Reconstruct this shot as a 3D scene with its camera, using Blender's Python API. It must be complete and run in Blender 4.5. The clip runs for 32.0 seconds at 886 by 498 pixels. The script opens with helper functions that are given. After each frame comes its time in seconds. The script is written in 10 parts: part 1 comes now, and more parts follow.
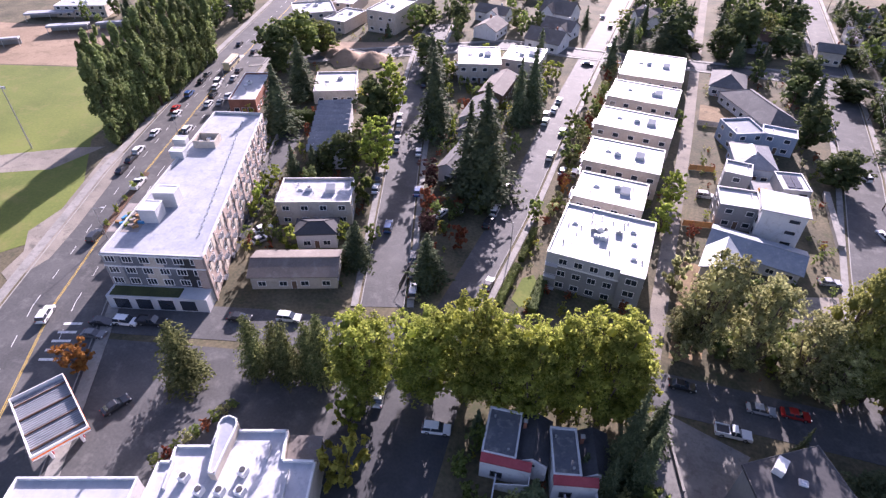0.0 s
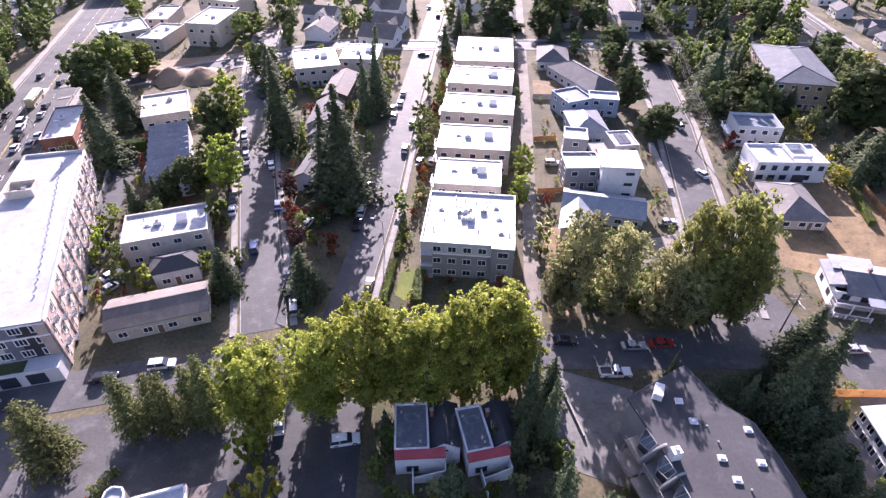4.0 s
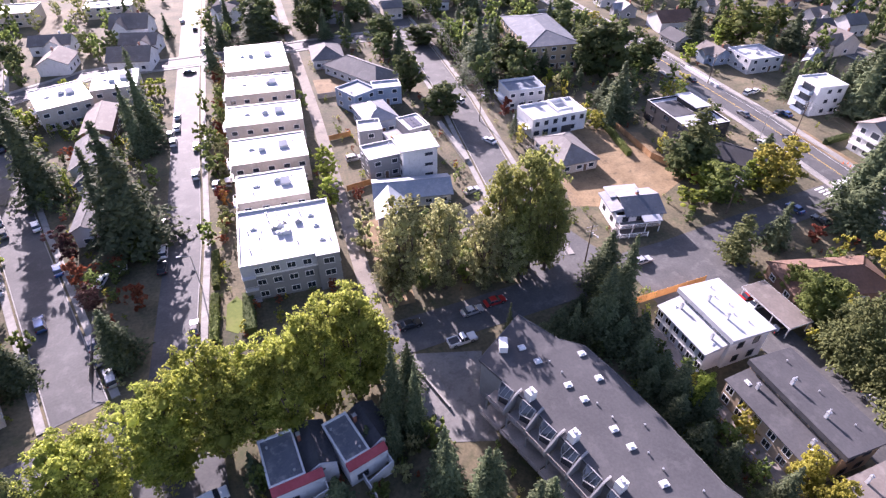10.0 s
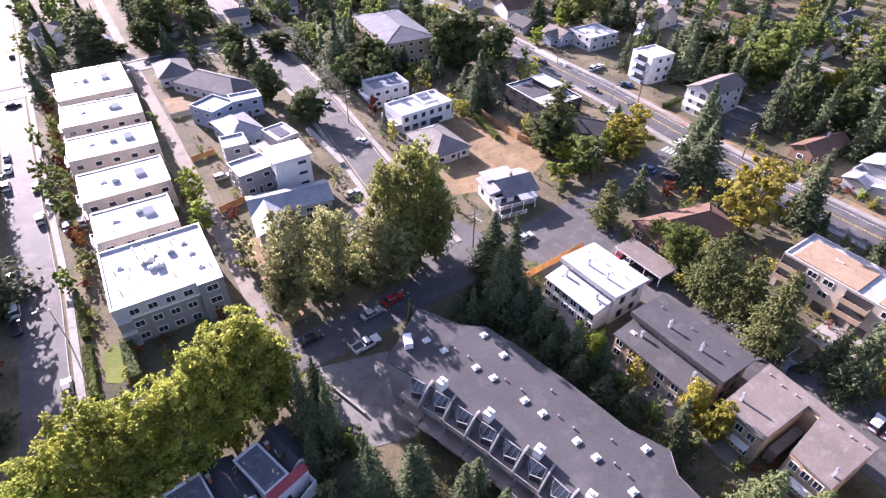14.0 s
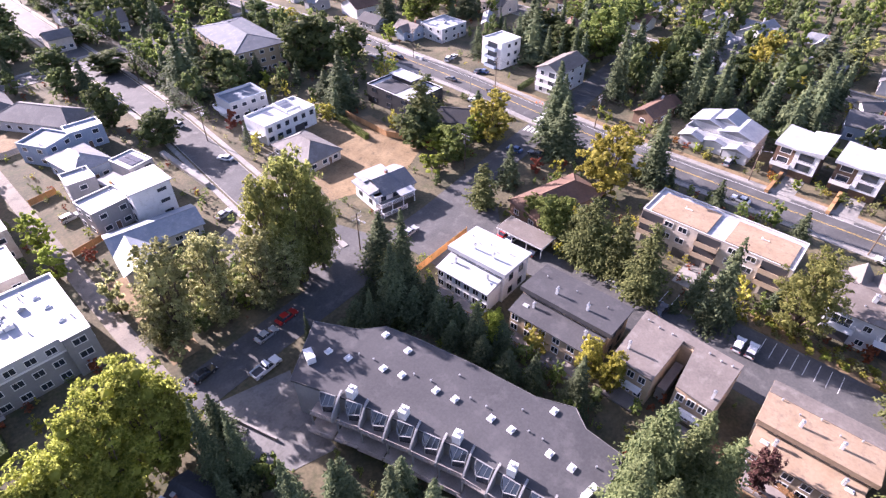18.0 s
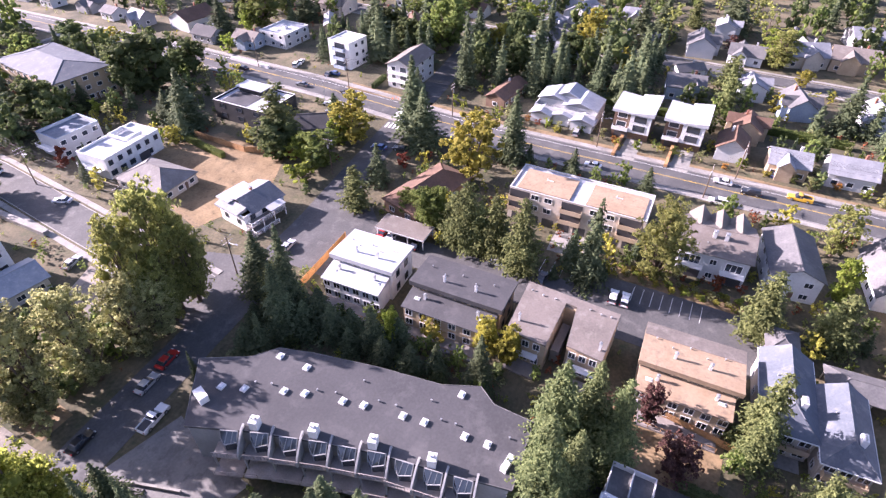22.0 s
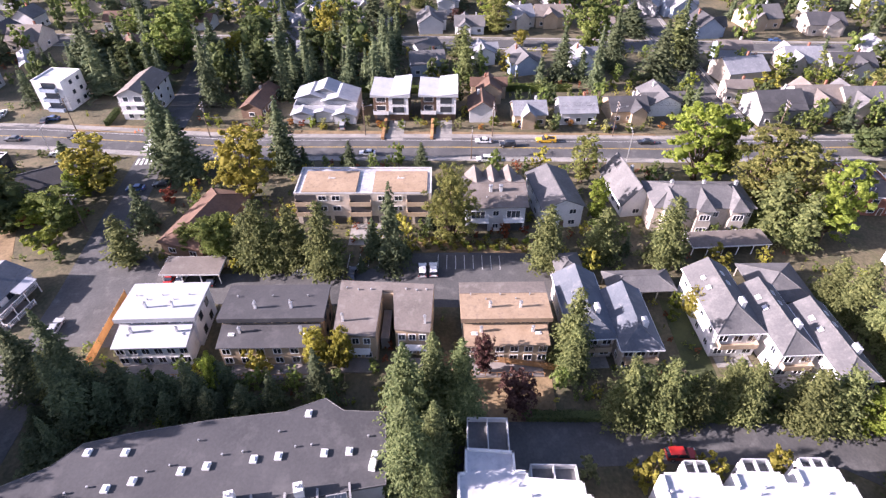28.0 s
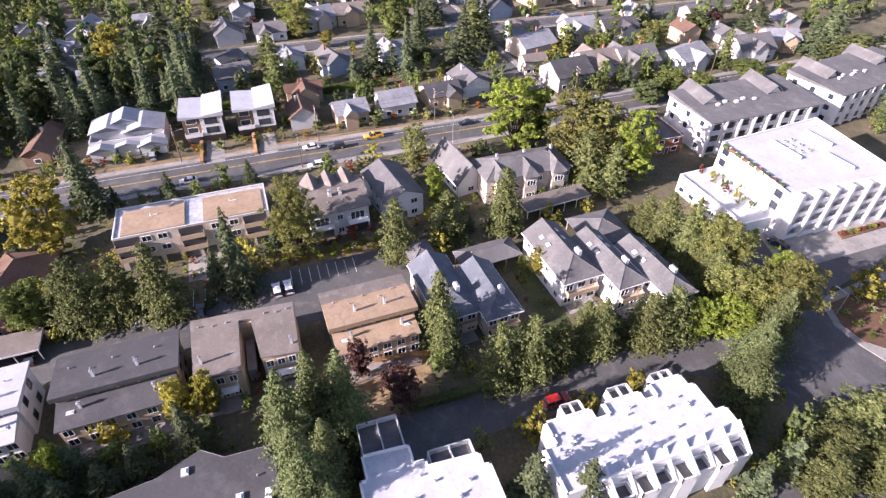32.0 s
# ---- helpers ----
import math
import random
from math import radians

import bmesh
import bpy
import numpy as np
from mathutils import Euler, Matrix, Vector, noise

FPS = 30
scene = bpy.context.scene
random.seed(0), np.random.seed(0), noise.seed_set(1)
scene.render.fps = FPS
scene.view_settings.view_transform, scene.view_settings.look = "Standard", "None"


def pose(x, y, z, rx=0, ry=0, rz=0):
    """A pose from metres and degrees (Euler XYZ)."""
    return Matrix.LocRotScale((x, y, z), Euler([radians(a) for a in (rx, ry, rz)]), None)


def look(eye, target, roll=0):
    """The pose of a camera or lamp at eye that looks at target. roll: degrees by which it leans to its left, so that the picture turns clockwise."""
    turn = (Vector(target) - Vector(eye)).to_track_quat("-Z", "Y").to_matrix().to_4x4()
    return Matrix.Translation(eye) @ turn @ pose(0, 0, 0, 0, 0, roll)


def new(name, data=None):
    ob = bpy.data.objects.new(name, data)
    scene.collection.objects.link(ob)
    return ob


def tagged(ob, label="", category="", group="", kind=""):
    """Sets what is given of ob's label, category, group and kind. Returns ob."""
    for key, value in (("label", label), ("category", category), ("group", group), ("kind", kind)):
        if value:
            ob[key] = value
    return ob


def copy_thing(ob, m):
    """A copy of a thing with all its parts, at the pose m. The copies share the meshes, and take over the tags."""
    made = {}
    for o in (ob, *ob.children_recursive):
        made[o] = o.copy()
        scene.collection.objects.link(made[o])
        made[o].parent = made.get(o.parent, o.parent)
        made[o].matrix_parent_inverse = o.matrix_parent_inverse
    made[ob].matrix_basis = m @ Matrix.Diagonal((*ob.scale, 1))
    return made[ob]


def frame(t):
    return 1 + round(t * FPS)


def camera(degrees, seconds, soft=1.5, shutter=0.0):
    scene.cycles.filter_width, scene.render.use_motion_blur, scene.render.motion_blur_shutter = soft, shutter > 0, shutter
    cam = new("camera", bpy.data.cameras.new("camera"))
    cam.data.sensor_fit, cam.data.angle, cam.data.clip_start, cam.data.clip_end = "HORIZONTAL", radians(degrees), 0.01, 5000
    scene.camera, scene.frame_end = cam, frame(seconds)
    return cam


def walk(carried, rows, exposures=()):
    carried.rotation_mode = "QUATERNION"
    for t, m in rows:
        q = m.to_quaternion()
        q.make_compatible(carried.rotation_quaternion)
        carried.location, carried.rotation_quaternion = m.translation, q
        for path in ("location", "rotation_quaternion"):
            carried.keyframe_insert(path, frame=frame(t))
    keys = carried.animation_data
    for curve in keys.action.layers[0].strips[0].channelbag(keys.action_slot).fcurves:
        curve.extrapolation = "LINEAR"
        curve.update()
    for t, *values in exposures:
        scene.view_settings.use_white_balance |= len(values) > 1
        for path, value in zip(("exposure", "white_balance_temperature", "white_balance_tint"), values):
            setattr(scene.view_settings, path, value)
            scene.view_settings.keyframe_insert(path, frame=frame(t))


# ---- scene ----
EYE = 80.0
PATH = [
    (0, 21.14, -39.10, 0.74),
    (0.5, 19.03, -39.12, 0.64),
    (1, 16.95, -39.07, 0.54),
    (1.5, 14.84, -39.04, 0.43),
    (2, 12.73, -39.05, 0.34),
    (2.5, 10.64, -39.09, 0.26),
    (3, 8.63, -39.14, 0.23),
    (3.5, 6.64, -39.21, 0.21),
    (5.5, -1.23, -39.18, -0.02),
    (6, -3.12, -39.19, -0.07),
    (6.5, -5.00, -39.20, -0.09),
    (7, -6.89, -39.22, -0.13),
    (7.5, -8.83, -39.28, -0.14),
    (8, -10.77, -39.32, -0.13),
    (8.5, -12.67, -39.36, -0.10),
    (9, -14.55, -39.40, -0.08),
    (9.5, -16.41, -39.43, -0.04),
    (10, -18.26, -39.47, 0.03),
    (10.5, -20.08, -39.50, 0.10),
    (11, -21.84, -39.53, 0.10),
    (11.5, -23.67, -39.52, 0.06),
    (12, -25.52, -39.52, 0.05),
    (12.5, -27.37, -39.53, 0.09),
    (13, -29.23, -39.53, 0.13),
    (13.5, -31.04, -39.56, 0.18),
    (14, -32.80, -39.58, 0.21),
    (14.5, -34.58, -39.58, 0.22),
    (16.5, -41.92, -39.61, 0.25),
    (17, -43.77, -39.63, 0.28),
    (17.5, -45.70, -39.66, 0.32),
    (18, -47.63, -39.71, 0.33),
    (18.5, -49.55, -39.72, 0.34),
    (19, -51.42, -39.76, 0.33),
    (19.5, -53.29, -39.79, 0.36),
    (20, -55.24, -39.80, 0.37),
    (20.5, -57.24, -39.79, 0.37),
    (21, -59.25, -39.77, 0.35),
    (21.5, -61.22, -39.80, 0.32),
    (22, -63.19, -39.79, 0.33),
    (22.5, -65.17, -39.82, 0.33),
    (23, -67.19, -39.87, 0.33),
    (23.5, -69.24, -39.92, 0.30),
    (24, -71.30, -39.94, 0.21),
    (24.5, -73.37, -39.95, 0.13),
    (25, -75.46, -39.93, 0.09),
    (25.5, -77.64, -39.94, 0.09),
    (27.5, -86.75, -40.03, 0.04),
    (28, -89.10, -40.05, 0.07),
    (28.5, -91.48, -40.04, 0.11),
    (29, -93.88, -40.08, 0.14),
    (29.5, -96.30, -40.12, 0.16),
    (30, -98.71, -40.12, 0.14),
    (30.5, -101.17, -40.15, 0.16),
    (31, -103.70, -40.15, 0.21),
    (31.5, -106.21, -40.13, 0.28),
    (32, -108.73, -40.13, 0.32),
]
cam = camera(76.7, 32.0, soft=1.35)
walk(cam, [(t, pose(0, 0, EYE, 90 + tilt, 0, yaw) @ pose(0, 0, 0, 0, 0, roll)) for t, yaw, tilt, roll in PATH],
     exposures=[(0.0, 1.6, 6100, 39), (2.0, 1.76, 6100, 39), (7.0, 1.95, 6120, 40), (13.0, 2.0, 6140, 41), (21.0, 2.15, 6190, 41), (27.0, 1.97, 6290, 37), (32.0, 1.64, 6360, 34)])

# ---- light ----
SUN_AZ, SUN_EL = -8.0, 21.5  # degrees from +y towards +x, and above the horizon
world = bpy.data.worlds.new("sky")
scene.world = world
world.use_nodes = True
wn = world.node_tree
sky = wn.nodes.new("ShaderNodeTexSky")
sky.sky_type, sky.sun_disc = "NISHITA", False
sky.sun_elevation, sky.sun_rotation = radians(SUN_EL), radians(SUN_AZ)
sky.air_density, sky.dust_density = 1.0, 1.5
bg = next(n for n in wn.nodes if n.type == "BACKGROUND")
bg.inputs["Strength"].default_value = 0.08
wn.links.new(sky.outputs[0], bg.inputs["Color"])
sun_data = bpy.data.lights.new("sun", "SUN")
sun_data.energy, sun_data.angle, sun_data.color = 5.0, radians(0.53), (1.0, 0.945, 0.865)
sun = new("sun", sun_data)
_el, _az = radians(SUN_EL), radians(SUN_AZ)
SUN_DIR = Vector((math.sin(_az) * math.cos(_el), math.cos(_az) * math.cos(_el), math.sin(_el)))
sun.matrix_world = look(SUN_DIR * 300, (0, 0, 0))

# ---- materials ----
MATS = {}


def nodes_of(m):
    m.use_nodes = True
    nt = m.node_tree
    return nt, next(n for n in nt.nodes if n.type == "BSDF_PRINCIPLED")


def surface(name, a, b, rough=0.8, big=0.15, fine=3.0, bump=0.25, metal=0.0, stain=None, spec=0.4, var=0.0, space="Object"):
    """A surface whose colour wanders between a and b at two scales, with stains and fine relief."""
    m = bpy.data.materials.new(name)
    nt, p = nodes_of(m)
    new_node = nt.nodes.new
    tc = new_node("ShaderNodeTexCoord")
    if space == "World":
        geo = new_node("ShaderNodeNewGeometry")
        co = geo.outputs["Position"]
    else:
        co = tc.outputs["Object"]
    n1, n2 = new_node("ShaderNodeTexNoise"), new_node("ShaderNodeTexNoise")
    n1.inputs["Scale"].default_value, n1.inputs["Detail"].default_value = big, 5
    n2.inputs["Scale"].default_value, n2.inputs["Detail"].default_value = fine, 4
    nt.links.new(co, n1.inputs["Vector"])
    nt.links.new(co, n2.inputs["Vector"])
    add = new_node("ShaderNodeMath")
    add.operation = "MULTIPLY_ADD"
    add.inputs[1].default_value = 0.6
    nt.links.new(n2.outputs["Fac"], add.inputs[0])
    nt.links.new(n1.outputs["Fac"], add.inputs[2])
    ramp = new_node("ShaderNodeMapRange")
    ramp.inputs["From Min"].default_value, ramp.inputs["From Max"].default_value = 0.58, 1.04
    nt.links.new(add.outputs[0], ramp.inputs["Value"])
    mix = new_node("ShaderNodeMix")
    mix.data_type = "RGBA"
    mix.inputs["A"].default_value, mix.inputs["B"].default_value = (*a, 1), (*b, 1)
    nt.links.new(ramp.outputs["Result"], mix.inputs["Factor"])
    col = mix.outputs["Result"]
    if stain:
        n3 = new_node("ShaderNodeTexNoise")
        n3.inputs["Scale"].default_value, n3.inputs["Detail"].default_value = big * 2.7, 8
        n3.inputs["Roughness"].default_value = 0.7
        nt.links.new(co, n3.inputs["Vector"])
        r3 = new_node("ShaderNodeMapRange")
        r3.inputs["From Min"].default_value, r3.inputs["From Max"].default_value = 0.52, 0.72
        nt.links.new(n3.outputs["Fac"], r3.inputs["Value"])
        m3 = new_node("ShaderNodeMix")
        m3.data_type = "RGBA"
        m3.inputs["B"].default_value = (*stain, 1)
        nt.links.new(col, m3.inputs["A"])
        nt.links.new(r3.outputs["Result"], m3.inputs["Factor"])
        col = m3.outputs["Result"]
    if var:
        info = new_node("ShaderNodeObjectInfo")
        hsv = new_node("ShaderNodeHueSaturation")
        r4 = new_node("ShaderNodeMapRange")
        r4.inputs["To Min"].default_value, r4.inputs["To Max"].default_value = 1 - var, 1 + var
        nt.links.new(info.outputs["Random"], r4.inputs["Value"])
        nt.links.new(r4.outputs["Result"], hsv.inputs["Value"])
        nt.links.new(col, hsv.inputs["Color"])
        col = hsv.outputs["Color"]
    nt.links.new(col, p.inputs["Base Color"])
    p.inputs["Roughness"].default_value, p.inputs["Metallic"].default_value = rough, metal
    p.inputs["Specular IOR Level"].default_value = spec
    if bump:
        bn = new_node("ShaderNodeBump")
        bn.inputs["Strength"].default_value, bn.inputs["Distance"].default_value = bump, 0.05
        nt.links.new(n2.outputs["Fac"], bn.inputs["Height"])
        nt.links.new(bn.outputs[0], p.inputs["Normal"])
    MATS[name] = m
    return m


def plain(name, colour, rough=0.5, metal=0.0, coat=0.0, spec=0.5):
    m = bpy.data.materials.new(name)
    nt, p = nodes_of(m)
    p.inputs["Base Color"].default_value = (*colour, 1)
    p.inputs["Roughness"].default_value, p.inputs["Metallic"].default_value = rough, metal
    p.inputs["Coat Weight"].default_value, p.inputs["Specular IOR Level"].default_value = coat, spec
    MATS[name] = m
    return m


def foliage(name, a, b, glow=0.35, gloss=0.75):
    """Leaves: each clump has its own shade, each plant its own tone, and light comes through."""
    m = bpy.data.materials.new(name)
    nt, p = nodes_of(m)
    new_node = nt.nodes.new
    geo, info = new_node("ShaderNodeNewGeometry"), new_node("ShaderNodeObjectInfo")
    mix = new_node("ShaderNodeMix")
    mix.data_type = "RGBA"
    mix.inputs["A"].default_value, mix.inputs["B"].default_value = (*a, 1), (*b, 1)
    nt.links.new(geo.outputs["Random Per Island"], mix.inputs["Factor"])
    hsv = new_node("ShaderNodeHueSaturation")
    rv, rh = new_node("ShaderNodeMapRange"), new_node("ShaderNodeMapRange")
    rv.inputs["To Min"].default_value, rv.inputs["To Max"].default_value = 0.84, 1.22
    rh.inputs["To Min"].default_value, rh.inputs["To Max"].default_value = 0.494, 0.512
    nt.links.new(info.outputs["Random"], rv.inputs["Value"])
    nt.links.new(info.outputs["Random"], rh.inputs["Value"])
    nt.links.new(rv.outputs["Result"], hsv.inputs["Value"])
    nt.links.new(rh.outputs["Result"], hsv.inputs["Hue"])
    nt.links.new(mix.outputs["Result"], hsv.inputs["Color"])
    patch, prange = new_node("ShaderNodeTexNoise"), new_node("ShaderNodeMapRange")
    patch.inputs["Scale"].default_value, patch.inputs["Detail"].default_value = 0.16, 3
    nt.links.new(geo.outputs["Position"], patch.inputs["Vector"])
    prange.inputs["From Min"].default_value, prange.inputs["From Max"].default_value = 0.3, 0.7
    prange.inputs["To Min"].default_value, prange.inputs["To Max"].default_value = 0.68, 1.32
    nt.links.new(patch.outputs["Fac"], prange.inputs["Value"])
    tone = new_node("ShaderNodeVectorMath")
    tone.operation = "SCALE"
    nt.links.new(hsv.outputs["Color"], tone.inputs[0])
    nt.links.new(prange.outputs["Result"], tone.inputs["Scale"])
    nt.links.new(tone.outputs[0], p.inputs["Base Color"])
    p.inputs["Roughness"].default_value, p.inputs["Specular IOR Level"].default_value = gloss, 0.12
    tl = new_node("ShaderNodeBsdfTranslucent")
    nt.links.new(tone.outputs[0], tl.inputs["Color"])
    ms = new_node("ShaderNodeMixShader")
    ms.inputs["Fac"].default_value = glow
    outp = next(n for n in nt.nodes if n.type == "OUTPUT_MATERIAL")
    nt.links.new(p.outputs[0], ms.inputs[1])
    nt.links.new(tl.outputs[0], ms.inputs[2])
    nt.links.new(ms.outputs[0], outp.inputs["Surface"])
    MATS[name] = m
    return m


W = "World"
surface("ground", (0.045, 0.046, 0.026), (0.165, 0.135, 0.08), 0.95, 0.09, 1.5, 0.5, stain=(0.045, 0.06, 0.022), space=W)
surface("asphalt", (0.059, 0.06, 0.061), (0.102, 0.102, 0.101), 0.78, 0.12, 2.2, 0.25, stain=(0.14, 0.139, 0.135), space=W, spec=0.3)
# Darker copy of asphalt; on market_lot it also holds painted tree shade.
surface("asphalt_dark_and_shaded", (0.034, 0.037, 0.041), (0.062, 0.065, 0.068), 0.75, 0.1, 2.2, 0.25, stain=(0.08, 0.081, 0.081), space=W)
surface("concrete", (0.20, 0.195, 0.18), (0.31, 0.295, 0.27), 0.85, 0.2, 2.0, 0.2, stain=(0.14, 0.135, 0.12), space=W)
# Concrete darkened for flats_drive: missing tree shade goes into the base colour.
surface("concrete_shaded", (0.125, 0.125, 0.12), (0.2, 0.195, 0.185), 0.88, 0.2, 2.0, 0.2, stain=(0.09, 0.088, 0.082), space=W)
surface("kerb", (0.24, 0.235, 0.22), (0.34, 0.33, 0.31), 0.85, 0.4, 3.0, 0.2, space=W)
surface("gravel", (0.17, 0.152, 0.128), (0.29, 0.26, 0.215), 0.95, 0.12, 4.0, 0.5, stain=(0.09, 0.085, 0.075), space=W)
# The dark blotches mix brown soil with shadow put into the colour.
surface("dry_grass", (0.14, 0.094, 0.046), (0.27, 0.192, 0.105), 0.95, 0.16, 1.6, 0.5, stain=(0.065, 0.053, 0.03), space=W)
surface("lawn", (0.085, 0.118, 0.018), (0.155, 0.185, 0.034), 0.95, 0.05, 1.4, 0.5, stain=(0.175, 0.165, 0.05), space=W)
surface("bare_soil", (0.22, 0.155, 0.10), (0.31, 0.225, 0.15), 0.95, 0.08, 1.2, 0.4, stain=(0.15, 0.105, 0.065), space=W)
surface("mulch", (0.07, 0.04, 0.025), (0.16, 0.09, 0.05), 0.95, 0.15, 1.6, 0.5, space=W)
surface("paint_yellow", (0.55, 0.36, 0.05), (0.62, 0.42, 0.08), 0.7, 0.6, 4, 0.1, stain=(0.35, 0.25, 0.08), space=W)
surface("paint_white", (0.62, 0.62, 0.6), (0.78, 0.78, 0.76), 0.7, 0.6, 4, 0.1, stain=(0.35, 0.35, 0.34), space=W)
surface("roof_white", (0.36, 0.375, 0.40), (0.45, 0.46, 0.475), 0.6, 0.22, 1.5, 0.12, stain=(0.31, 0.33, 0.36))
surface("roof_white_stained", (0.38, 0.395, 0.43), (0.50, 0.51, 0.53), 0.6, 0.35, 1.2, 0.12, stain=(0.31, 0.33, 0.37))
surface("roof_worn_dark", (0.11, 0.12, 0.14), (0.17, 0.18, 0.20), 0.7, 0.3, 1.4, 0.2, stain=(0.34, 0.33, 0.31))
surface("wall_pink", (0.33, 0.255, 0.22), (0.43, 0.345, 0.30), 0.85, 0.4, 3.0, 0.2, stain=(0.27, 0.20, 0.17))
# Green of planted roofs and planters; on court_lawn its darkness paints in the shade.
surface("moss_and_lawn_shade", (0.035, 0.045, 0.018), (0.07, 0.085, 0.03), 0.95, 0.3, 2.0, 0.4, space=W)
surface("roof_pale", (0.27, 0.29, 0.325), (0.38, 0.395, 0.425), 0.6, 0.2, 1.5, 0.1, stain=(0.22, 0.24, 0.275))
surface("roof_worn", (0.26, 0.275, 0.305), (0.45, 0.46, 0.485), 0.6, 0.3, 1.2, 0.12, stain=(0.56, 0.57, 0.585))
surface("roof_dark", (0.045, 0.046, 0.05), (0.07, 0.07, 0.074), 0.88, 0.1, 2.5, 0.35, stain=(0.092, 0.091, 0.093))
surface("roof_black", (0.035, 0.037, 0.042), (0.07, 0.072, 0.08), 0.8, 0.2, 2.5, 0.3)
surface("roof_grey", (0.085, 0.085, 0.088), (0.14, 0.138, 0.138), 0.85, 0.15, 2.5, 0.35, stain=(0.18, 0.175, 0.17))
surface("roof_taupe", (0.12, 0.105, 0.093), (0.185, 0.16, 0.142), 0.85, 0.15, 2.5, 0.35, stain=(0.22, 0.20, 0.18))
surface("roof_tan", (0.25, 0.178, 0.115), (0.33, 0.245, 0.165), 0.9, 0.3, 2.0, 0.3, stain=(0.17, 0.125, 0.095))
surface("roof_brown", (0.10, 0.058, 0.04), (0.165, 0.098, 0.068), 0.9, 0.2, 2.0, 0.35, stain=(0.09, 0.06, 0.05))
surface("roof_blue", (0.10, 0.125, 0.155), (0.17, 0.20, 0.235), 0.75, 0.3, 2.0, 0.2, stain=(0.21, 0.235, 0.26))
surface("roof_slate", (0.072, 0.086, 0.106), (0.115, 0.13, 0.152), 0.8, 0.2, 2.5, 0.3, stain=(0.18, 0.185, 0.195))
surface("roof_sand", (0.135, 0.127, 0.12), (0.195, 0.184, 0.173), 0.85, 0.25, 2.2, 0.3, stain=(0.24, 0.23, 0.22))
surface("roof_zinc", (0.17, 0.18, 0.20), (0.25, 0.258, 0.275), 0.7, 0.25, 2.0, 0.2, stain=(0.32, 0.325, 0.335))
surface("tarp_teal", (0.04, 0.25, 0.31), (0.08, 0.36, 0.42), 0.5, 0.6, 3.0, 0.3, stain=(0.12, 0.4, 0.45))
surface("roof_metal", (0.19, 0.225, 0.26), (0.27, 0.30, 0.335), 0.6, 0.3, 2.0, 0.15, stain=(0.33, 0.35, 0.37))
surface("wall_white", (0.60, 0.605, 0.61), (0.69, 0.69, 0.685), 0.75, 0.3, 2.0, 0.1, stain=(0.46, 0.455, 0.44))
surface("wall_grey", (0.22, 0.225, 0.23), (0.29, 0.29, 0.29), 0.8, 0.3, 2.5, 0.15)
surface("wall_slate", (0.095, 0.105, 0.125), (0.15, 0.16, 0.18), 0.75, 0.3, 2.5, 0.15)
surface("wall_palegrey", (0.42, 0.43, 0.44), (0.52, 0.52, 0.52), 0.8, 0.3, 2.5, 0.15)
surface("wall_beige", (0.42, 0.37, 0.31), (0.54, 0.48, 0.41), 0.8, 0.3, 2.5, 0.15, stain=(0.35, 0.30, 0.25))
surface("wall_tan", (0.36, 0.27, 0.18), (0.47, 0.37, 0.26), 0.8, 0.3, 2.5, 0.15)
surface("wall_brown", (0.12, 0.075, 0.05), (0.19, 0.12, 0.08), 0.8, 0.3, 2.5, 0.2)
surface("wall_brick", (0.22, 0.085, 0.055), (0.32, 0.14, 0.09), 0.85, 0.4, 4.0, 0.3, stain=(0.16, 0.07, 0.05))
surface("wall_dark", (0.018, 0.019, 0.022), (0.034, 0.035, 0.039), 0.6, 0.3, 2.5, 0.1)
surface("wall_blue", (0.22, 0.28, 0.36), (0.32, 0.38, 0.46), 0.75, 0.3, 2.5, 0.1)
surface("wood", (0.30, 0.16, 0.07), (0.45, 0.26, 0.12), 0.8, 0.5, 5.0, 0.3, var=0.25)
surface("wood_orange", (0.45, 0.20, 0.06), (0.58, 0.29, 0.10), 0.8, 0.5, 5.0, 0.3, var=0.2)
surface("wood_grey", (0.20, 0.18, 0.165), (0.31, 0.28, 0.26), 0.85, 0.5, 5.0, 0.3, var=0.2)
surface("bark", (0.07, 0.05, 0.035), (0.15, 0.11, 0.08), 0.9, 1.0, 6.0, 0.6)
surface("metal_grey", (0.40, 0.41, 0.42), (0.55, 0.55, 0.55), 0.45, 1.0, 5.0, 0.05, metal=0.7)
surface("plastic_white", (0.58, 0.585, 0.59), (0.70, 0.70, 0.695), 0.45, 1.0, 5.0, 0.05)
surface("red_band", (0.32, 0.05, 0.06), (0.42, 0.08, 0.09), 0.7, 0.5, 3.0, 0.1)
plain("glass", (0.03, 0.038, 0.05), 0.08, 0.0, 0.3, 0.8)
plain("frame_white", (0.75, 0.75, 0.74), 0.5)
plain("frame_dark", (0.05, 0.05, 0.055), 0.5)
plain("skylight_dome", (0.50, 0.53, 0.57), 0.15, 0.0, 0.5, 0.6)
plain("rubber", (0.02, 0.02, 0.021), 0.8)
plain("rim", (0.45, 0.45, 0.46), 0.35, 0.8)
plain("lamp_red", (0.35, 0.02, 0.02), 0.25)
plain("lamp_clear", (0.75, 0.75, 0.72), 0.15)
plain("cone_orange", (0.75, 0.16, 0.02), 0.6)
plain("tarp_blue", (0.03, 0.22, 0.42), 0.5)
plain("wire", (0.03, 0.03, 0.03), 0.6)
plain("solar", (0.02, 0.025, 0.05), 0.12, 0.2, 0.6)
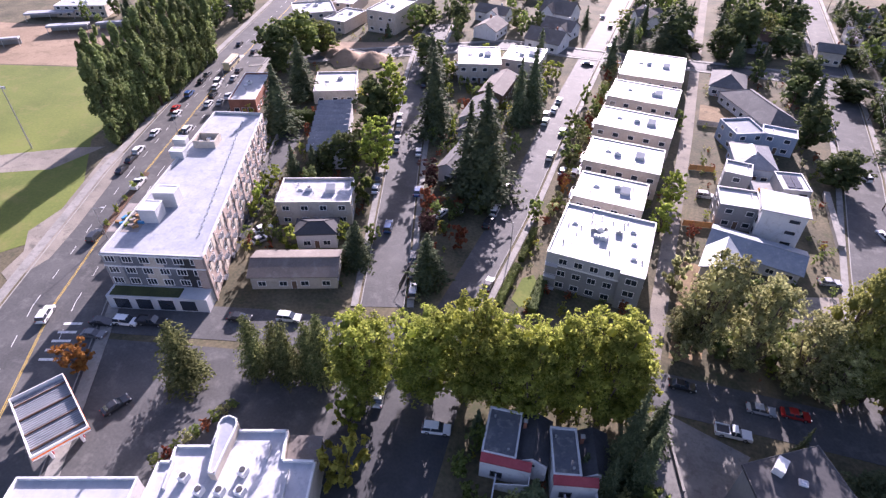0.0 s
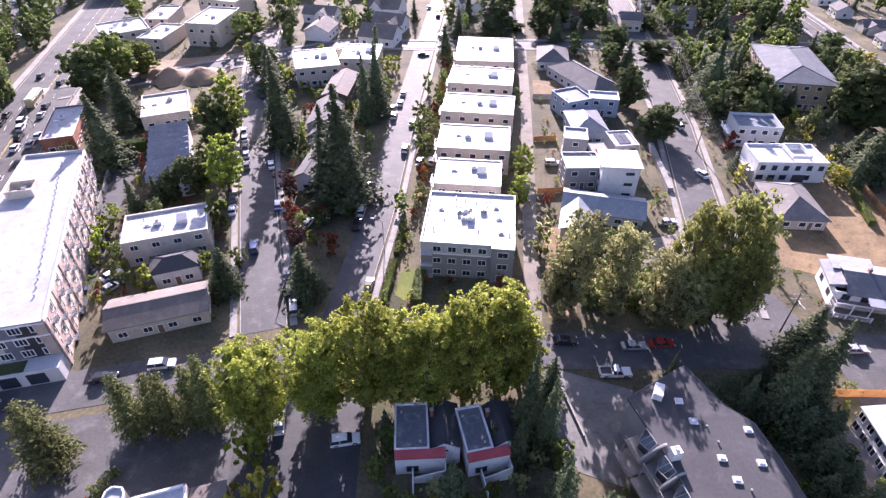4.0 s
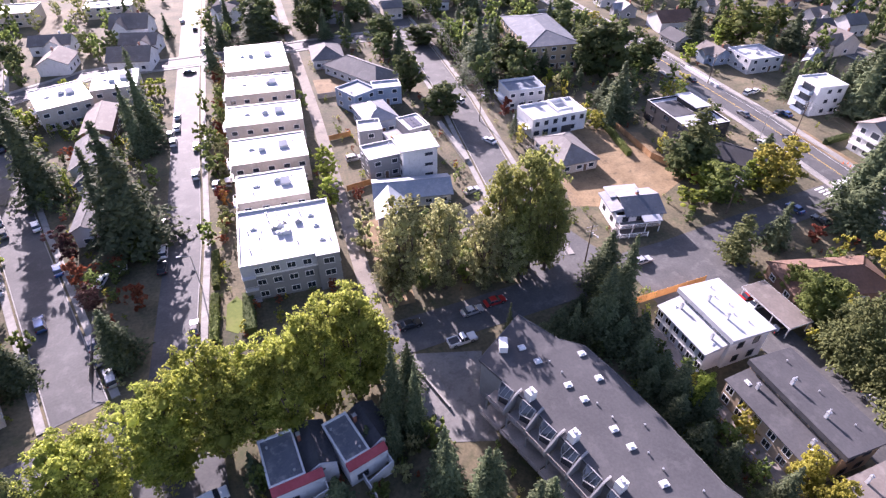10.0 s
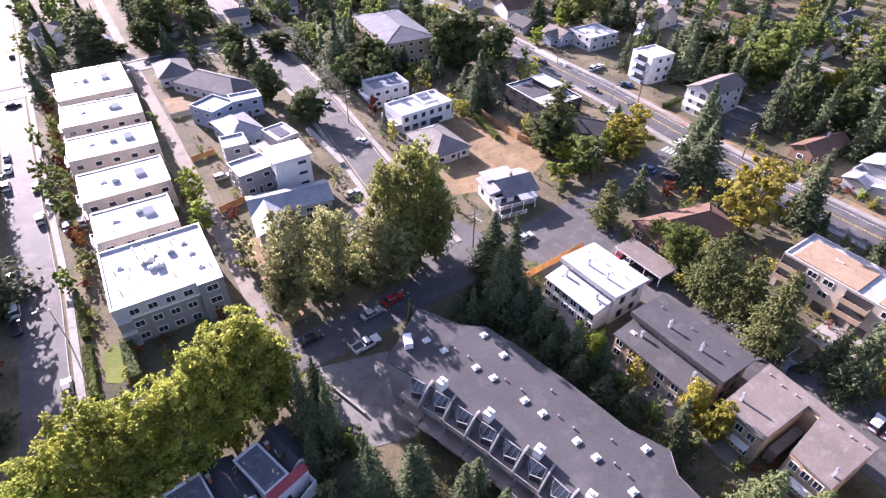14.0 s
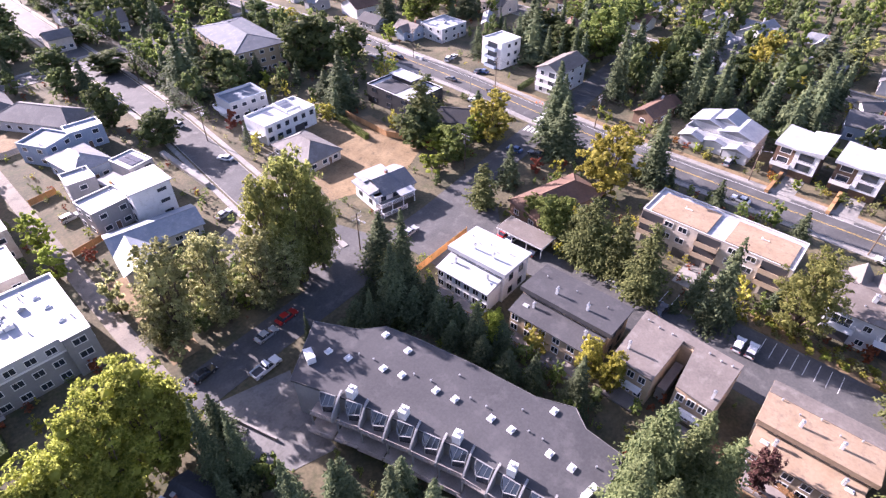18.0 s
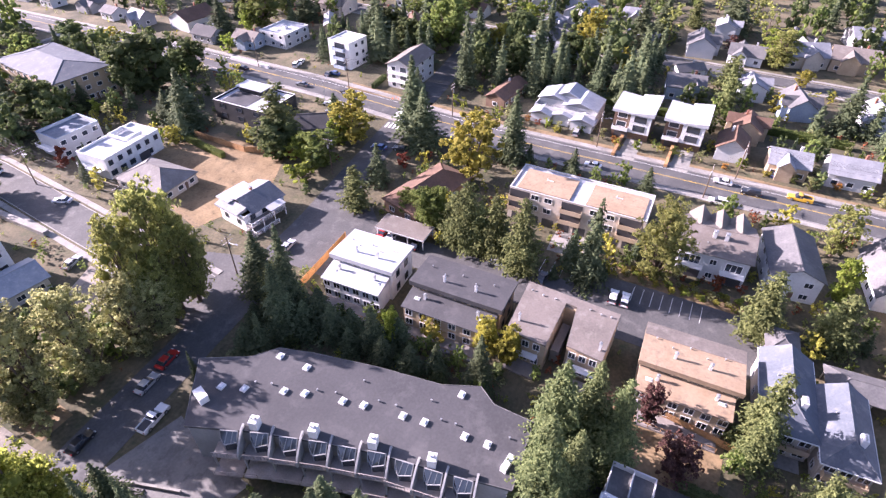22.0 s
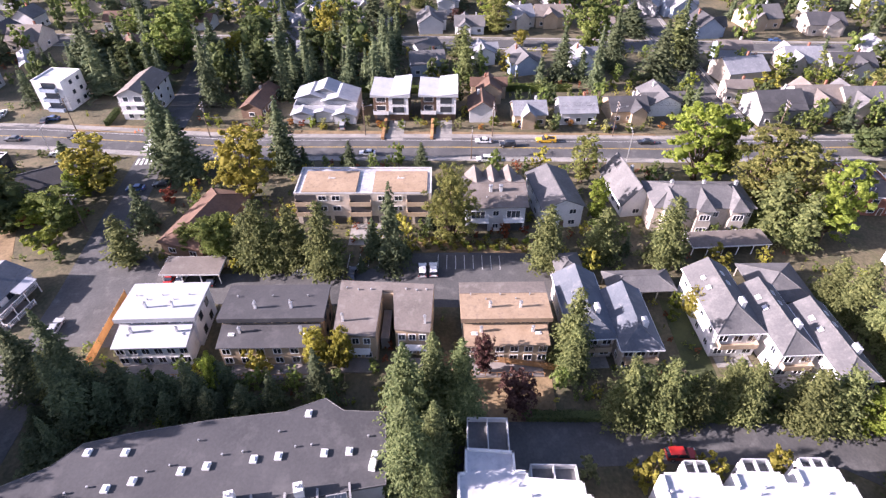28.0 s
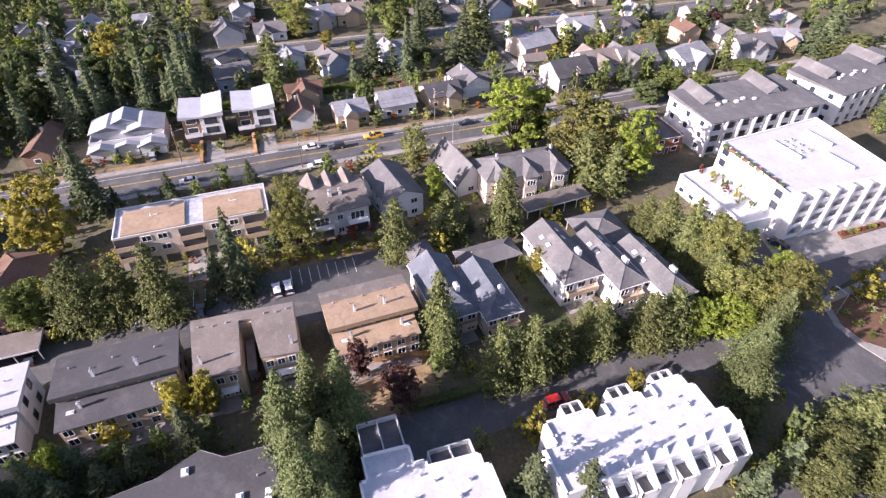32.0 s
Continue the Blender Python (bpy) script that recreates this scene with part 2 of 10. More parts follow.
PAINT = {"white": (0.78, 0.78, 0.77), "silver": (0.45, 0.46, 0.47), "grey": (0.14, 0.145, 0.15), "black": (0.018, 0.019, 0.022),
         "red": (0.42, 0.025, 0.02), "blue": (0.03, 0.09, 0.24), "yellow": (0.65, 0.38, 0.03), "cream": (0.62, 0.52, 0.30)}
for _k, _c in PAINT.items():
    plain("car_" + _k, _c, 0.28, 0.25 if _k in ("silver", "grey") else 0.0, 0.7)
foliage("leaf_fir", (0.058, 0.08, 0.042), (0.128, 0.152, 0.076), 0.36)
foliage("leaf_spruce", (0.062, 0.084, 0.034), (0.165, 0.19, 0.08), 0.4)
foliage("leaf_cedar", (0.07, 0.086, 0.032), (0.185, 0.2, 0.076), 0.42)
foliage("leaf_green", (0.09, 0.125, 0.036), (0.22, 0.255, 0.075), 0.55)
foliage("leaf_dark", (0.06, 0.085, 0.034), (0.15, 0.178, 0.068), 0.5)
foliage("leaf_lime", (0.15, 0.2, 0.04), (0.34, 0.39, 0.075), 0.6)
foliage("leaf_sycamore", (0.165, 0.21, 0.045), (0.47, 0.50, 0.115), 0.64)
foliage("leaf_yellow", (0.2, 0.188, 0.038), (0.43, 0.39, 0.085), 0.55)
foliage("leaf_orange", (0.22, 0.09, 0.025), (0.40, 0.19, 0.05), 0.35)
foliage("leaf_olive", (0.17, 0.182, 0.08), (0.45, 0.445, 0.215), 0.6)
foliage("leaf_olivegreen", (0.115, 0.13, 0.042), (0.31, 0.31, 0.10), 0.55)
foliage("leaf_plum", (0.055, 0.028, 0.027), (0.125, 0.062, 0.052), 0.3)
foliage("leaf_red", (0.14, 0.035, 0.022), (0.26, 0.085, 0.045), 0.3)
foliage("leaf_poplar", (0.12, 0.155, 0.062), (0.23, 0.275, 0.10), 0.5)


# ---- mesh tools ----
class Shape:
    """Boxes, prisms and rings gathered into one mesh."""

    def __init__(self):
        self.v, self.f = [], []

    def add(self, verts, faces):
        n = len(self.v)
        self.v += [tuple(p) for p in verts]
        self.f += [tuple(i + n for i in q) for q in faces]
        return self

    def box(self, x0, x1, y0, y1, z0, z1):
        return self.add([(x0, y0, z0), (x1, y0, z0), (x1, y1, z0), (x0, y1, z0), (x0, y0, z1), (x1, y0, z1), (x1, y1, z1), (x0, y1, z1)],
                        [(3, 2, 1, 0), (4, 5, 6, 7), (0, 1, 5, 4), (1, 2, 6, 5), (2, 3, 7, 6), (3, 0, 4, 7)])

    def prism(self, poly, z0, z1):
        """An upright prism over a plan outline, anticlockwise; z1 may be a height for each corner."""
        n = len(poly)
        top = z1 if isinstance(z1, (list, tuple)) else [z1] * n
        return self.add([(x, y, z0) for x, y in poly] + [(x, y, h) for (x, y), h in zip(poly, top)],
                        [tuple(range(n - 1, -1, -1)), tuple(range(n, 2 * n))] + [(i, (i + 1) % n, n + (i + 1) % n, n + i) for i in range(n)])

    def ring(self, w, d, t, z0, z1):
        a, b = w / 2, d / 2
        loop = lambda p, q, z: [(-p, -q, z), (p, -q, z), (p, q, z), (-p, q, z)]
        v = loop(a, b, z0) + loop(a, b, z1) + loop(a - t, b - t, z1) + loop(a - t, b - t, z0)
        return self.add(v, [(4 * k + i, 4 * k + (i + 1) % 4, (4 * k + 4 + (i + 1) % 4) % 16, (4 * k + 4 + i) % 16) for k in range(4) for i in range(4)])

    def tube(self, p, q, r0, r1, n=6):
        p, q = Vector(p), Vector(q)
        ax = (q - p).normalized()
        s = ax.orthogonal().normalized()
        u = ax.cross(s)
        ring = lambda c, r: [c + (s * math.cos(6.2832 * i / n) + u * math.sin(6.2832 * i / n)) * r for i in range(n)]
        return self.add(ring(p, r0) + ring(q, r1), [(i, (i + 1) % n, n + (i + 1) % n, n + i) for i in range(n)] + [tuple(range(n - 1, -1, -1)), tuple(range(n, 2 * n))])

    def mesh(self, name, smooth=False):
        me = bpy.data.meshes.new(name)
        me.from_pydata(self.v, [], self.f)
        if smooth:
            me.polygons.foreach_set("use_smooth", [True] * len(me.polygons))
        me.update()
        return me


def part(name, shape, material, parent=None, label="", m=None, smooth=False):
    """Links a shape or a ready mesh as one object, under a thing or a part."""
    me = shape.mesh(name, smooth) if isinstance(shape, Shape) else shape
    mat = MATS[material]
    if not me.materials:
        me.materials.append(mat)
    ob = new(name, me)
    if parent:
        ob.parent = parent
    if m is not None:
        ob.matrix_basis = m
    if label:
        tagged(ob, label)
    return ob


def thing(name, label, category, x, y, z=0.0, rot=0.0, group="", kind=""):
    root = new(name)
    root.empty_display_size = 0.5
    root.matrix_basis = pose(x, y, z, 0, 0, rot)
    return tagged(root, label, category, group, kind)


CACHE = {}
FOOT = []  # plan rectangles that are built on


def blocked(x, y, r):
    for cx, cy, hw, hd, ca, sa in FOOT:
        dx, dy = x - cx, y - cy
        if abs(dx * ca + dy * sa) < hw + r and abs(-dx * sa + dy * ca) < hd + r:
            return True
    return False


def claim(x, y, w, d, rot):
    FOOT.append((x, y, w / 2, d / 2, math.cos(radians(rot)), math.sin(radians(rot))))


def small_window(ww, wh, frame_mat):
    """A frame with a pane sunk into it, welded into one part."""
    t, v = 0.12, []
    for x, z, y in ((ww / 2 + t, t, 0.02), (ww / 2 + t, t, -0.08), (ww / 2, 0.0, -0.08), (ww / 2, 0.0, -0.02)):
        v += [(-x, y, -z), (x, y, -z), (x, y, wh + z), (-x, y, wh + z)]
    f = [(k + i, k + (i + 1) % 4, k + 4 + (i + 1) % 4, k + 4 + i) for k in (0, 4, 8) for i in range(4)] + [(12, 13, 14, 15)]
    me = bpy.data.meshes.new("window")
    me.from_pydata(v, [], f)
    me.materials.append(MATS[frame_mat])
    me.materials.append(MATS["glass"])
    me.polygons.foreach_set("material_index", [0] * 12 + [1])
    me.update()
    return me


def lattice(xs, solid, zs, y0, y1):
    """A welded frame: solid columns joined by a bottom and a top rail."""
    nx, nz = len(xs), len(zs)
    v = [(x, y, z) for y in (y0, y1) for z in zs for x in xs]
    full = lambda i, j: 0 <= i < nx - 1 and 0 <= j < nz - 1 and (solid[i] or j in (0, nz - 2))
    at = lambda i, j, k: k * nx * nz + j * nx + i
    f = []
    for i in range(nx - 1):
        for j in range(nz - 1):
            if full(i, j):
                f.append((at(i, j, 0), at(i + 1, j, 0), at(i + 1, j + 1, 0), at(i, j + 1, 0)))
                for di, dj, p, q in ((-1, 0, (i, j + 1), (i, j)), (1, 0, (i + 1, j), (i + 1, j + 1)), (0, -1, (i, j), (i + 1, j)), (0, 1, (i + 1, j + 1), (i, j + 1))):
                    if not full(i + di, j + dj):
                        f.append((at(*q, 0), at(*p, 0), at(*p, 1), at(*q, 1)))
    return Shape().add(v, f)


SIDES = {"s": (0, -1, 0), "n": (0, 1, 180), "e": (1, 0, 90), "w": (-1, 0, -90)}


def window(root, side, w, d, u, z, ww=1.5, wh=1.3, frame_mat="frame_white", bars=1):
    """A window on one side of a body w by d: a frame that stands proud, and a pane set into it."""
    key = ("win", round(ww, 2), round(wh, 2), frame_mat, bars)
    if key not in CACHE:
        t = 0.11
        xs, solid = [-ww / 2 - t, -ww / 2], [True]
        for i in range(bars):
            x = -ww / 2 + ww * (i + 1) / (bars + 1)
            xs += [x - 0.035, x + 0.035]
            solid += [False, True]
        xs += [ww / 2, ww / 2 + t]
        solid += [False, True]
        s = lattice(xs, solid, [-t, 0, wh, wh + t], -0.08, 0.02)
        p = Shape().box(-ww / 2, ww / 2, -0.02, 0.015, 0, wh)
        CACHE[key] = (s.mesh("window_frame"), p.mesh("pane"))
    if side == "free":
        spot = w
    else:
        dx, dy, turn = SIDES[side]
        px_, py_ = (u, dy * d / 2) if dx == 0 else (dx * w / 2, u)
        spot = pose(px_, py_, z, 0, 0, turn)
    at = (root.matrix_basis @ spot).translation
    if at.x ** 2 + at.y ** 2 > 125 ** 2:
        far = key + ("far",)
        if far not in CACHE:
            CACHE[far] = small_window(ww, wh, frame_mat)
        return part("window", CACHE[far], frame_mat, root, m=spot)
    fr = part("window", CACHE[key][0], frame_mat, root, m=spot)
    part("pane", CACHE[key][1], "glass", fr)
    return fr


def windows(root, side, w, d, storeys, h, n, ww=1.5, wh=1.25, frame_mat="frame_white", first=0, bars=1, sill=0.95):
    run = w if side in "sn" else d
    n = min(n, int(run / (ww + 0.5)))
    for k in range(first, storeys):
        for i in range(n):
            u = -run / 2 + run * (i + 0.5) / n
            window(root, side, w, d, u, k * h / storeys + sill, ww, wh, frame_mat, bars)


def door(root, side, w, d, u, ww=1.0, wh=2.05, mat="wall_brown", z=0.1):
    key = ("door", ww, wh, mat)
    if key not in CACHE:
        CACHE[key] = (Shape().box(-ww / 2 - 0.1, -ww / 2, -0.07, 0.02, 0, wh + 0.1).box(ww / 2, ww / 2 + 0.1, -0.07, 0.02, 0, wh + 0.1).box(-ww / 2, ww / 2, -0.07, 0.02, wh, wh + 0.1).mesh("door_frame"),
                      Shape().box(-ww / 2, ww / 2, -0.03, 0.015, 0, wh).mesh("door_leaf"))
    dx, dy, turn = SIDES[side]
    p = (u, dy * d / 2) if dx == 0 else (dx * w / 2, u)
    fr = part("door", CACHE[key][0], "frame_white", root, m=pose(p[0], p[1], z, 0, 0, turn))
    part("door_leaf", CACHE[key][1], mat, fr)


def flat_top(root, w, d, h, roof, cap, parapet=0.45):
    part("roof", Shape().box(-w / 2 + 0.25, w / 2 - 0.25, -d / 2 + 0.25, d / 2 - 0.25, h - parapet - 0.2, h - parapet), roof, root)
    part("parapet_cap", Shape().ring(w + 0.1, d + 0.1, 0.28, h, h + 0.06), cap, root)


def body(root, w, d, h, wall, name="wall"):
    return part(name, Shape().ring(w, d, 0.25, 0, h), wall, root)


def gable_roof(root, w, d, h, rise, roof, over=0.5, axis="x", wall=None, thick=0.16):
    """Two sloping slabs that meet at a ridge along local x (or y), with the gable walls under them."""
    turn = 0 if axis == "x" else 90
    a, b = (w, d) if axis == "x" else (d, w)
    m = pose(0, 0, 0, 0, 0, turn)
    k = rise / (b / 2)
    lo = h - over * k
    for sgn, nm in ((-1, "roof_slope"), (1, "roof_slope")):
        y1 = sgn * (b / 2 + over)
        x0, x1 = -a / 2 - over, a / 2 + over
        v = [(x0, 0, h + rise), (x1, 0, h + rise), (x1, y1, lo), (x0, y1, lo)]
        v += [(x, y, z + thick) for x, y, z in v]
        f = [(0, 1, 2, 3), (7, 6, 5, 4), (0, 4, 5, 1), (1, 5, 6, 2), (2, 6, 7, 3), (3, 7, 4, 0)]
        if sgn > 0:
            f = [q[::-1] for q in f]
        part(nm, Shape().add(v, f), roof, root, m=m)
    if wall:
        for x0, x1 in ((-a / 2, -a / 2 + 0.25), (a / 2 - 0.25, a / 2)):
            s = Shape()
            p = [(x0, -b / 2, h), (x0, b / 2, h), (x0, 0, h + rise), (x1, -b / 2, h), (x1, b / 2, h), (x1, 0, h + rise)]
            s.add(p, [(0, 2, 1), (3, 4, 5), (0, 1, 4, 3), (1, 2, 5, 4), (2, 0, 3, 5)])
            part("gable", s, wall, root, m=m)
    part("ridge_cap", Shape().box(-a / 2 - over, a / 2 + over, -0.14, 0.14, h + rise + thick - 0.05, h + rise + thick + 0.05), roof, root, m=m)


def hip_roof(root, w, d, h, rise, roof, over=0.5, thick=0.18):
    a, b = w / 2 + over, d / 2 + over
    if w >= d:
        r = a - b
        top = [(-r, 0), (r, 0)]
        faces = [(0, 1, 5, 4), (1, 2, 5), (2, 3, 4, 5), (3, 0, 4)]
    else:
        r = b - a
        top = [(0, -r), (0, r)]
        faces = [(0, 1, 4), (1, 2, 5, 4), (2, 3, 5), (3, 0, 4, 5)]
    base = [(-a, -b), (a, -b), (a, b), (-a, b)]
    v = [(x, y, h) for x, y in base] + [(x, y, h + rise) for x, y in top] + [(x, y, h - thick) for x, y in base]
    faces = faces + [(0, 6, 7, 1), (1, 7, 8, 2), (2, 8, 9, 3), (3, 9, 6, 0), (9, 8, 7, 6)]
    part("roof", Shape().add(v, faces), roof, root)
    for x, y in base:
        tx, ty = min(top, key=lambda p: (p[0] - x) ** 2 + (p[1] - y) ** 2)
        part("ridge_cap", Shape().tube((x, y, h + 0.02), (tx, ty, h + rise + 0.02), 0.09, 0.09, 5), roof, root)
    if r > 0.3:
        part("ridge_cap", Shape().tube((*top[0], h + rise + 0.02), (*top[1], h + rise + 0.02), 0.09, 0.09, 5), roof, root)


def chimney(root, x, y, z, hgt=1.3, w=0.6, mat="wall_brick", cap="metal_grey"):
    c = part("chimney", Shape().box(x - w / 2, x + w / 2, y - w / 2, y + w / 2, z - 0.6, z + hgt), mat, root)
    part("chimney_cap", Shape().box(x - w / 2 - 0.08, x + w / 2 + 0.08, y - w / 2 - 0.08, y + w / 2 + 0.08, z + hgt, z + hgt + 0.12).tube((x, y, z + hgt + 0.1), (x, y, z + hgt + 0.4), 0.13, 0.13, 8), cap, c)


def vent(root, x, y, z, hgt=0.5, r=0.12):
    part("roof_vent", Shape().tube((x, y, z - 0.05), (x, y, z + hgt), r, r, 8).tube((x, y, z + hgt), (x, y, z + hgt + 0.1), r * 1.6, r * 1.2, 8), "metal_grey", root)


def plant_unit(root, x, y, z, w=1.2, d=1.0, hgt=0.9, mat="plastic_white"):
    """A roof machine: a case on feet with a round fan guard on top."""
    u = part("roof_unit", Shape().box(x - w / 2, x + w / 2, y - d / 2, y + d / 2, z + 0.12, z + hgt).box(x - w / 2, x - w / 2 + 0.1, y - d / 2, y + d / 2, z, z + 0.12).box(x + w / 2 - 0.1, x + w / 2, y - d / 2, y + d / 2, z, z + 0.12), mat, root)
    part("fan_guard", Shape().tube((x, y, z + hgt), (x, y, z + hgt + 0.08), min(w, d) * 0.38, min(w, d) * 0.36, 12), "frame_dark", u)


def skylight(root, x, y, z, w=1.2, d=1.0):
    s = part("skylight", Shape().ring(w, d, 0.12, 0, 0.3), "plastic_white", root, m=pose(x, y, z))
    t = Shape()
    a, b = w / 2 - 0.1, d / 2 - 0.1
    t.add([(-a, -b, 0.22), (a, -b, 0.22), (a, b, 0.22), (-a, b, 0.22), (-a * .6, -b * .6, 0.42), (a * .6, -b * .6, 0.42), (a * .6, b * .6, 0.42), (-a * .6, b * .6, 0.42)],
          [(3, 2, 1, 0), (4, 5, 6, 7), (0, 1, 5, 4), (1, 2, 6, 5), (2, 3, 7, 6), (3, 0, 4, 7)])
    part("dome", t, "skylight_dome", s)


def balcony(root, side, w, d, u, z, ww=3.0, dep=1.4, mat="wall_white", solid=False):
    if side == "free":
        spot = w
    else:
        dx, dy, turn = SIDES[side]
        p = (u, dy * d / 2) if dx == 0 else (dx * w / 2, u)
        spot = pose(p[0], p[1], z, 0, 0, turn)
    b = part("balcony", Shape().box(-ww / 2, ww / 2, -dep, 0, -0.15, 0.0), mat, root, m=spot)
    s = Shape()
    if solid:
        s.box(-ww / 2, ww / 2, -dep, -dep + 0.08, 0, 1.0).box(-ww / 2, -ww / 2 + 0.08, -dep + 0.08, 0, 0, 1.0).box(ww / 2 - 0.08, ww / 2, -dep + 0.08, 0, 0, 1.0)
    else:
        s.box(-ww / 2, ww / 2, -dep, -dep + 0.06, 0.95, 1.03).box(-ww / 2, -ww / 2 + 0.06, -dep, 0, 0.95, 1.03).box(ww / 2 - 0.06, ww / 2, -dep, 0, 0.95, 1.03)
        n = max(2, int(ww / 0.3))
        for i in range(n + 1):
            x = -ww / 2 + (ww - 0.05) * i / n
            s.box(x, x + 0.04, -dep + 0.01, -dep + 0.05, 0, 0.95)
    tagged(part("railing", s, mat, b), kind="stuff")


# ---- ground and roads ----
LOTS, PAVED = [], []


def sheet(name, label, category, outline, z, material, thick=0.3, kind="structure"):
    LOTS.append((outline, z))
    if material in ("asphalt", "asphalt_dark_and_shaded", "concrete", "concrete_shaded", "gravel", "dry_grass", "lawn", "bare_soil"):
        PAVED.append(outline)
    ob = part(name, Shape().prism(outline, z - thick, z), material)
    return tagged(ob, label, category, kind=kind)


def offset_line(pts, off):
    """The line shifted to its left by off."""
    out = []
    for i, p in enumerate(pts):
        a, b = Vector(pts[max(i - 1, 0)]), Vector(pts[min(i + 1, len(pts) - 1)])
        t = (b - a).normalized()
        out.append((p[0] - t.y * off, p[1] + t.x * off))
    return out


def ribbon(name, pts, left, right, z, material, parent=None, label="", category="", thick=0.3):
    """A strip along a line, from left to right of it, with a top at z."""
    lo, hi = offset_line(pts, left), offset_line(pts, right)
    s = Shape()
    n = len(pts)
    v = [(x, y, z) for x, y in lo] + [(x, y, z) for x, y in hi] + [(x, y, z - thick) for x, y in lo] + [(x, y, z - thick) for x, y in hi]
    f = []
    for i in range(n - 1):
        f += [(i + 1, i, n + i, n + i + 1), (i, i + 1, 2 * n + i + 1, 2 * n + i), (n + i + 1, n + i, 3 * n + i, 3 * n + i + 1)]
    f += [(0, 2 * n, 3 * n, n), (n - 1, 2 * n - 1, 4 * n - 1, 3 * n - 1)]
    ob = part(name, s.add(v, f), material, parent)
    if not parent:
        tagged(ob, label, category, kind="structure")
    return ob


def dashes(road, pts, off, z, width, on, gap, material, start=0.0, stop=1e9):
    """Marks along a line, as one mesh of separate dashes."""
    line = [Vector(p) for p in offset_line(pts, off)]
    s, dist = Shape(), 0.0
    for a, b in zip(line, line[1:]):
        run, t = (b - a).length, (b - a).normalized()
        nrm = Vector((-t.y, t.x)) * width / 2
        k = 0.0
        while k < run:
            e = min(k + on, run)
            if start <= dist + k <= stop:
                p, q = a + t * k, a + t * e
                s.add([(*(p - nrm), z), (*(q - nrm), z), (*(q + nrm), z), (*(p + nrm), z)], [(0, 1, 2, 3)])
            k += on + gap
        dist += run
    return part("road_marking", s, material, road)


def street(name, label, pts, width, walk_w=1.6, verge=0.0, material="asphalt", z=0.04, sides="lr"):
    road = ribbon(name, pts, width / 2, -width / 2, z, material, label=label, category="road")
    for sd in sides:
        sg = 1 if sd == "l" else -1
        ribbon("kerb", pts, sg * (width / 2 + 0.18), sg * width / 2, z + 0.13, "kerb", label="pale concrete kerb beside the road", category="kerb") if sg > 0 else \
            ribbon("kerb", pts, -width / 2, -width / 2 - 0.18, z + 0.13, "kerb", label="pale concrete kerb beside the road", category="kerb")
        if walk_w:
            a, b = width / 2 + 0.18 + verge, width / 2 + 0.18 + verge + walk_w
            lo, hi = (b, a) if sg > 0 else (-a, -b)
            ribbon("pavement", pts, lo, hi, z + 0.12, "concrete", label="pale concrete pavement slabs beside the kerb", category="pavement")
    return road


ground = part("ground", Shape().box(-3000, 3000, -3000, 3000, -1.0, 0.0), "ground")
tagged(ground, "dry brown earth and faded grass between the lots", "ground", kind="structure")

R1 = [(-78, 10), (-101, 46), (-122, 92), (-144, 150), (-180, 262), (-215, 380)]
R2 = [(-104, 44), (-84, 49), (-60, 56.5), (-30, 63.5), (0, 68.5), (40, 72), (80, 75), (124, 81), (170, 86), (215, 92)]
R3 = [(-40, 70), (-60.5, 125), (-75, 167), (-87, 205), (-95, 240)]
R4 = [(-26, 74), (-25, 110), (-26, 170), (-26, 250), (-26, 420)]
ALLEY = [(11.5, 76), (12, 110), (13, 170), (13, 240), (14, 420)]
R6 = [(51, 82), (54.5, 120), (59, 165), (61, 210), (62, 290), (64, 420)]
R5 = [(141, 420), (141, 300), (145, 180), (144, 120), (139, 60), (140, 0), (140, -60), (143, -140), (147, -260)]
R7 = [(222, 300), (222, 100), (222, 0), (219, -100), (219, -260)]
R8 = [(146, -84), (180, -84), (219, -84), (300, -86)]
CROSS = [(-146, 150 + 20), (-100, 200), (-60, 226), (-26, 228), (14, 232), (62, 236), (145, 240)]

road_west = street("road_west", "wide grey asphalt arterial with a yellow centre line", R1, 20.0, 2.2, 0.6)
dashes(road_west, R1, 0.15, 0.052, 0.12, 40, 0, "paint_yellow")
dashes(road_west, R1, -0.15, 0.052, 0.12, 40, 0, "paint_yellow")
dashes(road_west, R1, 4.0, 0.052, 0.12, 3, 5, "paint_white")
dashes(road_west, R1, -4.0, 0.052, 0.12, 3, 5, "paint_white")
road_cross = street("road_cross", "dark asphalt side street in tree shade", R2, 8.6, 0, 0.0, "asphalt", 0.05, "")
road_avenue = street("road_avenue", "grey asphalt street lined with parked cars", R3, 8.5, 1.4, 0.5, "asphalt", 0.045)
road_sunny = street("road_sunny", "sunlit pale asphalt street between trees and flats", R4, 7.6, 1.4, 0.6, "asphalt", 0.045, "r")
alley = ribbon("road_alley", ALLEY, 1.7, -1.7, 0.04, "gravel", label="narrow pale alley of worn concrete and gravel", category="road")
road_poles = street("road_poles", "grey asphalt street below power lines", R6, 9.0, 1.4, 0.6, "asphalt", 0.045)
road_east = street("road_east", "grey asphalt arterial with a double yellow line", R5, 10.5, 1.8, 0.2, "asphalt", 0.04)
dashes(road_east, R5, 0.15, 0.052, 0.11, 40, 0, "paint_yellow")
dashes(road_east, R5, -0.15, 0.052, 0.11, 40, 0, "paint_yellow")
dashes(road_east, R5, 3.9, 0.052, 0.11, 40, 0, "paint_white")
road_far = street("road_far", "grey asphalt street between houses", R7, 8.0, 1.5, 1.0)
road_link = street("road_link", "short grey street between house rows", R8, 8.5, 1.4, 0.5, "asphalt", 0.05)
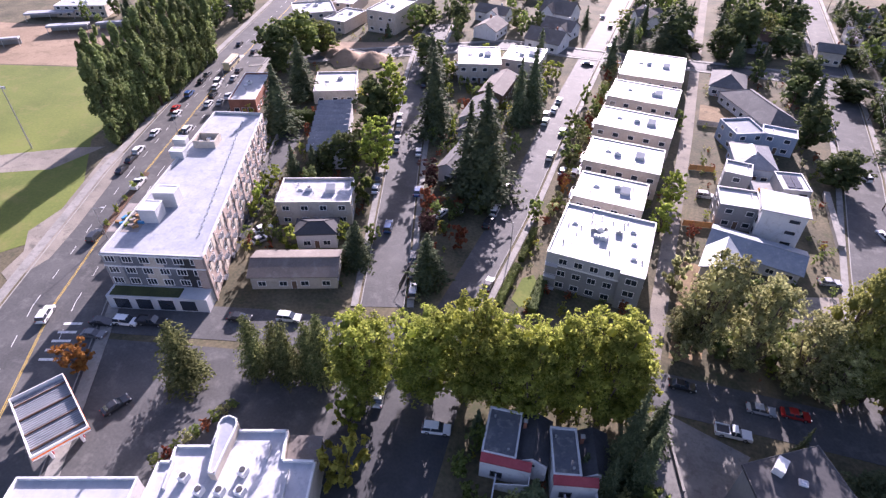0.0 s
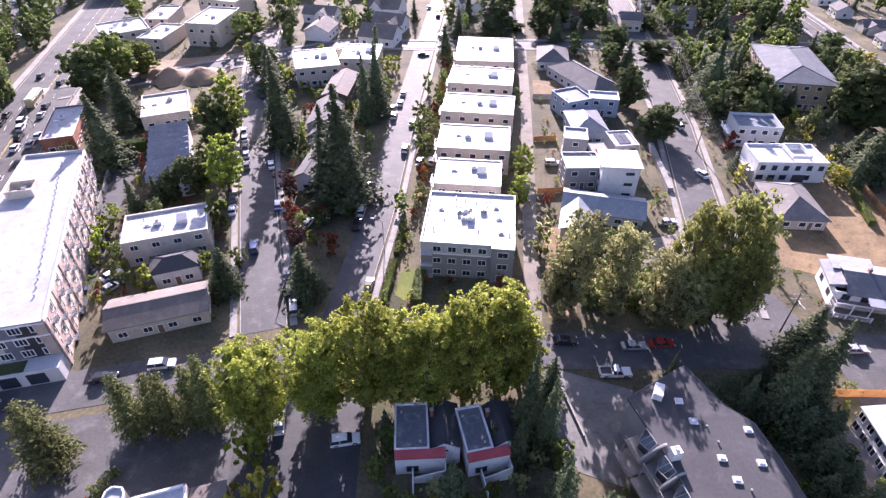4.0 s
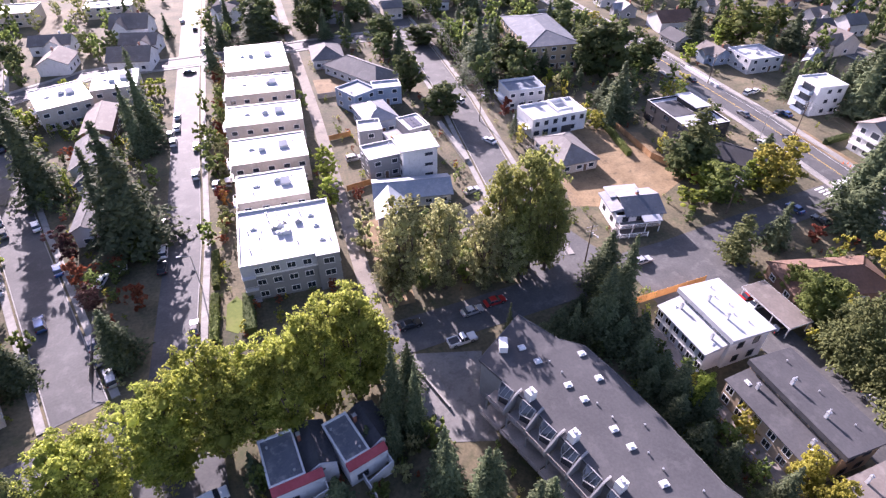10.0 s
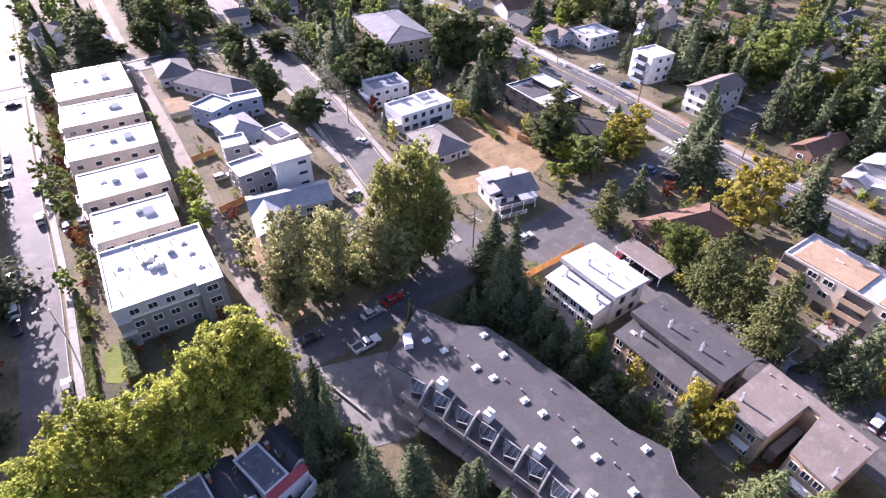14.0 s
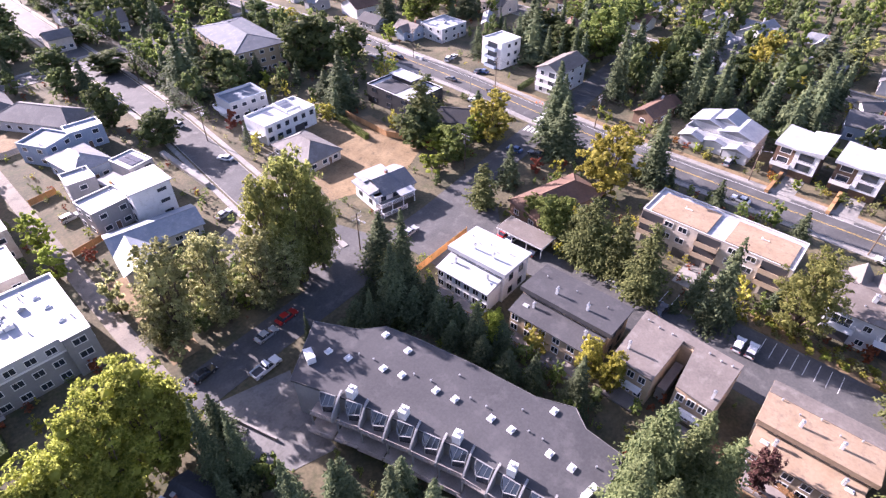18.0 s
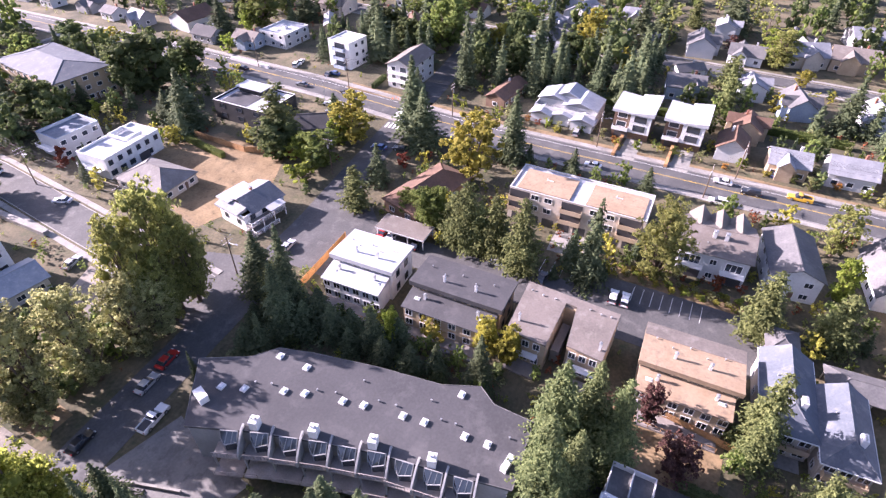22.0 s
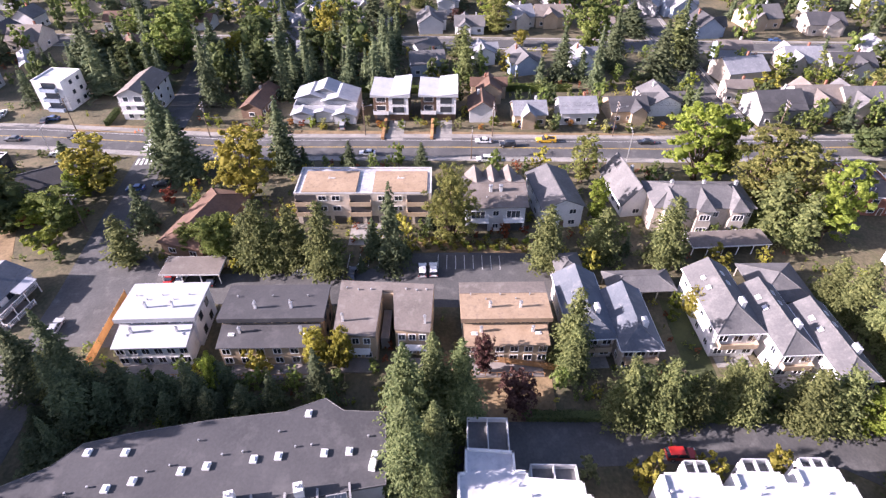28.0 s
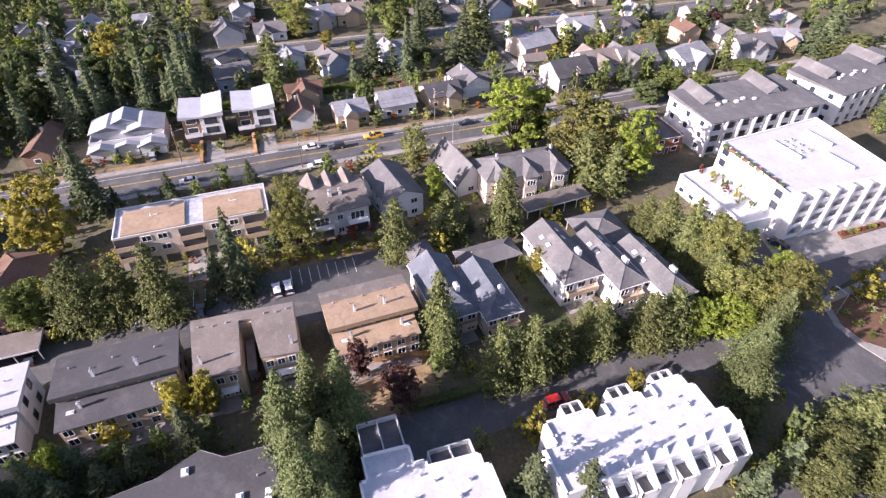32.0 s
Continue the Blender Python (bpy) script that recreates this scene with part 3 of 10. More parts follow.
road_top = street("road_top", "pale asphalt cross street between houses", CROSS, 8.0, 1.4, 0.4, "asphalt", 0.05)


def zebra(road, x, y, rot, n, length=3.0, bar=0.6, gap=1.2):
    for i in range(n):
        part("zebra_bar", Shape().box(-length / 2, length / 2, -bar / 2, bar / 2, 0.0, 0.012), "paint_white", road, m=pose(x, y, 0.055, 0, 0, rot) @ pose(0, (i - (n - 1) / 2) * gap, 0))


zebra(road_east, 140.5, 85.5, 95, 8, 3.2, 0.7, 1.25)
zebra(road_cross, 131, 81.6, 8, 7, 3.2, 0.6, 1.2)
zebra(road_west, -91.4, 39.4, 22, 5, 3.5, 0.6, 2.2)
zebra(road_west, -150, 166, 20, 12, 3.0, 0.6, 1.4)


# ---- trees ----
def leaf_quads(points, normals, size, seed, tilt=0.8, droop=0.0):
    """One bent leaf clump at each point, turned about its outward normal by chance."""
    rng = np.random.default_rng(seed)
    pts, nrm = np.array(points), np.array(normals)
    nrm = nrm + rng.normal(0, tilt * 0.5, nrm.shape)
    nrm /= np.linalg.norm(nrm, axis=1)[:, None] + 1e-9
    ref = rng.normal(0, 1, nrm.shape)
    u = np.cross(nrm, ref)
    u /= np.linalg.norm(u, axis=1)[:, None] + 1e-9
    v = np.cross(nrm, u)
    s = size * rng.uniform(0.6, 1.35, (len(pts), 1))
    bend = nrm * s * 0.22
    quad = np.stack([pts - u * s * 0.5, pts - v * s * 0.36 - bend, pts + u * s * 0.5, pts + v * s * 0.36 - bend], 1)
    return quad.reshape(-1, 3)


def quads_mesh(name, coords, extra=None):
    n = len(coords) // 4
    verts = [tuple(p) for p in coords.tolist()]
    faces = [(4 * i, 4 * i + 1, 4 * i + 2, 4 * i + 3) for i in range(n)]
    if extra:
        faces += [tuple(i + len(verts) for i in q) for q in extra.f]
        verts += extra.v
    me = bpy.data.meshes.new(name)
    me.from_pydata(verts, [], faces)
    me.update()
    return me


def sphere_dirs(n, rng):
    d = rng.normal(0, 1, (n, 3))
    return d / np.linalg.norm(d, axis=1)[:, None]


ICO = bmesh.new()
bmesh.ops.create_icosphere(ICO, subdivisions=1, radius=1.0)
ICO_V = [tuple(v.co) for v in ICO.verts]
ICO_F = [tuple(v.index for v in f.verts) for f in ICO.faces]
ICO.free()


def broad_proto(seed, h, r, lobes, per, size, low=0.12, wide=0.68, flat=0.85, dense=0.4):
    """A rounded crown of lobes on a forked trunk; each lobe carries tufts of leaves with dark gaps between them."""
    rng = np.random.default_rng(seed)
    trunk = Shape().tube((0, 0, -0.1), (0.1, 0, h * (low + 0.12)), h * 0.028, h * 0.018, 8)
    pts, nrm, core = [], [], Shape()
    zc = h * (1 + low) / 2
    for i in range(lobes):
        f = (i + 0.5) / lobes
        zz = h * low + (h * 0.93 - h * low) * f
        prof = math.sqrt(max(0.05, 1 - ((zz - zc) / (h * (1 - low) / 2)) ** 2))
        ang = i * 2.4 + rng.uniform(-0.5, 0.5)
        rad = r * prof * rng.uniform(0.25, wide)
        c = np.array([math.cos(ang) * rad, math.sin(ang) * rad, zz])
        lr = r * rng.uniform(0.24, 0.46) * (0.75 + 0.4 * prof)
        lr = min(lr, (h - zz) * 1.0 + 0.12 * r)
        tufts = max(4, per // 20)
        d = sphere_dirs(tufts, rng)
        d[:, 2] = np.where(rng.random(tufts) < 0.6, np.abs(d[:, 2]), d[:, 2])
        tip = c + d * lr * rng.uniform(0.62, 1.16, (tufts, 1)) * [1, 1, flat]
        n = max(3, per // tufts)
        e = sphere_dirs(tufts * n, rng) * rng.uniform(0.2, 1.0, (tufts * n, 1)) ** 0.5
        swell = np.repeat(lr * rng.uniform(0.2, 0.42, (tufts, 1)), n, 0)
        pts.append(np.repeat(tip, n, 0) + e * swell * [1, 1, 0.62])
        nrm.append(e * 0.6 + np.repeat(d, n, 0) * 0.35 + np.array([0, 0, 0.22]))
        k = lr * dense
        if lobes > 5:
            core.add([(c[0] + x * k * rng.uniform(0.7, 1.2), c[1] + y * k * rng.uniform(0.7, 1.2), c[2] + z * k * flat * rng.uniform(0.7, 1.2)) for x, y, z in ICO_V], ICO_F)
        trunk.tube((0.05, 0, h * low * rng.uniform(0.7, 1.3)), tuple(c), h * 0.010, h * 0.004, 5)
    return trunk.mesh("trunk", True), quads_mesh("crown", leaf_quads(np.concatenate(pts), np.concatenate(nrm), size * 1.22, seed, 1.2), core)


def conifer_proto(seed, h, r, tiers, arms, size, low=0.06, droop=0.35, ragged=0.3, blunt=0.0):
    """A straight trunk with boughs in tiers; each bough is a flat, drooping spray that narrows to its tip."""
    rng = np.random.default_rng(seed)
    trunk = Shape().tube((0, 0, -0.1), (0, 0, h * 0.96), h * 0.016, h * 0.002, 7)
    pts, nrm, core = [], [], Shape()
    for k in range(tiers):
        f = k / (tiers - 1)
        z0 = h * (low + (0.985 - low) * f)
        reach = r * ((1 - f) ** (0.85 - 0.45 * blunt) * 0.97 + 0.03) * rng.uniform(1 - ragged, 1 + ragged * 0.35)
        n = max(4, int(arms * 0.56 * (0.5 + 0.5 * (1 - f))))
        for j in range(n):
            ang = 6.2832 * (j + rng.uniform(-0.4, 0.4)) / n + k * 1.1
            rl = reach * rng.uniform(0.6, 1.12)
            lift = rng.normal(0, 0.25) * size
            steps = max(2, int(rl / (size * 0.62)))
            for q in range(steps):
                g = 0.2 + 0.8 * (q + 0.7) / steps
                spread = 0.24 * rl * math.sin(3.1416 * min(1, g * 0.86 + 0.08)) + size * 0.2
                for _ in range(2 if g < 0.85 else 1):
                    side = rng.uniform(-1, 1) * spread
                    x = math.cos(ang) * rl * g - math.sin(ang) * side
                    y = math.sin(ang) * rl * g + math.cos(ang) * side
                    z = z0 + lift + 0.14 * rl * g - droop * rl * g * g - abs(side) * 0.25 + rng.normal(0, 0.08) * size
                    pts.append((x, y, max(z, 0.2)))
                    nrm.append((math.cos(ang) * 0.5, math.sin(ang) * 0.5, 0.85))
    ring = [(0.0, 0.5), (0.35, 0.4), (0.7, 0.2), (0.9, 0.05)]
    for (fa, ra), (fb, rb) in zip(ring, ring[1:]):
        core.tube((0, 0, h * (low + 0.02 + fa * 0.9)), (0, 0, h * (low + 0.02 + fb * 0.9)), r * ra * 0.7, r * rb * 0.7, 7)
    return trunk.mesh("trunk", True), quads_mesh("crown", leaf_quads(pts, nrm, size * 1.1, seed, 0.6), core)


def poplar_proto(seed, h, r):
    rng = np.random.default_rng(seed)
    trunk = Shape().tube((0, 0, -0.1), (0, 0, h * 0.85), 0.45, 0.08, 8)
    pts, nrm, core = [], [], Shape()
    for i in range(58):
        f = rng.uniform(0.04, 0.99)
        prof = math.sin(min(1, f * 1.9 + 0.18) * 1.57) * (1 - max(0, f - 0.36) ** 1.35 * 1.6)
        ang, rad = rng.uniform(0, 6.28), r * max(0.08, prof) * rng.uniform(0.2, 0.75)
        c = np.array([math.cos(ang) * rad, math.sin(ang) * rad, h * f])
        lr = r * rng.uniform(0.2, 0.36) * (0.5 + 0.5 * max(0.1, prof))
        d = sphere_dirs(56, rng)
        pts.append(c + d * lr * [1, 1, 2.1] * rng.uniform(0.7, 1.1, (56, 1)))
        nrm.append(d + np.array([math.cos(ang), math.sin(ang), 0.4]) * 0.5)
        core.add([(c[0] + x * lr * 0.5, c[1] + y * lr * 0.5, c[2] + z * lr * 1.0) for x, y, z in ICO_V], ICO_F)
        trunk.tube((0, 0, h * f * 0.6), tuple(c), 0.08, 0.03, 4)
    return trunk.mesh("trunk", True), quads_mesh("crown", leaf_quads(np.concatenate(pts), np.concatenate(nrm), 0.85, seed, 0.5), core)


SPECIES = {  # maker, its height and radius, leaves, label, category, name
    "fir": ("conifer", 22, 5.2, (46, 18, 0.5), {}, "leaf_fir", "tall dark green fir tree with drooping boughs", "fir_tree"),
    "spruce": ("conifer", 18, 5.4, (44, 22, 0.4), {"blunt": 0.45, "ragged": 0.35, "droop": 0.22}, "leaf_spruce", "tall grey-green spruce tree with layered boughs", "spruce_tree"),
    "fir_small": ("conifer", 12, 3.6, (34, 14, 0.45), {"blunt": 0.3}, "leaf_fir", "young dark green fir tree with a pointed top", "fir_tree"),
    "cedar": ("conifer", 14, 4.2, (38, 17, 0.46), {"blunt": 1.0, "ragged": 0.45, "droop": 0.1}, "leaf_cedar", "bushy olive green pine tree with a blunt top", "pine_tree"),
    "maple_green": ("broad", 12, 5.0, (30, 260, 0.37), {"dense": 0.52, "low": 0.1}, "leaf_green", "round leafy green maple tree", "maple_tree"),
    "maple_dark": ("broad", 13, 5.5, (34, 260, 0.4), {"dense": 0.62, "low": 0.08}, "leaf_dark", "dense dark green leafy tree", "leafy_tree"),
    "maple_lime": ("broad", 11, 4.0, (24, 250, 0.35), {}, "leaf_lime", "bright lime green leafy tree in sun", "leafy_tree"),
    "maple_yel": ("broad", 11, 4.5, (26, 250, 0.36), {}, "leaf_yellow", "leafy tree turning autumn yellow", "leafy_tree"),
    "maple_orange": ("broad", 7, 3.2, (14, 110, 0.42), {}, "leaf_orange", "small leafy tree turning orange", "leafy_tree"),
    "sycamore": ("broad", 22, 5.6, (48, 340, 0.37), {"low": 0.08, "wide": 0.8}, "leaf_sycamore", "tall yellow-green sycamore tree in a street row", "sycamore_tree"),
    "olive": ("broad", 22, 4.6, (42, 300, 0.33), {"low": 0.05, "flat": 1.1, "wide": 0.8}, "leaf_olive", "tall grey-green poplar with pale dusty leaves", "poplar_tree"),
    "olive_green": ("broad", 20, 5.6, (42, 300, 0.36), {"low": 0.08, "wide": 0.88}, "leaf_olivegreen", "tall spreading olive green cottonwood tree", "cottonwood_tree"),
    "plum": ("broad", 8, 3.2, (20, 170, 0.30), {}, "leaf_plum", "dark purple leafy plum tree", "plum_tree"),
    "shrub": ("broad", 5, 2.6, (12, 90, 0.42), {"low": 0.05}, "leaf_green", "leafy green garden shrub", "shrub"),
    "shrub_lime": ("broad", 5, 2.6, (12, 90, 0.42), {"low": 0.05}, "leaf_lime", "bright lime green leafy shrub", "shrub"),
    "shrub_yel": ("broad", 5, 2.8, (12, 90, 0.42), {"low": 0.05}, "leaf_yellow", "yellowing leafy garden shrub", "shrub"),
    "shrub_red": ("broad", 5, 2.5, (12, 90, 0.42), {"low": 0.05}, "leaf_red", "reddish brown leafy shrub", "shrub"),
    "shrub_olive": ("broad", 6, 2.8, (12, 100, 0.42), {"low": 0.05}, "leaf_olive", "grey-green dusty garden shrub", "shrub"),
    "hedge_tree": ("broad", 8, 1.6, (14, 90, 0.4), {"low": 0.03}, "leaf_green", "narrow clipped green hedge tree", "hedge_tree"),
    "poplar": ("poplar", 27, 4.0, (), {}, "leaf_poplar", "tall columnar dark green poplar in a row", "poplar_tree"),
}
PROTO = {}


def tree_meshes(kind, k, light=False):
    """Trunk and crown of one of three forms of a kind; light ones, with fewer and larger clumps, stand far off."""
    key = (kind, k, light)
    if key not in PROTO:
        maker, h, r, nums, opts, leaf, *_ = SPECIES[kind]
        seed = 17 * k + sum(map(ord, kind))
        if light == 3:
            nums = (5, 14, 0.9)
        elif light == 2:
            nums = (max(15, int(nums[0] * 0.42)), max(10, nums[1] * 4 // 5), nums[2] * 2.0) if maker == "conifer" else (max(8, nums[0] * 2 // 5), 30 if nums[1] > 120 else 22, nums[2] * (2.3 if nums[1] > 120 else 1.6))
        elif light and maker == "conifer":
            nums = (nums[0] * 3 // 4, nums[1] * 19 // 20, nums[2] * 1.4)
        elif light and maker == "broad":
            nums = (max(9, nums[0] * 3 // 4), nums[1] * 3 // 5, nums[2] * 1.3)
        if maker == "conifer":
            PROTO[key] = conifer_proto(seed, h, r, *nums, **opts)
        elif maker == "poplar":
            PROTO[key] = poplar_proto(seed, h, r)
        else:
            PROTO[key] = broad_proto(seed, h, r, *nums, **opts)
    return PROTO[key]


TREE_RNG = random.Random(5)
TREES = []


def tree(kind, x, y, h, r):
    k = TREE_RNG.randrange(3)
    trunk, crown = tree_meshes(kind, k, x * x + y * y > 112 ** 2 or "shrub" in kind)
    maker, h0, r0, _, _, leaf, label, name = SPECIES[kind]
    r *= {"sycamore": 1.22, "olive": 1.0, "spruce": 1.4, "cedar": 1.04}.get(kind, 1.2 if maker == "conifer" else 1.08)
    root = new(name)
    root.matrix_basis = pose(x, y, 0, 0, 0, TREE_RNG.uniform(0, 360)) @ Matrix.Diagonal((r / r0, r / r0, h / h0, 1))
    tagged(root, label, "shrub" if "shrub" in name else "tree")
    part("trunk", trunk, "bark", root)
    part("crown", crown, leaf, root)
    TREES.append((x, y, r))
    return root


def plant(kind, rows):
    for x, y, h, r in rows:
        tree(kind, x, y, h, r)


def tree_row(kind, a, b, n, h, r, jitter=0.6):
    for i in range(n):
        f = i / max(1, n - 1)
        tree(kind, a[0] + (b[0] - a[0]) * f + TREE_RNG.uniform(-jitter, jitter), a[1] + (b[1] - a[1]) * f + TREE_RNG.uniform(-jitter, jitter),
             h * TREE_RNG.uniform(0.9, 1.08), r * TREE_RNG.uniform(0.9, 1.12))


def near_line(x, y, pts, gap):
    for (ax, ay), (bx, by) in zip(pts, pts[1:]):
        dx, dy = bx - ax, by - ay
        t = max(0, min(1, ((x - ax) * dx + (y - ay) * dy) / (dx * dx + dy * dy)))
        if math.hypot(x - ax - t * dx, y - ay - t * dy) < gap:
            return True
    return False


ROADS = [(R1, 13), (R2, 7), (R3, 7), (R4, 7), (ALLEY, 4), (R6, 7.5), (R5, 9), (R7, 7), (R8, 7), (CROSS, 7)]


def scatter(kinds, x0, x1, y0, y1, n, hmin, hmax, slim=0.3, space=0.8, seed=1):
    """Trees by chance over a stretch of the plan, clear of roads, houses and other trees."""
    rng = random.Random(seed)
    done = tries = 0
    while done < n and tries < n * 12:
        tries += 1
        x, y, h = rng.uniform(x0, x1), rng.uniform(y0, y1), rng.uniform(hmin, hmax)
        kind = rng.choice(kinds)
        r = h * slim * rng.uniform(0.8, 1.2)
        if blocked(x, y, r * 0.5) or any(inside(x, y, o) for o in PAVED) or any(near_line(x, y, p, g) for p, g in ROADS) or any((x - a) ** 2 + (y - b) ** 2 < (space * (r + c)) ** 2 * 0.55 for a, b, c in TREES):
            continue
        TREES.append((x, y, r))
        WOODS.setdefault(SPECIES[kind][5], []).append((kind, rng.randrange(3), x, y, h, r, rng.uniform(0, 6.28)))
        done += 1


WOODS = {}


def raise_woods():
    """All that was scattered, one mesh for each sort of leaf, and one for the trunks."""
    trunks = Shape()
    for leaf, rows in WOODS.items():
        vs, fs, base = [], [], 0
        for kind, k, x, y, h, r, turn in rows:
            _, crown = tree_meshes(kind, k, 3 if h < 2.4 else 2)
            h0, r0 = SPECIES[kind][1:3]
            co = np.empty(len(crown.vertices) * 3)
            crown.vertices.foreach_get("co", co)
            co = co.reshape(-1, 3) * [r / r0, r / r0, h / h0]
            c, s = math.cos(turn), math.sin(turn)
            vs.append(np.stack([co[:, 0] * c - co[:, 1] * s + x, co[:, 0] * s + co[:, 1] * c + y, co[:, 2]], 1))
            fs += [tuple(i + base for i in p.vertices) for p in crown.polygons]
            base += len(co)
            trunks.tube((x, y, -0.1), (x, y, h * 0.6), h * 0.022, h * 0.01, 5)
        me = bpy.data.meshes.new("woods")
        me.from_pydata(np.concatenate(vs).tolist(), [], fs)
        me.update()
        tint = {"leaf_fir": "dark green fir", "leaf_cedar": "olive pine", "leaf_green": "green leafy", "leaf_dark": "dark green leafy", "leaf_lime": "lime green leafy", "leaf_yellow": "yellowing leafy",
                "leaf_olive": "dusty grey-green", "leaf_olivegreen": "olive green", "leaf_red": "reddish brown"}.get(leaf, "green")
        tagged(part("woods", me, leaf), tint + " foliage of gardens and woods", "foliage", kind="stuff")
    tagged(part("woods_trunks", trunks, "bark"), "brown bark trunks of garden trees", "tree trunks", kind="stuff")

# ---- cars ----
CARS = {}
CAR_DIM = {"sedan": (4.6, 1.8, 1.42), "hatch": (4.3, 1.8, 1.5), "suv": (4.7, 1.9, 1.72), "pickup": (5.7, 1.95, 1.85), "van": (5.2, 2.0, 2.1), "bus": (10.5, 2.5, 3.0)}


def loft(profile, w, inset, tuck=0.06):
    """A car shell: a side profile (x, z) swept across, narrower above."""
    s = Shape()
    n = len(profile)
    zs = [z for _, z in profile]
    lo, hi = min(zs), max(zs)
    v = []
    for sg in (-1, 1):
        for x, z in profile:
            f = (z - lo) / (hi - lo)
            v.append((x, sg * (w / 2 - inset * f ** 1.5 - tuck * (1 - f) ** 3), z))
    faces = [tuple(range(n)), tuple(range(2 * n - 1, n - 1, -1))] + [((i + 1) % n, i, n + i, n + (i + 1) % n) for i in range(n)]
    return s.add(v, faces)


def inside(x, y, poly):
    hit = False
    for (ax, ay), (bx, by) in zip(poly, poly[1:] + poly[:1]):
        if (ay > y) != (by > y) and x < (bx - ax) * (y - ay) / (by - ay) + ax:
            hit = not hit
    return hit


def top_of(x, y):
    """The height of what lies on the ground at a place."""
    for pts, half, z in ((R2, 4.3, 0.05), (R1, 10, 0.04), (R3, 4.2, 0.045), (R4, 3.8, 0.045), (R6, 4.5, 0.045), (R5, 5.2, 0.04), (R7, 4, 0.04), (R8, 4.2, 0.05), (CROSS, 4, 0.05), (ALLEY, 1.7, 0.04)):
        if near_line(x, y, pts, half):
            return z
    return max([z for poly, z in LOTS if inside(x, y, poly)] or [0.0])


def car(x, y, rot, style, colour):
    far = x * x + y * y > 150 ** 2
    key = (style, colour, far)
    m = pose(x, y, top_of(x, y), 0, 0, rot)
    if key in CARS:
        return copy_thing(CARS[key], m)
    L, w, h = CAR_DIM[style]
    root = new("bus" if style == "bus" else "pickup_truck" if style == "pickup" else "car")
    root.matrix_basis = m
    names = {"sedan": "saloon car", "hatch": "hatchback car", "suv": "estate car", "pickup": "pickup truck with an open bed", "van": "delivery van", "bus": "single deck bus"}
    tagged(root, colour + " " + names[style] + " standing on asphalt", "bus" if style == "bus" else "truck" if style == "pickup" else "car")
    b = L / 2
    g = 0.28
    wst = 0.86 if style in ("sedan", "hatch") else 1.0
    paint = "car_" + colour
    if style == "bus":
        part("body", loft([(-b, g), (b, g), (b, h * 0.6), (b - 0.25, h - 0.15), (b - 0.6, h), (-b + 0.3, h), (-b, h - 0.3)], w, 0.08), paint, root)
        part("window_band", loft([(-b + 0.3, 1.35), (b - 0.1, 1.35), (b - 0.12, 2.35), (-b + 0.3, 2.35)], w + 0.1, 0.02, 0.0), "glass", root)
        part("windscreen", Shape().box(b - 0.12, b + 0.02, -w / 2 + 0.2, w / 2 - 0.2, 1.2, 2.4), "glass", root)
    else:
        part("body", loft([(-b + 0.08, g), (b - 0.08, g), (b, 0.5), (b - 0.06, wst - 0.16), (b - 0.25, wst - 0.08), (b * 0.42, wst), (-b + 0.15, wst + 0.03), (-b, wst - 0.15), (-b, 0.5)], w, 0.1), paint, root)
        if style == "pickup":
            c0, c1, r0, r1 = -0.55, b * 0.42, -0.42, b * 0.18
            bed = part("cargo_bed", Shape().box(-b + 0.12, -0.7, -w / 2 + 0.16, w / 2 - 0.16, wst + 0.02, wst + 0.04), "frame_dark", root)
            part("bed_side", Shape().box(-b + 0.02, -0.6, -w / 2 + 0.02, -w / 2 + 0.16, wst - 0.1, wst + 0.28).box(-b + 0.02, -0.6, w / 2 - 0.16, w / 2 - 0.02, wst - 0.1, wst + 0.28).box(-b + 0.02, -b + 0.12, -w / 2 + 0.16, w / 2 - 0.16, wst - 0.1, wst + 0.28), paint, bed)
        elif style == "sedan":
            c0, c1, r0, r1 = -b + 0.55, b * 0.45, -b * 0.52, b * 0.1
        else:
            c0, c1, r0, r1 = -b + 0.06, b * 0.47, -b + 0.35, b * 0.16
        part("cabin_glass", loft([(c0, wst), (c1, wst), (r1 + 0.05, h - 0.06), (r0 - 0.05, h - 0.06)], w - 0.14, 0.16, 0.0), "glass", root)
        part("roof_panel", loft([(r0 - 0.02, h - 0.07), (r1 + 0.02, h - 0.07), (r1 - 0.12, h), (r0 + 0.12, h)], w - 0.42, 0.06, 0.0), paint, root)
        far or part("pillar", Shape().box((r0 + r1) / 2 - 0.05, (r0 + r1) / 2 + 0.05, -w / 2 + 0.09, -w / 2 + 0.19, wst, h - 0.06).box((r0 + r1) / 2 - 0.05, (r0 + r1) / 2 + 0.05, w / 2 - 0.19, w / 2 - 0.09, wst, h - 0.06), paint, root)
    for sy in (-1, 1):
        far or part("headlight", Shape().box(b - 0.22, b - 0.02, sy * w * 0.38 - 0.17, sy * w * 0.38 + 0.17, wst - 0.26, wst - 0.12), "lamp_clear", root)
        part("tail_light", Shape().box(-b - 0.01, -b + 0.08, sy * w * 0.4 - 0.12, sy * w * 0.4 + 0.12, wst - 0.22, wst - 0.02), "lamp_red", root)
        for sx in (-1, 1):
            r = 0.33 if style in ("sedan", "hatch") else 0.38 if style != "bus" else 0.48
            cx, cy = sx * b * 0.62, sy * (w / 2 - 0.12)
            wh = part("wheel", Shape().tube((cx, cy - 0.12, r), (cx, cy + 0.12, r), r, r, 14), "rubber", root)
            far or part("rim", Shape().tube((cx, cy + sy * 0.10, r), (cx, cy + sy * 0.135, r), r * 0.62, r * 0.55, 10), "rim", wh)
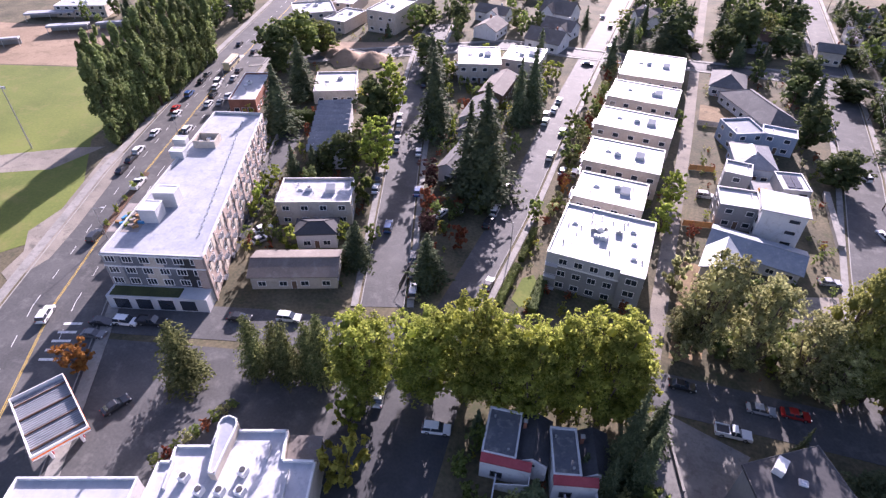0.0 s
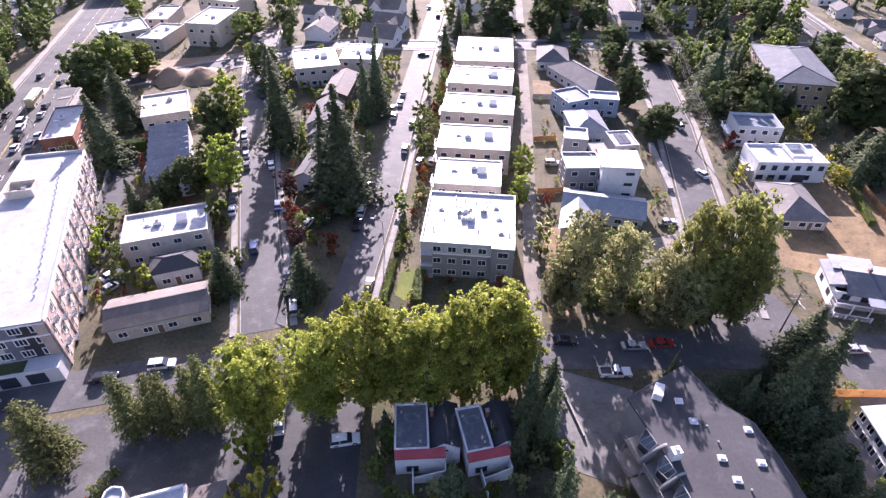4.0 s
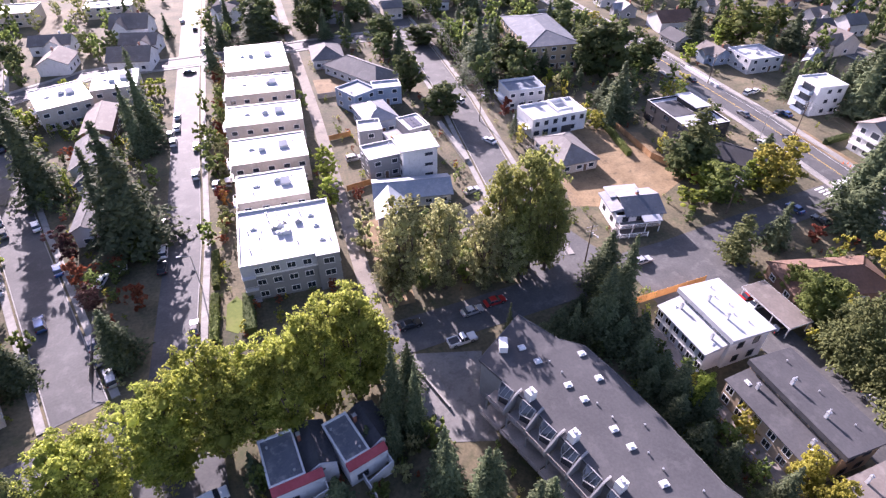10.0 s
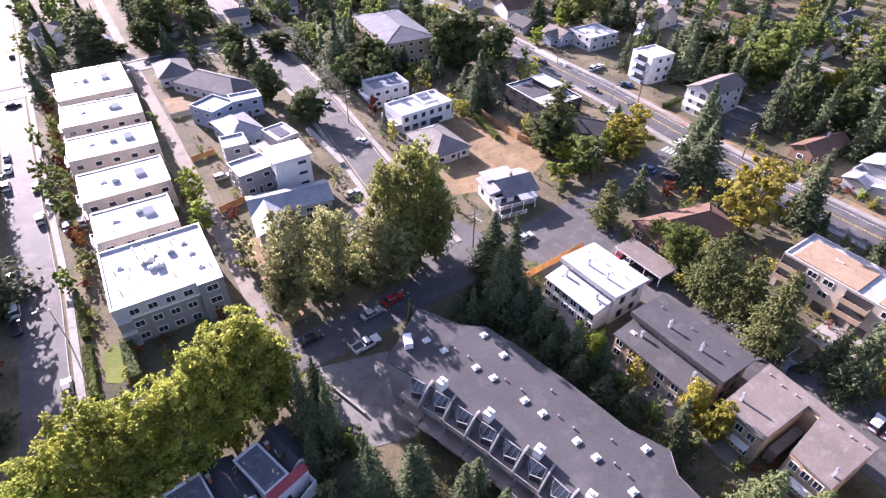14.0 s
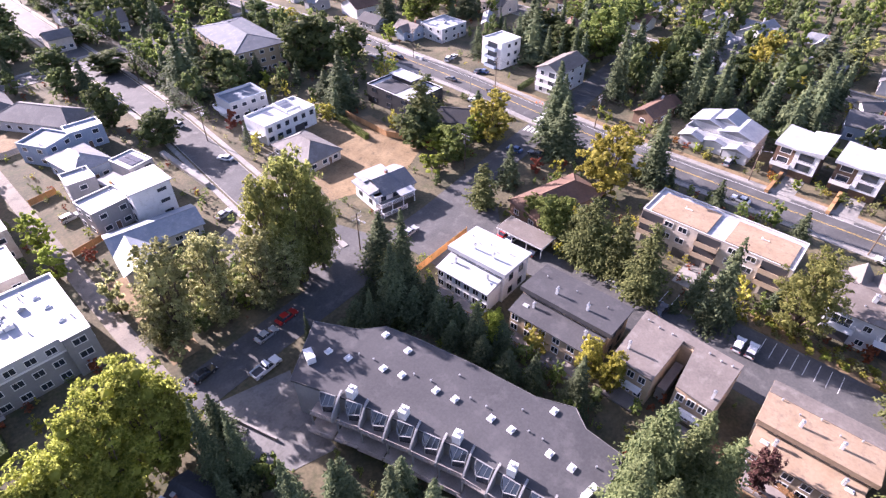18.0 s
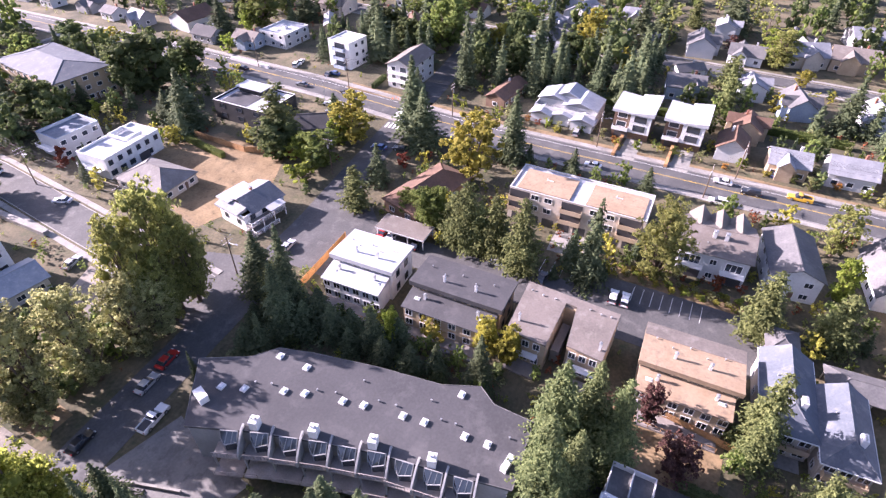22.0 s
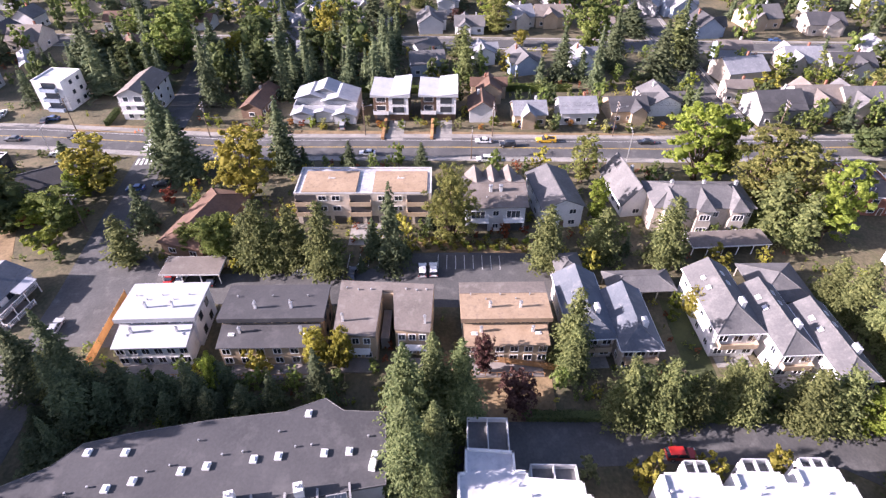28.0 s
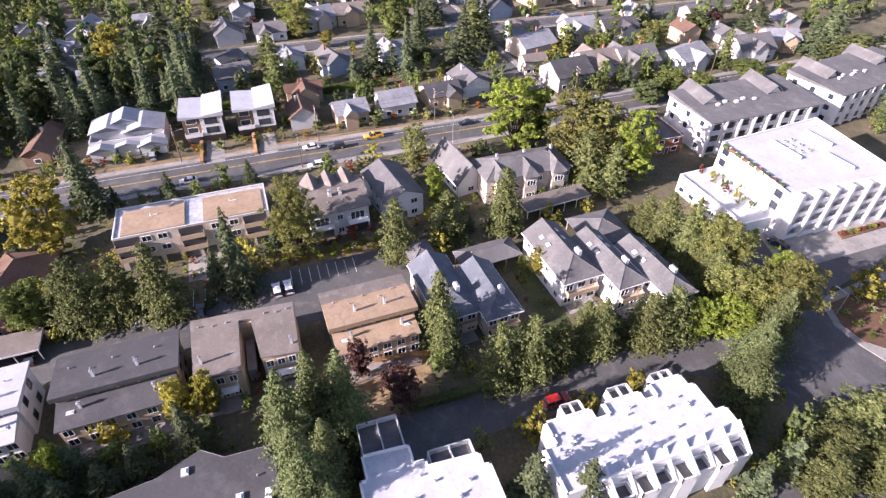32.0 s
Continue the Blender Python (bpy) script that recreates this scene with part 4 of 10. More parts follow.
    CARS[key] = root
    return root


# ---- lots, lawns and yards ----
sheet("sports_field", "sunlit green playing field grass", "lawn", [(-330, 40), (-166, -10), (-118, 66), (-150, 100), (-160, 128), (-200, 140), (-330, 95)], 0.03, "lawn")
sheet("field_infield", "bare tan sand infield of a ball field", "infield", [(-330, 96), (-200, 141), (-186, 150), (-200, 185), (-330, 150)], 0.035, "bare_soil")
sheet("parking_lot", "sunlit asphalt parking lot with faded bays", "parking lot", [(77.3, 66), (77.3, -2), (78.0, -20), (84.5, -24), (95, -22), (93.5, 8), (86.5, 20), (86.0, 66)], 0.05, "asphalt")
sheet("court_drive", "dark asphalt drive between hedges and white cubes", "drive", [(42, 6), (43.5, -12), (45, -36), (44.5, -60), (36, -74), (24, -66), (20, -44), (10, -48), (16, -76), (30, -88), (46, -84), (53, -70), (54, -56), (52, -30), (51.5, 4)], 0.05, "asphalt")
sheet("court_road", "dark asphalt road at the foot of white flats", "road", [(-20, -150), (20, -112), (38, -98), (52, -99), (58, -130), (72, -130), (70, -90), (54, -82), (40, -82), (24, -84), (0, -100), (-40, -140)], 0.045, "asphalt")
sheet("shop_forecourt", "dark patched asphalt forecourt of a fuel station", "forecourt", [(-92, 40), (-76, 0), (-30, 14), (-38, 52), (-60, 50), (-84, 43)], 0.056, "asphalt")
# Part of the tree shade on this lot is put into its colour.
sheet("market_lot", "dark asphalt parking lot with tree shade in its colour", "parking lot", [(-38, 54), (-32, 14), (-14, 22), (-18, 58)], 0.045, "asphalt_dark_and_shaded")
# Shade on the drive is painted in by this darker concrete.
sheet("flats_drive", "pale concrete drive beside the grey complex", "drive", [(13, 66), (12, 56), (17, 46), (24, 44), (25, 55), (28, 62)], 0.05, "concrete_shaded")
sheet("bend_court", "sunlit asphalt turning space in front of cottages", "court", [(42, 73), (44, 86), (52, 93), (60, 92), (64, 80), (66, 74)], 0.052, "asphalt")
sheet("school_lot", "grey asphalt patch with shadows beside a fence", "parking lot", [(66, 72), (66, 62), (86, 60), (92, 66), (93, 74)], 0.052, "asphalt")
sheet("west_yard", "dark asphalt yard drive behind a long wall", "drive", [(-84, 66), (-76, 68), (-96, 130), (-104, 126)], 0.04, "asphalt_dark_and_shaded")
sheet("dry_plot", "sunburnt tan grass plot with bare soil", "grass", [(66, 98), (84, 92), (100, 100), (104, 126), (86, 136), (70, 112)], 0.03, "dry_grass")
sheet("dry_verge", "dry tan grass strip beside the alley", "grass", [(14.5, 78), (20, 78), (22, 108), (15, 108)], 0.03, "dry_grass")
sheet("garden_green", "small mown green garden lawn", "lawn", [(-16.6, 82), (-14.4, 80.4), (-12.8, 82.5), (-12.6, 88), (-14.2, 91), (-16.2, 89)], 0.04, "lawn")
sheet("dry_garden", "dry tan back garden grass", "grass", [(16, 182), (27, 182), (27, 196), (16, 196)], 0.03, "dry_grass")
sheet("tan_yard", "dry orange-tan yard grass behind houses", "grass", [(50, 2), (65, 4), (65, -18), (51, -18)], 0.03, "dry_grass")
sheet("lot_bank", "dry weedy grass bank above the parking lot", "grass", [(94, 6), (94, -22), (99, -22), (99, 8)], 0.06, "dry_grass")
sheet("gravel_yard", "pale gravel parking yard under trees", "yard", [(36, 88), (46, 88), (46, 108), (36, 104)], 0.035, "gravel")
sheet("building_site", "dug tan soil of a building site", "site", [(-128, 182), (-96, 192), (-94, 214), (-130, 200)], 0.03, "bare_soil")
sheet("sun_verge", "pale sunlit dirt path beside the playing field", "path", [(-134.9, 97.5), (-139.5, 96), (-133.3, 82.5), (-127.8, 70.8), (-127.2, 61.2), (-121.5, 55.5), (-119.5, 48.7), (-115, 47), (-114.2, 56), (-118, 66), (-126, 84)], 0.066, "gravel")
sheet("field_track", "grey-tan worn dirt strip across the playing field", "dirt strip", [(-210, 76), (-166, 83.4), (-151.5, 94), (-143, 98.5), (-146.4, 83.3), (-157, 77), (-210, 62)], 0.042, "gravel")
sheet("house_fronts", "dry front gardens along the arterial", "grass", [(147, 112), (152, 112), (149, 60), (149, -60), (146, -60), (146, 60)], 0.05, "dry_grass")
sheet("court_pavement", "pale concrete pavement and forecourt of white flats", "pavement", [(75.2, -101.6), (59.8, -97.0), (60.2, -125.7), (63.0, -145), (72.2, -139.8), (69.2, -125.9)], 0.17, "concrete")
sheet("flower_bed", "raised bed of red and green plants", "bed", [(66.9, -118.4), (64.5, -117.4), (64.9, -131.3), (66.5, -131.6)], 0.4, "mulch")
sheet("court_island", "curved kerbed island with pale paving", "island", [(51.2, -97.3), (45.0, -94.4), (39.7, -94.8), (35.1, -96.1), (30, -104), (44, -122), (53.4, -117.6), (51.8, -101.3)], 0.17, "concrete")
sheet("island_bed", "planted bed of bark mulch on the island", "bed", [(49.6, -98.0), (44.6, -95.8), (40.0, -96.2), (37.0, -99.0), (44.5, -118), (51.4, -115.0), (50.0, -102.0)], 0.25, "mulch")
# The garden shade on this lawn is put into its dark colour.
sheet("court_lawn", "court lawn with shade in its dark green colour", "lawn", [(62, -42), (80, -42), (80, -47), (58, -47)], 0.03, "moss_and_lawn_shade")

# ---- buildings ----
STYLE = {
    # key: shape, name, label, category, wall, roof, storeys, windows a side
    "white_flats": ("flat", "apartment_building", "beige apartment house with a worn white flat roof", "apartment building", "wall_beige", "roof_worn", 2),
    "hip_cottage": ("hip", "house", "small grey house with a dark hipped roof", "house", "wall_palegrey", "roof_dark", 1),
    "barn": ("gable", "house", "long low house with a pale brown gable roof", "house", "wall_beige", "roof_taupe", 1),
    "white_shed": ("flat", "commercial_building", "low building with a white flat roof", "building", "wall_beige", "roof_white", 1),
    "brick_shop": ("flat", "shop_building", "brick shop with a white flat roof", "shop", "wall_brick", "roof_white", 1),
    "store_white": ("flat", "shop_building", "low shop with a clean white flat roof", "shop", "wall_white", "roof_white", 1),
    "market_left": ("flat", "shop_building", "white roofed market wing with roof machines", "shop", "wall_beige", "roof_white", 2),
    "market_right": ("flat", "shop_building", "white roofed market hall with roof machines", "shop", "wall_beige", "roof_white", 2),
    "market_wing": ("flat", "shop_building", "grey roofed low market wing", "shop", "wall_beige", "roof_pale", 2),
    "row_white": ("flat", "apartment_building", "beige two storey flats with a white flat roof", "apartment building", "wall_beige", "roof_white", 2),
    "north_white": ("flat", "apartment_building", "brown two storey flats with a white flat roof", "apartment building", "wall_beige", "roof_white", 2),
    "brown_gable": ("gable", "house", "brown walled house with a low taupe gable roof", "house", "wall_brown", "roof_taupe", 1),
    "grey_gable": ("gable", "house", "house with a grey shingle gable roof", "house", "wall_palegrey", "roof_grey", 1),
    "dark_hip": ("hip", "house", "house with a dark hipped roof among firs", "house", "wall_grey", "roof_dark", 1),
    "far_white": ("flat", "apartment_building", "two storey apartment house with a white flat roof", "apartment building", "wall_beige", "roof_white", 2),
    "far_gable": ("gable", "house", "low white house with a pale gable roof", "house", "wall_white", "roof_taupe", 1),
    "modern_deck": ("flat", "house", "grey modern house with a white roof and roof deck", "house", "wall_grey", "roof_white", 2),
    "solar_wing": ("flat", "house", "grey modern house wing with a white flat roof", "house", "wall_grey", "roof_white", 2),
    "blue_house": ("flat", "house", "blue grey house with a white roof terrace", "house", "wall_blue", "roof_blue", 2),
    "blue_house2": ("flat", "house", "white roofed house beside a blue terrace", "house", "wall_blue", "roof_white", 2),
    "teal_house": ("hip", "house", "blue house with a zinc grey roof under a teal tarpaulin", "house", "wall_blue", "roof_zinc", 1),
    "grey_hip": ("hip", "house", "house with a grey hipped shingle roof", "house", "wall_palegrey", "roof_grey", 1),
    "garage_hip": ("hip", "garage", "low pale grey garage with a hipped roof", "garage", "wall_beige", "roof_sand", 1),
    "tan_flats": ("hip", "apartment_building", "tan apartment house with a broad taupe hipped roof", "apartment building", "wall_tan", "roof_slate", 3),
    "dark_gable": ("gable", "house", "low house with a dark grey gable roof", "house", "wall_grey", "roof_dark", 1),
    "flat_white_house": ("flat", "house", "pale house with a white flat roof", "house", "wall_palegrey", "roof_white", 2),
    "brown_gable_far": ("gable", "house", "low house with a brown shingle roof", "house", "wall_brown", "roof_brown", 1),
    "small_blue": ("gable", "house", "small white house with a dark grey roof", "house", "wall_white", "roof_grey", 1),
    "dup_grey": ("gable", "house", "pale house with a grey gable roof", "house", "wall_white", "roof_grey", 2),
    "a_frame": ("gable", "house", "white house with a steep grey gable", "house", "wall_white", "roof_grey", 1),
    "t_hip": ("hip", "garage", "small grey roofed garage pavilion", "garage", "wall_beige", "roof_grey", 1),
    "row_house": ("gable", "house", "small pale house with a grey gable roof", "house", "wall_white", "roof_grey", 1),
    "big_house": ("gable", "house", "large white house with a grey gable roof", "house", "wall_white", "roof_grey", 2),
    "far_house": ("gable", "house", "small white house with a shingle gable roof", "house", "wall_white", "roof_grey", 1),
    "brown_lodge": ("hip", "house", "low house with a red-brown shingle roof", "house", "wall_brown", "roof_brown", 1),
    "brick_small": ("flat", "house", "brick and white corner house with a dark flat roof", "house", "wall_brick", "roof_dark", 2),
    "white_podium": ("flat", "annex", "white flat roofed annex with planters", "annex", "wall_white", "roof_white", 1),
}
HOUSE_RNG = random.Random(9)
ROOF_MIX = ["roof_grey", "roof_zinc", "roof_taupe", "roof_dark", "roof_zinc", "roof_brown", "roof_grey"]
WALL_MIX = ["wall_white", "wall_palegrey", "wall_beige", "wall_blue", "wall_grey", "wall_tan", "wall_palegrey"]


def far_house(name, label, cat, x, y, w, d, rot, h, wall, roof):
    """A distant house: walls up to the gables, two roof slabs, a cross gable on some, windows and a door."""
    root = thing(name, label, cat, x, y, 0, rot)
    rise = min(w, d) * HOUSE_RNG.uniform(0.24, 0.36)
    if w < d:
        root.matrix_basis = pose(x, y, 0, 0, 0, rot + 90)
        w, d = d, w
    a, b = w / 2, d / 2
    part("wall", Shape().add([(-a, -b, 0), (a, -b, 0), (a, b, 0), (-a, b, 0), (-a, -b, h), (a, -b, h), (a, b, h), (-a, b, h), (-a, 0, h + rise), (a, 0, h + rise)],
                             [(0, 1, 5, 4), (2, 3, 7, 6), (1, 2, 6, 9, 5), (3, 0, 4, 8, 7), (3, 2, 1, 0)]), wall, root)
    s, o = Shape(), 0.5
    for sg in (-1, 1):
        v = [(-a - o, 0, h + rise), (a + o, 0, h + rise), (a + o, sg * (b + o), h - o * rise / b), (-a - o, sg * (b + o), h - o * rise / b)]
        v += [(p, q, r + 0.2) for p, q, r in v]
        f = [(0, 1, 2, 3), (7, 6, 5, 4), (0, 4, 5, 1), (1, 5, 6, 2), (2, 6, 7, 3), (3, 7, 4, 0)]
        s.add(v, f if sg < 0 else [q[::-1] for q in f])
    part("roof", s, roof, root)
    u = HOUSE_RNG.uniform(-0.25, 0.25) * w
    if HOUSE_RNG.random() < 0.6:
        c = w * 0.2
        for sg in (-1, 1):
            bay = part("front_bay", Shape().add([(u - c, sg * b, 0), (u + c, sg * b, 0), (u + c, sg * (b + 1.8), 0), (u - c, sg * (b + 1.8), 0), (u - c, sg * b, h), (u + c, sg * b, h), (u + c, sg * (b + 1.8), h), (u - c, sg * (b + 1.8), h), (u, sg * (b + 1.8), h + rise * 0.8)],
                                                [(2, 3, 7, 8, 6), (1, 2, 6, 5), (3, 0, 4, 7)]), wall, root)
            s = Shape()
            for e in (-1, 1):
                v = [(u, 0, h + rise * 0.8), (u, sg * (b + 2.3), h + rise * 0.8), (u + e * (c + 0.4), sg * (b + 2.3), h - 0.2), (u + e * (c + 0.4), 0, h - 0.2)]
                v += [(p, q, r + 0.2) for p, q, r in v]
                s.add(v, [(0, 1, 2, 3), (7, 6, 5, 4), (0, 4, 5, 1), (1, 5, 6, 2), (2, 6, 7, 3), (3, 7, 4, 0)])
            part("bay_roof", s, roof, bay)
            if HOUSE_RNG.random() < 0.6:
                break
    for i in range(3):
        window(root, "s", w, d, -a + w * (i + 0.5) / 3, 1.0, 1.4, 1.2)
    window(root, "e", w, d, 0, 1.0, 1.4, 1.2)
    part("chimney", Shape().box(a * 0.4, a * 0.4 + 0.6, b * 0.2, b * 0.2 + 0.6, h, h + rise + 0.9), HOUSE_RNG.choice(["wall_brick", "wall_palegrey"]), root)
    return root


def put(key, x, y, w, d, rot, h):
    claim(x, y, w, d, rot)
    if key in SPECIAL:
        return SPECIAL[key](x, y, w, d, rot, h)
    shape, name, label, cat, wall, roof, storeys = STYLE[key]
    if key in ("far_house", "row_house", "big_house"):
        roof, wall = HOUSE_RNG.choice(ROOF_MIX), HOUSE_RNG.choice(WALL_MIX)
        tint = {"roof_grey": "grey", "roof_taupe": "taupe", "roof_dark": "dark grey", "roof_zinc": "pale grey", "roof_brown": "brown"}[roof]
        label = "small house with a " + tint + " gable roof and garden"
        w, d = min(w, 15), min(d, 13)
    if key in ("far_house", "far_gable", "big_house", "row_house"):
        return far_house(name, label, cat, x, y, w, d, rot, h, wall, roof)
    root = thing(name, label, cat, x, y, 0, rot)
    body(root, w, d, h, wall)
    big = key in ("far_house", "far_gable", "far_white")
    for side in ("s",) if big else ("s", "e", "w"):
        run = w if side in "sn" else d
        windows(root, side, w, d, storeys, h, max(1, int(run / 3.6)), 1.5, 1.15)
    if shape == "flat":
        flat_top(root, w, d, h, roof, "plastic_white" if roof in ("roof_white", "roof_worn") else "wall_palegrey", 0.45 if key not in ("row_white", "north_white") else 0.2)
        lift = 0.45 if key not in ("row_white", "north_white") else 0.2
        n = max(1, int(w * d / 70))
        for i in range(n):
            vent(root, HOUSE_RNG.uniform(-0.38, 0.38) * w, HOUSE_RNG.uniform(-0.36, 0.36) * d, h - lift)
        if w * d > 150:
            plant_unit(root, HOUSE_RNG.uniform(-0.1, 0.15) * w, HOUSE_RNG.uniform(-0.1, 0.2) * d, h - lift, 1.6, 1.2, 0.9)
            skylight(root, -0.22 * w, 0.05 * d, h - lift, 1.5, 1.2)
            if key in ("row_white", "north_white", "white_flats"):
                for i in range(3):
                    a, b = HOUSE_RNG.uniform(1.5, 0.22 * w), HOUSE_RNG.uniform(1.0, 0.2 * d)
                    u, v = HOUSE_RNG.uniform(-0.25, 0.25) * w, HOUSE_RNG.uniform(-0.25, 0.25) * d
                    part("roof_patch", Shape().box(u - a, u + a, v - b, v + b, h - lift, h - lift + 0.02 + 0.012 * i), HOUSE_RNG.choice(["roof_worn", "roof_white_stained", "roof_pale"]), root)
                part("roof_hatch", Shape().prism([(0.2 * w - 1.1, -1.0), (0.2 * w + 1.1, -1.0), (0.2 * w + 1.1, 1.0), (0.2 * w - 1.1, 1.0)], h - lift, [h + 0.5, h + 0.5, h + 1.1, h + 1.1]), "wall_palegrey", root)
                for k in range(storeys):
                    balcony(root, "w", w, d, 0.0, k * h / storeys + 0.3, 4.0, 1.3, "frame_white")
    elif shape == "hip":
        hip_roof(root, w, d, h, min(w, d) * (0.12 if key == "tan_flats" else 0.26), roof)
        if key == "teal_house":
            k = 2 * min(w, d) * 0.26 / (w + 1.0)
            tarp = [(-w / 2 + 0.2, -3.4), (-0.5, -3.2), (-0.4, 3.0), (-w / 2 + 0.1, 2.6)]
            part("tarpaulin", Shape().add([(a, b, h + 0.06 + k * (a + w / 2 + 0.5)) for a, b in tarp] + [(a, b, h + 0.02 + k * (a + w / 2 + 0.5)) for a, b in tarp], [(0, 1, 2, 3), (7, 6, 5, 4), (0, 4, 5, 1), (1, 5, 6, 2), (2, 6, 7, 3), (3, 7, 4, 0)]), "tarp_teal", root)
    else:
        ax = "x" if w >= d else "y"
        steep = {"a_frame": 0.62, "barn": 0.18, "brown_gable": 0.18, "dup_grey": 0.22, "row_house": 0.32}.get(key, 0.26)
        gable_roof(root, w, d, h, min(w, d) * steep, roof, 0.5, ax, wall)
        if HOUSE_RNG.random() < 0.5 and key not in ("barn", "brown_gable"):
            chimney(root, 0.2 * w, 0.12 * d, h + min(w, d) * steep * 0.7, 1.0, 0.6, HOUSE_RNG.choice(["wall_brick", "wall_palegrey"]))
    door(root, "s", w, d, 0.0 if int(w / 3.6) % 2 == 0 else w * 0.5 / max(1, int(w / 3.6)) * 1.0)
    return root


def turned(poly):
    """The outline, anticlockwise."""
    area = sum(a[0] * b[1] - b[0] * a[1] for a, b in zip(poly, poly[1:] + poly[:1]))
    return list(poly) if area > 0 else list(poly)[::-1]


def rim(poly, z0, z1, t):
    """A thin wall that follows an outline on its inside."""
    s = Shape()
    for (ax, ay), (bx, by) in zip(poly, poly[1:] + poly[:1]):
        d = Vector((bx - ax, by - ay)).normalized()
        n = Vector((-d.y, d.x)) * t
        s.prism([(ax, ay), (bx, by), (bx + n.x, by + n.y), (ax + n.x, ay + n.y)], z0, z1)
    return s


def outline_block(root, poly, h, wall, roof, cap, parapet=0.45):
    """Walls, a sunk flat roof and a parapet over any outline."""
    poly = turned(poly)
    part("wall", Shape().prism(poly, 0, h - parapet - 0.12), wall, root)
    cx, cy = sum(p[0] for p in poly) / len(poly), sum(p[1] for p in poly) / len(poly)
    part("roof", Shape().prism([(x + (cx - x) * 0.012, y + (cy - y) * 0.012) for x, y in poly], h - parapet - 0.12, h - parapet), roof, root)
    part("parapet", rim(poly, h - parapet - 0.12, h, 0.32), cap, root)
    return poly


def west_block(x, y, w, d, rot, h):
    """A long wedge of four storeys over shops, between the arterial and a back yard."""
    root = thing("apartment_building", "long brown and white apartment block with a pale flat roof", "apartment building", 0, 0, 0, 0)
    plan = [(-71.7, 59.1), (-98.2, 115.0), (-111.0, 110.9), (-90.8, 52.7)]
    cx, cy = -92.5, 84.0
    inner = [(a + (cx - a) * 0.03, b + (cy - b) * 0.012 + (0.3 if b < cy else -0.3)) for a, b in plan]
    part("wall", Shape().prism(plan, 0, h - 0.75), "wall_pink", root)
    part("roof", Shape().prism(inner, h - 0.75, h - 0.6), "roof_pale", root)
    rim = Shape()
    for (ax, ay), (bx, by) in zip(plan, plan[1:] + plan[:1]):
        t = Vector((bx - ax, by - ay)).normalized()
        n = Vector((-t.y, t.x)) * 0.35
        rim.prism([(ax, ay), (bx, by), (bx + n.x, by + n.y), (ax + n.x, ay + n.y)], h - 0.75, h)
    part("parapet", rim, "wall_palegrey", root)

    def along(k, f, z, out=0.0):
        (ax, ay), (bx, by) = plan[k], plan[(k + 1) % 4]
        ang = math.degrees(math.atan2(by - ay, bx - ax))
        return pose(ax + (bx - ax) * f, ay + (by - ay) * f, z, 0, 0, ang) @ pose(0, -out, 0)

    for k in range(4):
        z = 0.4 + k * 2.75
        for i in range(17):
            window(root, "free", along(0, (i + 0.3) / 17, z + 0.9), 0, 0, 0, 1.3, 1.4)
            if (i + k) % 2:
                balcony(root, "free", along(0, (i + 0.78) / 17, z + 0.15), 0, 0, 0, 1.8, 0.8, "wall_slate")
            else:
                part("bay_panel", Shape().box(-0.7, 0.7, -0.12, 0.0, 0, 2.6), "wall_beige", root, m=along(0, (i + 0.78) / 17, z + 0.1))
        if k:
            for i in range(6):
                window(root, "free", along(3, (i + 0.5) / 6, z + 0.8, 0.1), 0, 0, 0, 1.8, 1.4, "frame_white", 2)
    for i in range(8):
        part("brick_pier", Shape().box(-0.5, 0.5, -0.22, 0.0, 0, h - 0.2), "wall_pink", root, m=along(0, (i * 2 + 0.04) / 16 + 0.005, 0))
    part("brick_pier", Shape().box(-0.9, 0.9, -0.22, 0.0, 0, h - 0.2), "wall_pink", root, m=along(3, 0.95, 0))
    for u0, u1, mat in ((-9.9, -6.6, "wall_grey"), (-6.5, -2.2, "wall_slate"), (-2.1, 1.8, "wall_beige"), (1.9, 4.8, "wall_slate"), (4.9, 8.6, "wall_dark")):
        part("facade_panel", Shape().box(u0, u1, -0.1, -0.01, 3.5, h - 0.2), mat, root, m=along(3, 0.5, 0))
    for i in range(2):
        part("cornice", Shape().box(-10, 10, -0.25, 0.0, 0, 0.3), "wall_white", root, m=along(3, 0.5, h - 0.5 - i * 2.75))
    pod = part("podium", Shape().box(-10.0, 10.0, -3.4, -0.02, 0, 3.4), "wall_palegrey", root, m=along(3, 0.5, 0))
    part("green_roof", Shape().box(-9.4, 4.5, -3.1, -0.5, 3.4, 3.5), "moss_and_lawn_shade", pod)
    for i in range(4):
        part("shop_window", Shape().box(-8.6 + i * 4.4, -5.6 + i * 4.4, -3.46, -3.38, 0.3, 2.8), "glass", pod)
    for px_, py_, a, b, hh in ((-90.0, 66.0, 3.6, 3.6, 2.6), (-90.8, 71.5, 4.6, 3.0, 3.0), (-103.0, 88.0, 3.2, 2.0, 1.4), (-106.5, 93.0, 3.0, 2.2, 1.4)):
        tw = part("roof_tower", Shape().box(-a / 2, a / 2, -b / 2, b / 2, 0, hh + 0.6), "wall_palegrey", root, m=pose(px_, py_, h - 0.6, 0, 0, 20))
        part("tower_cap", Shape().ring(a + 0.2, b + 0.2, 0.3, hh + 0.6, hh + 0.7), "plastic_white", tw)
    pen = part("plant_screen", Shape().ring(5.4, 4.6, 0.2, 0, 1.9), "wall_beige", root, m=pose(-101.0, 96.0, h - 0.6, 0, 0, 20))
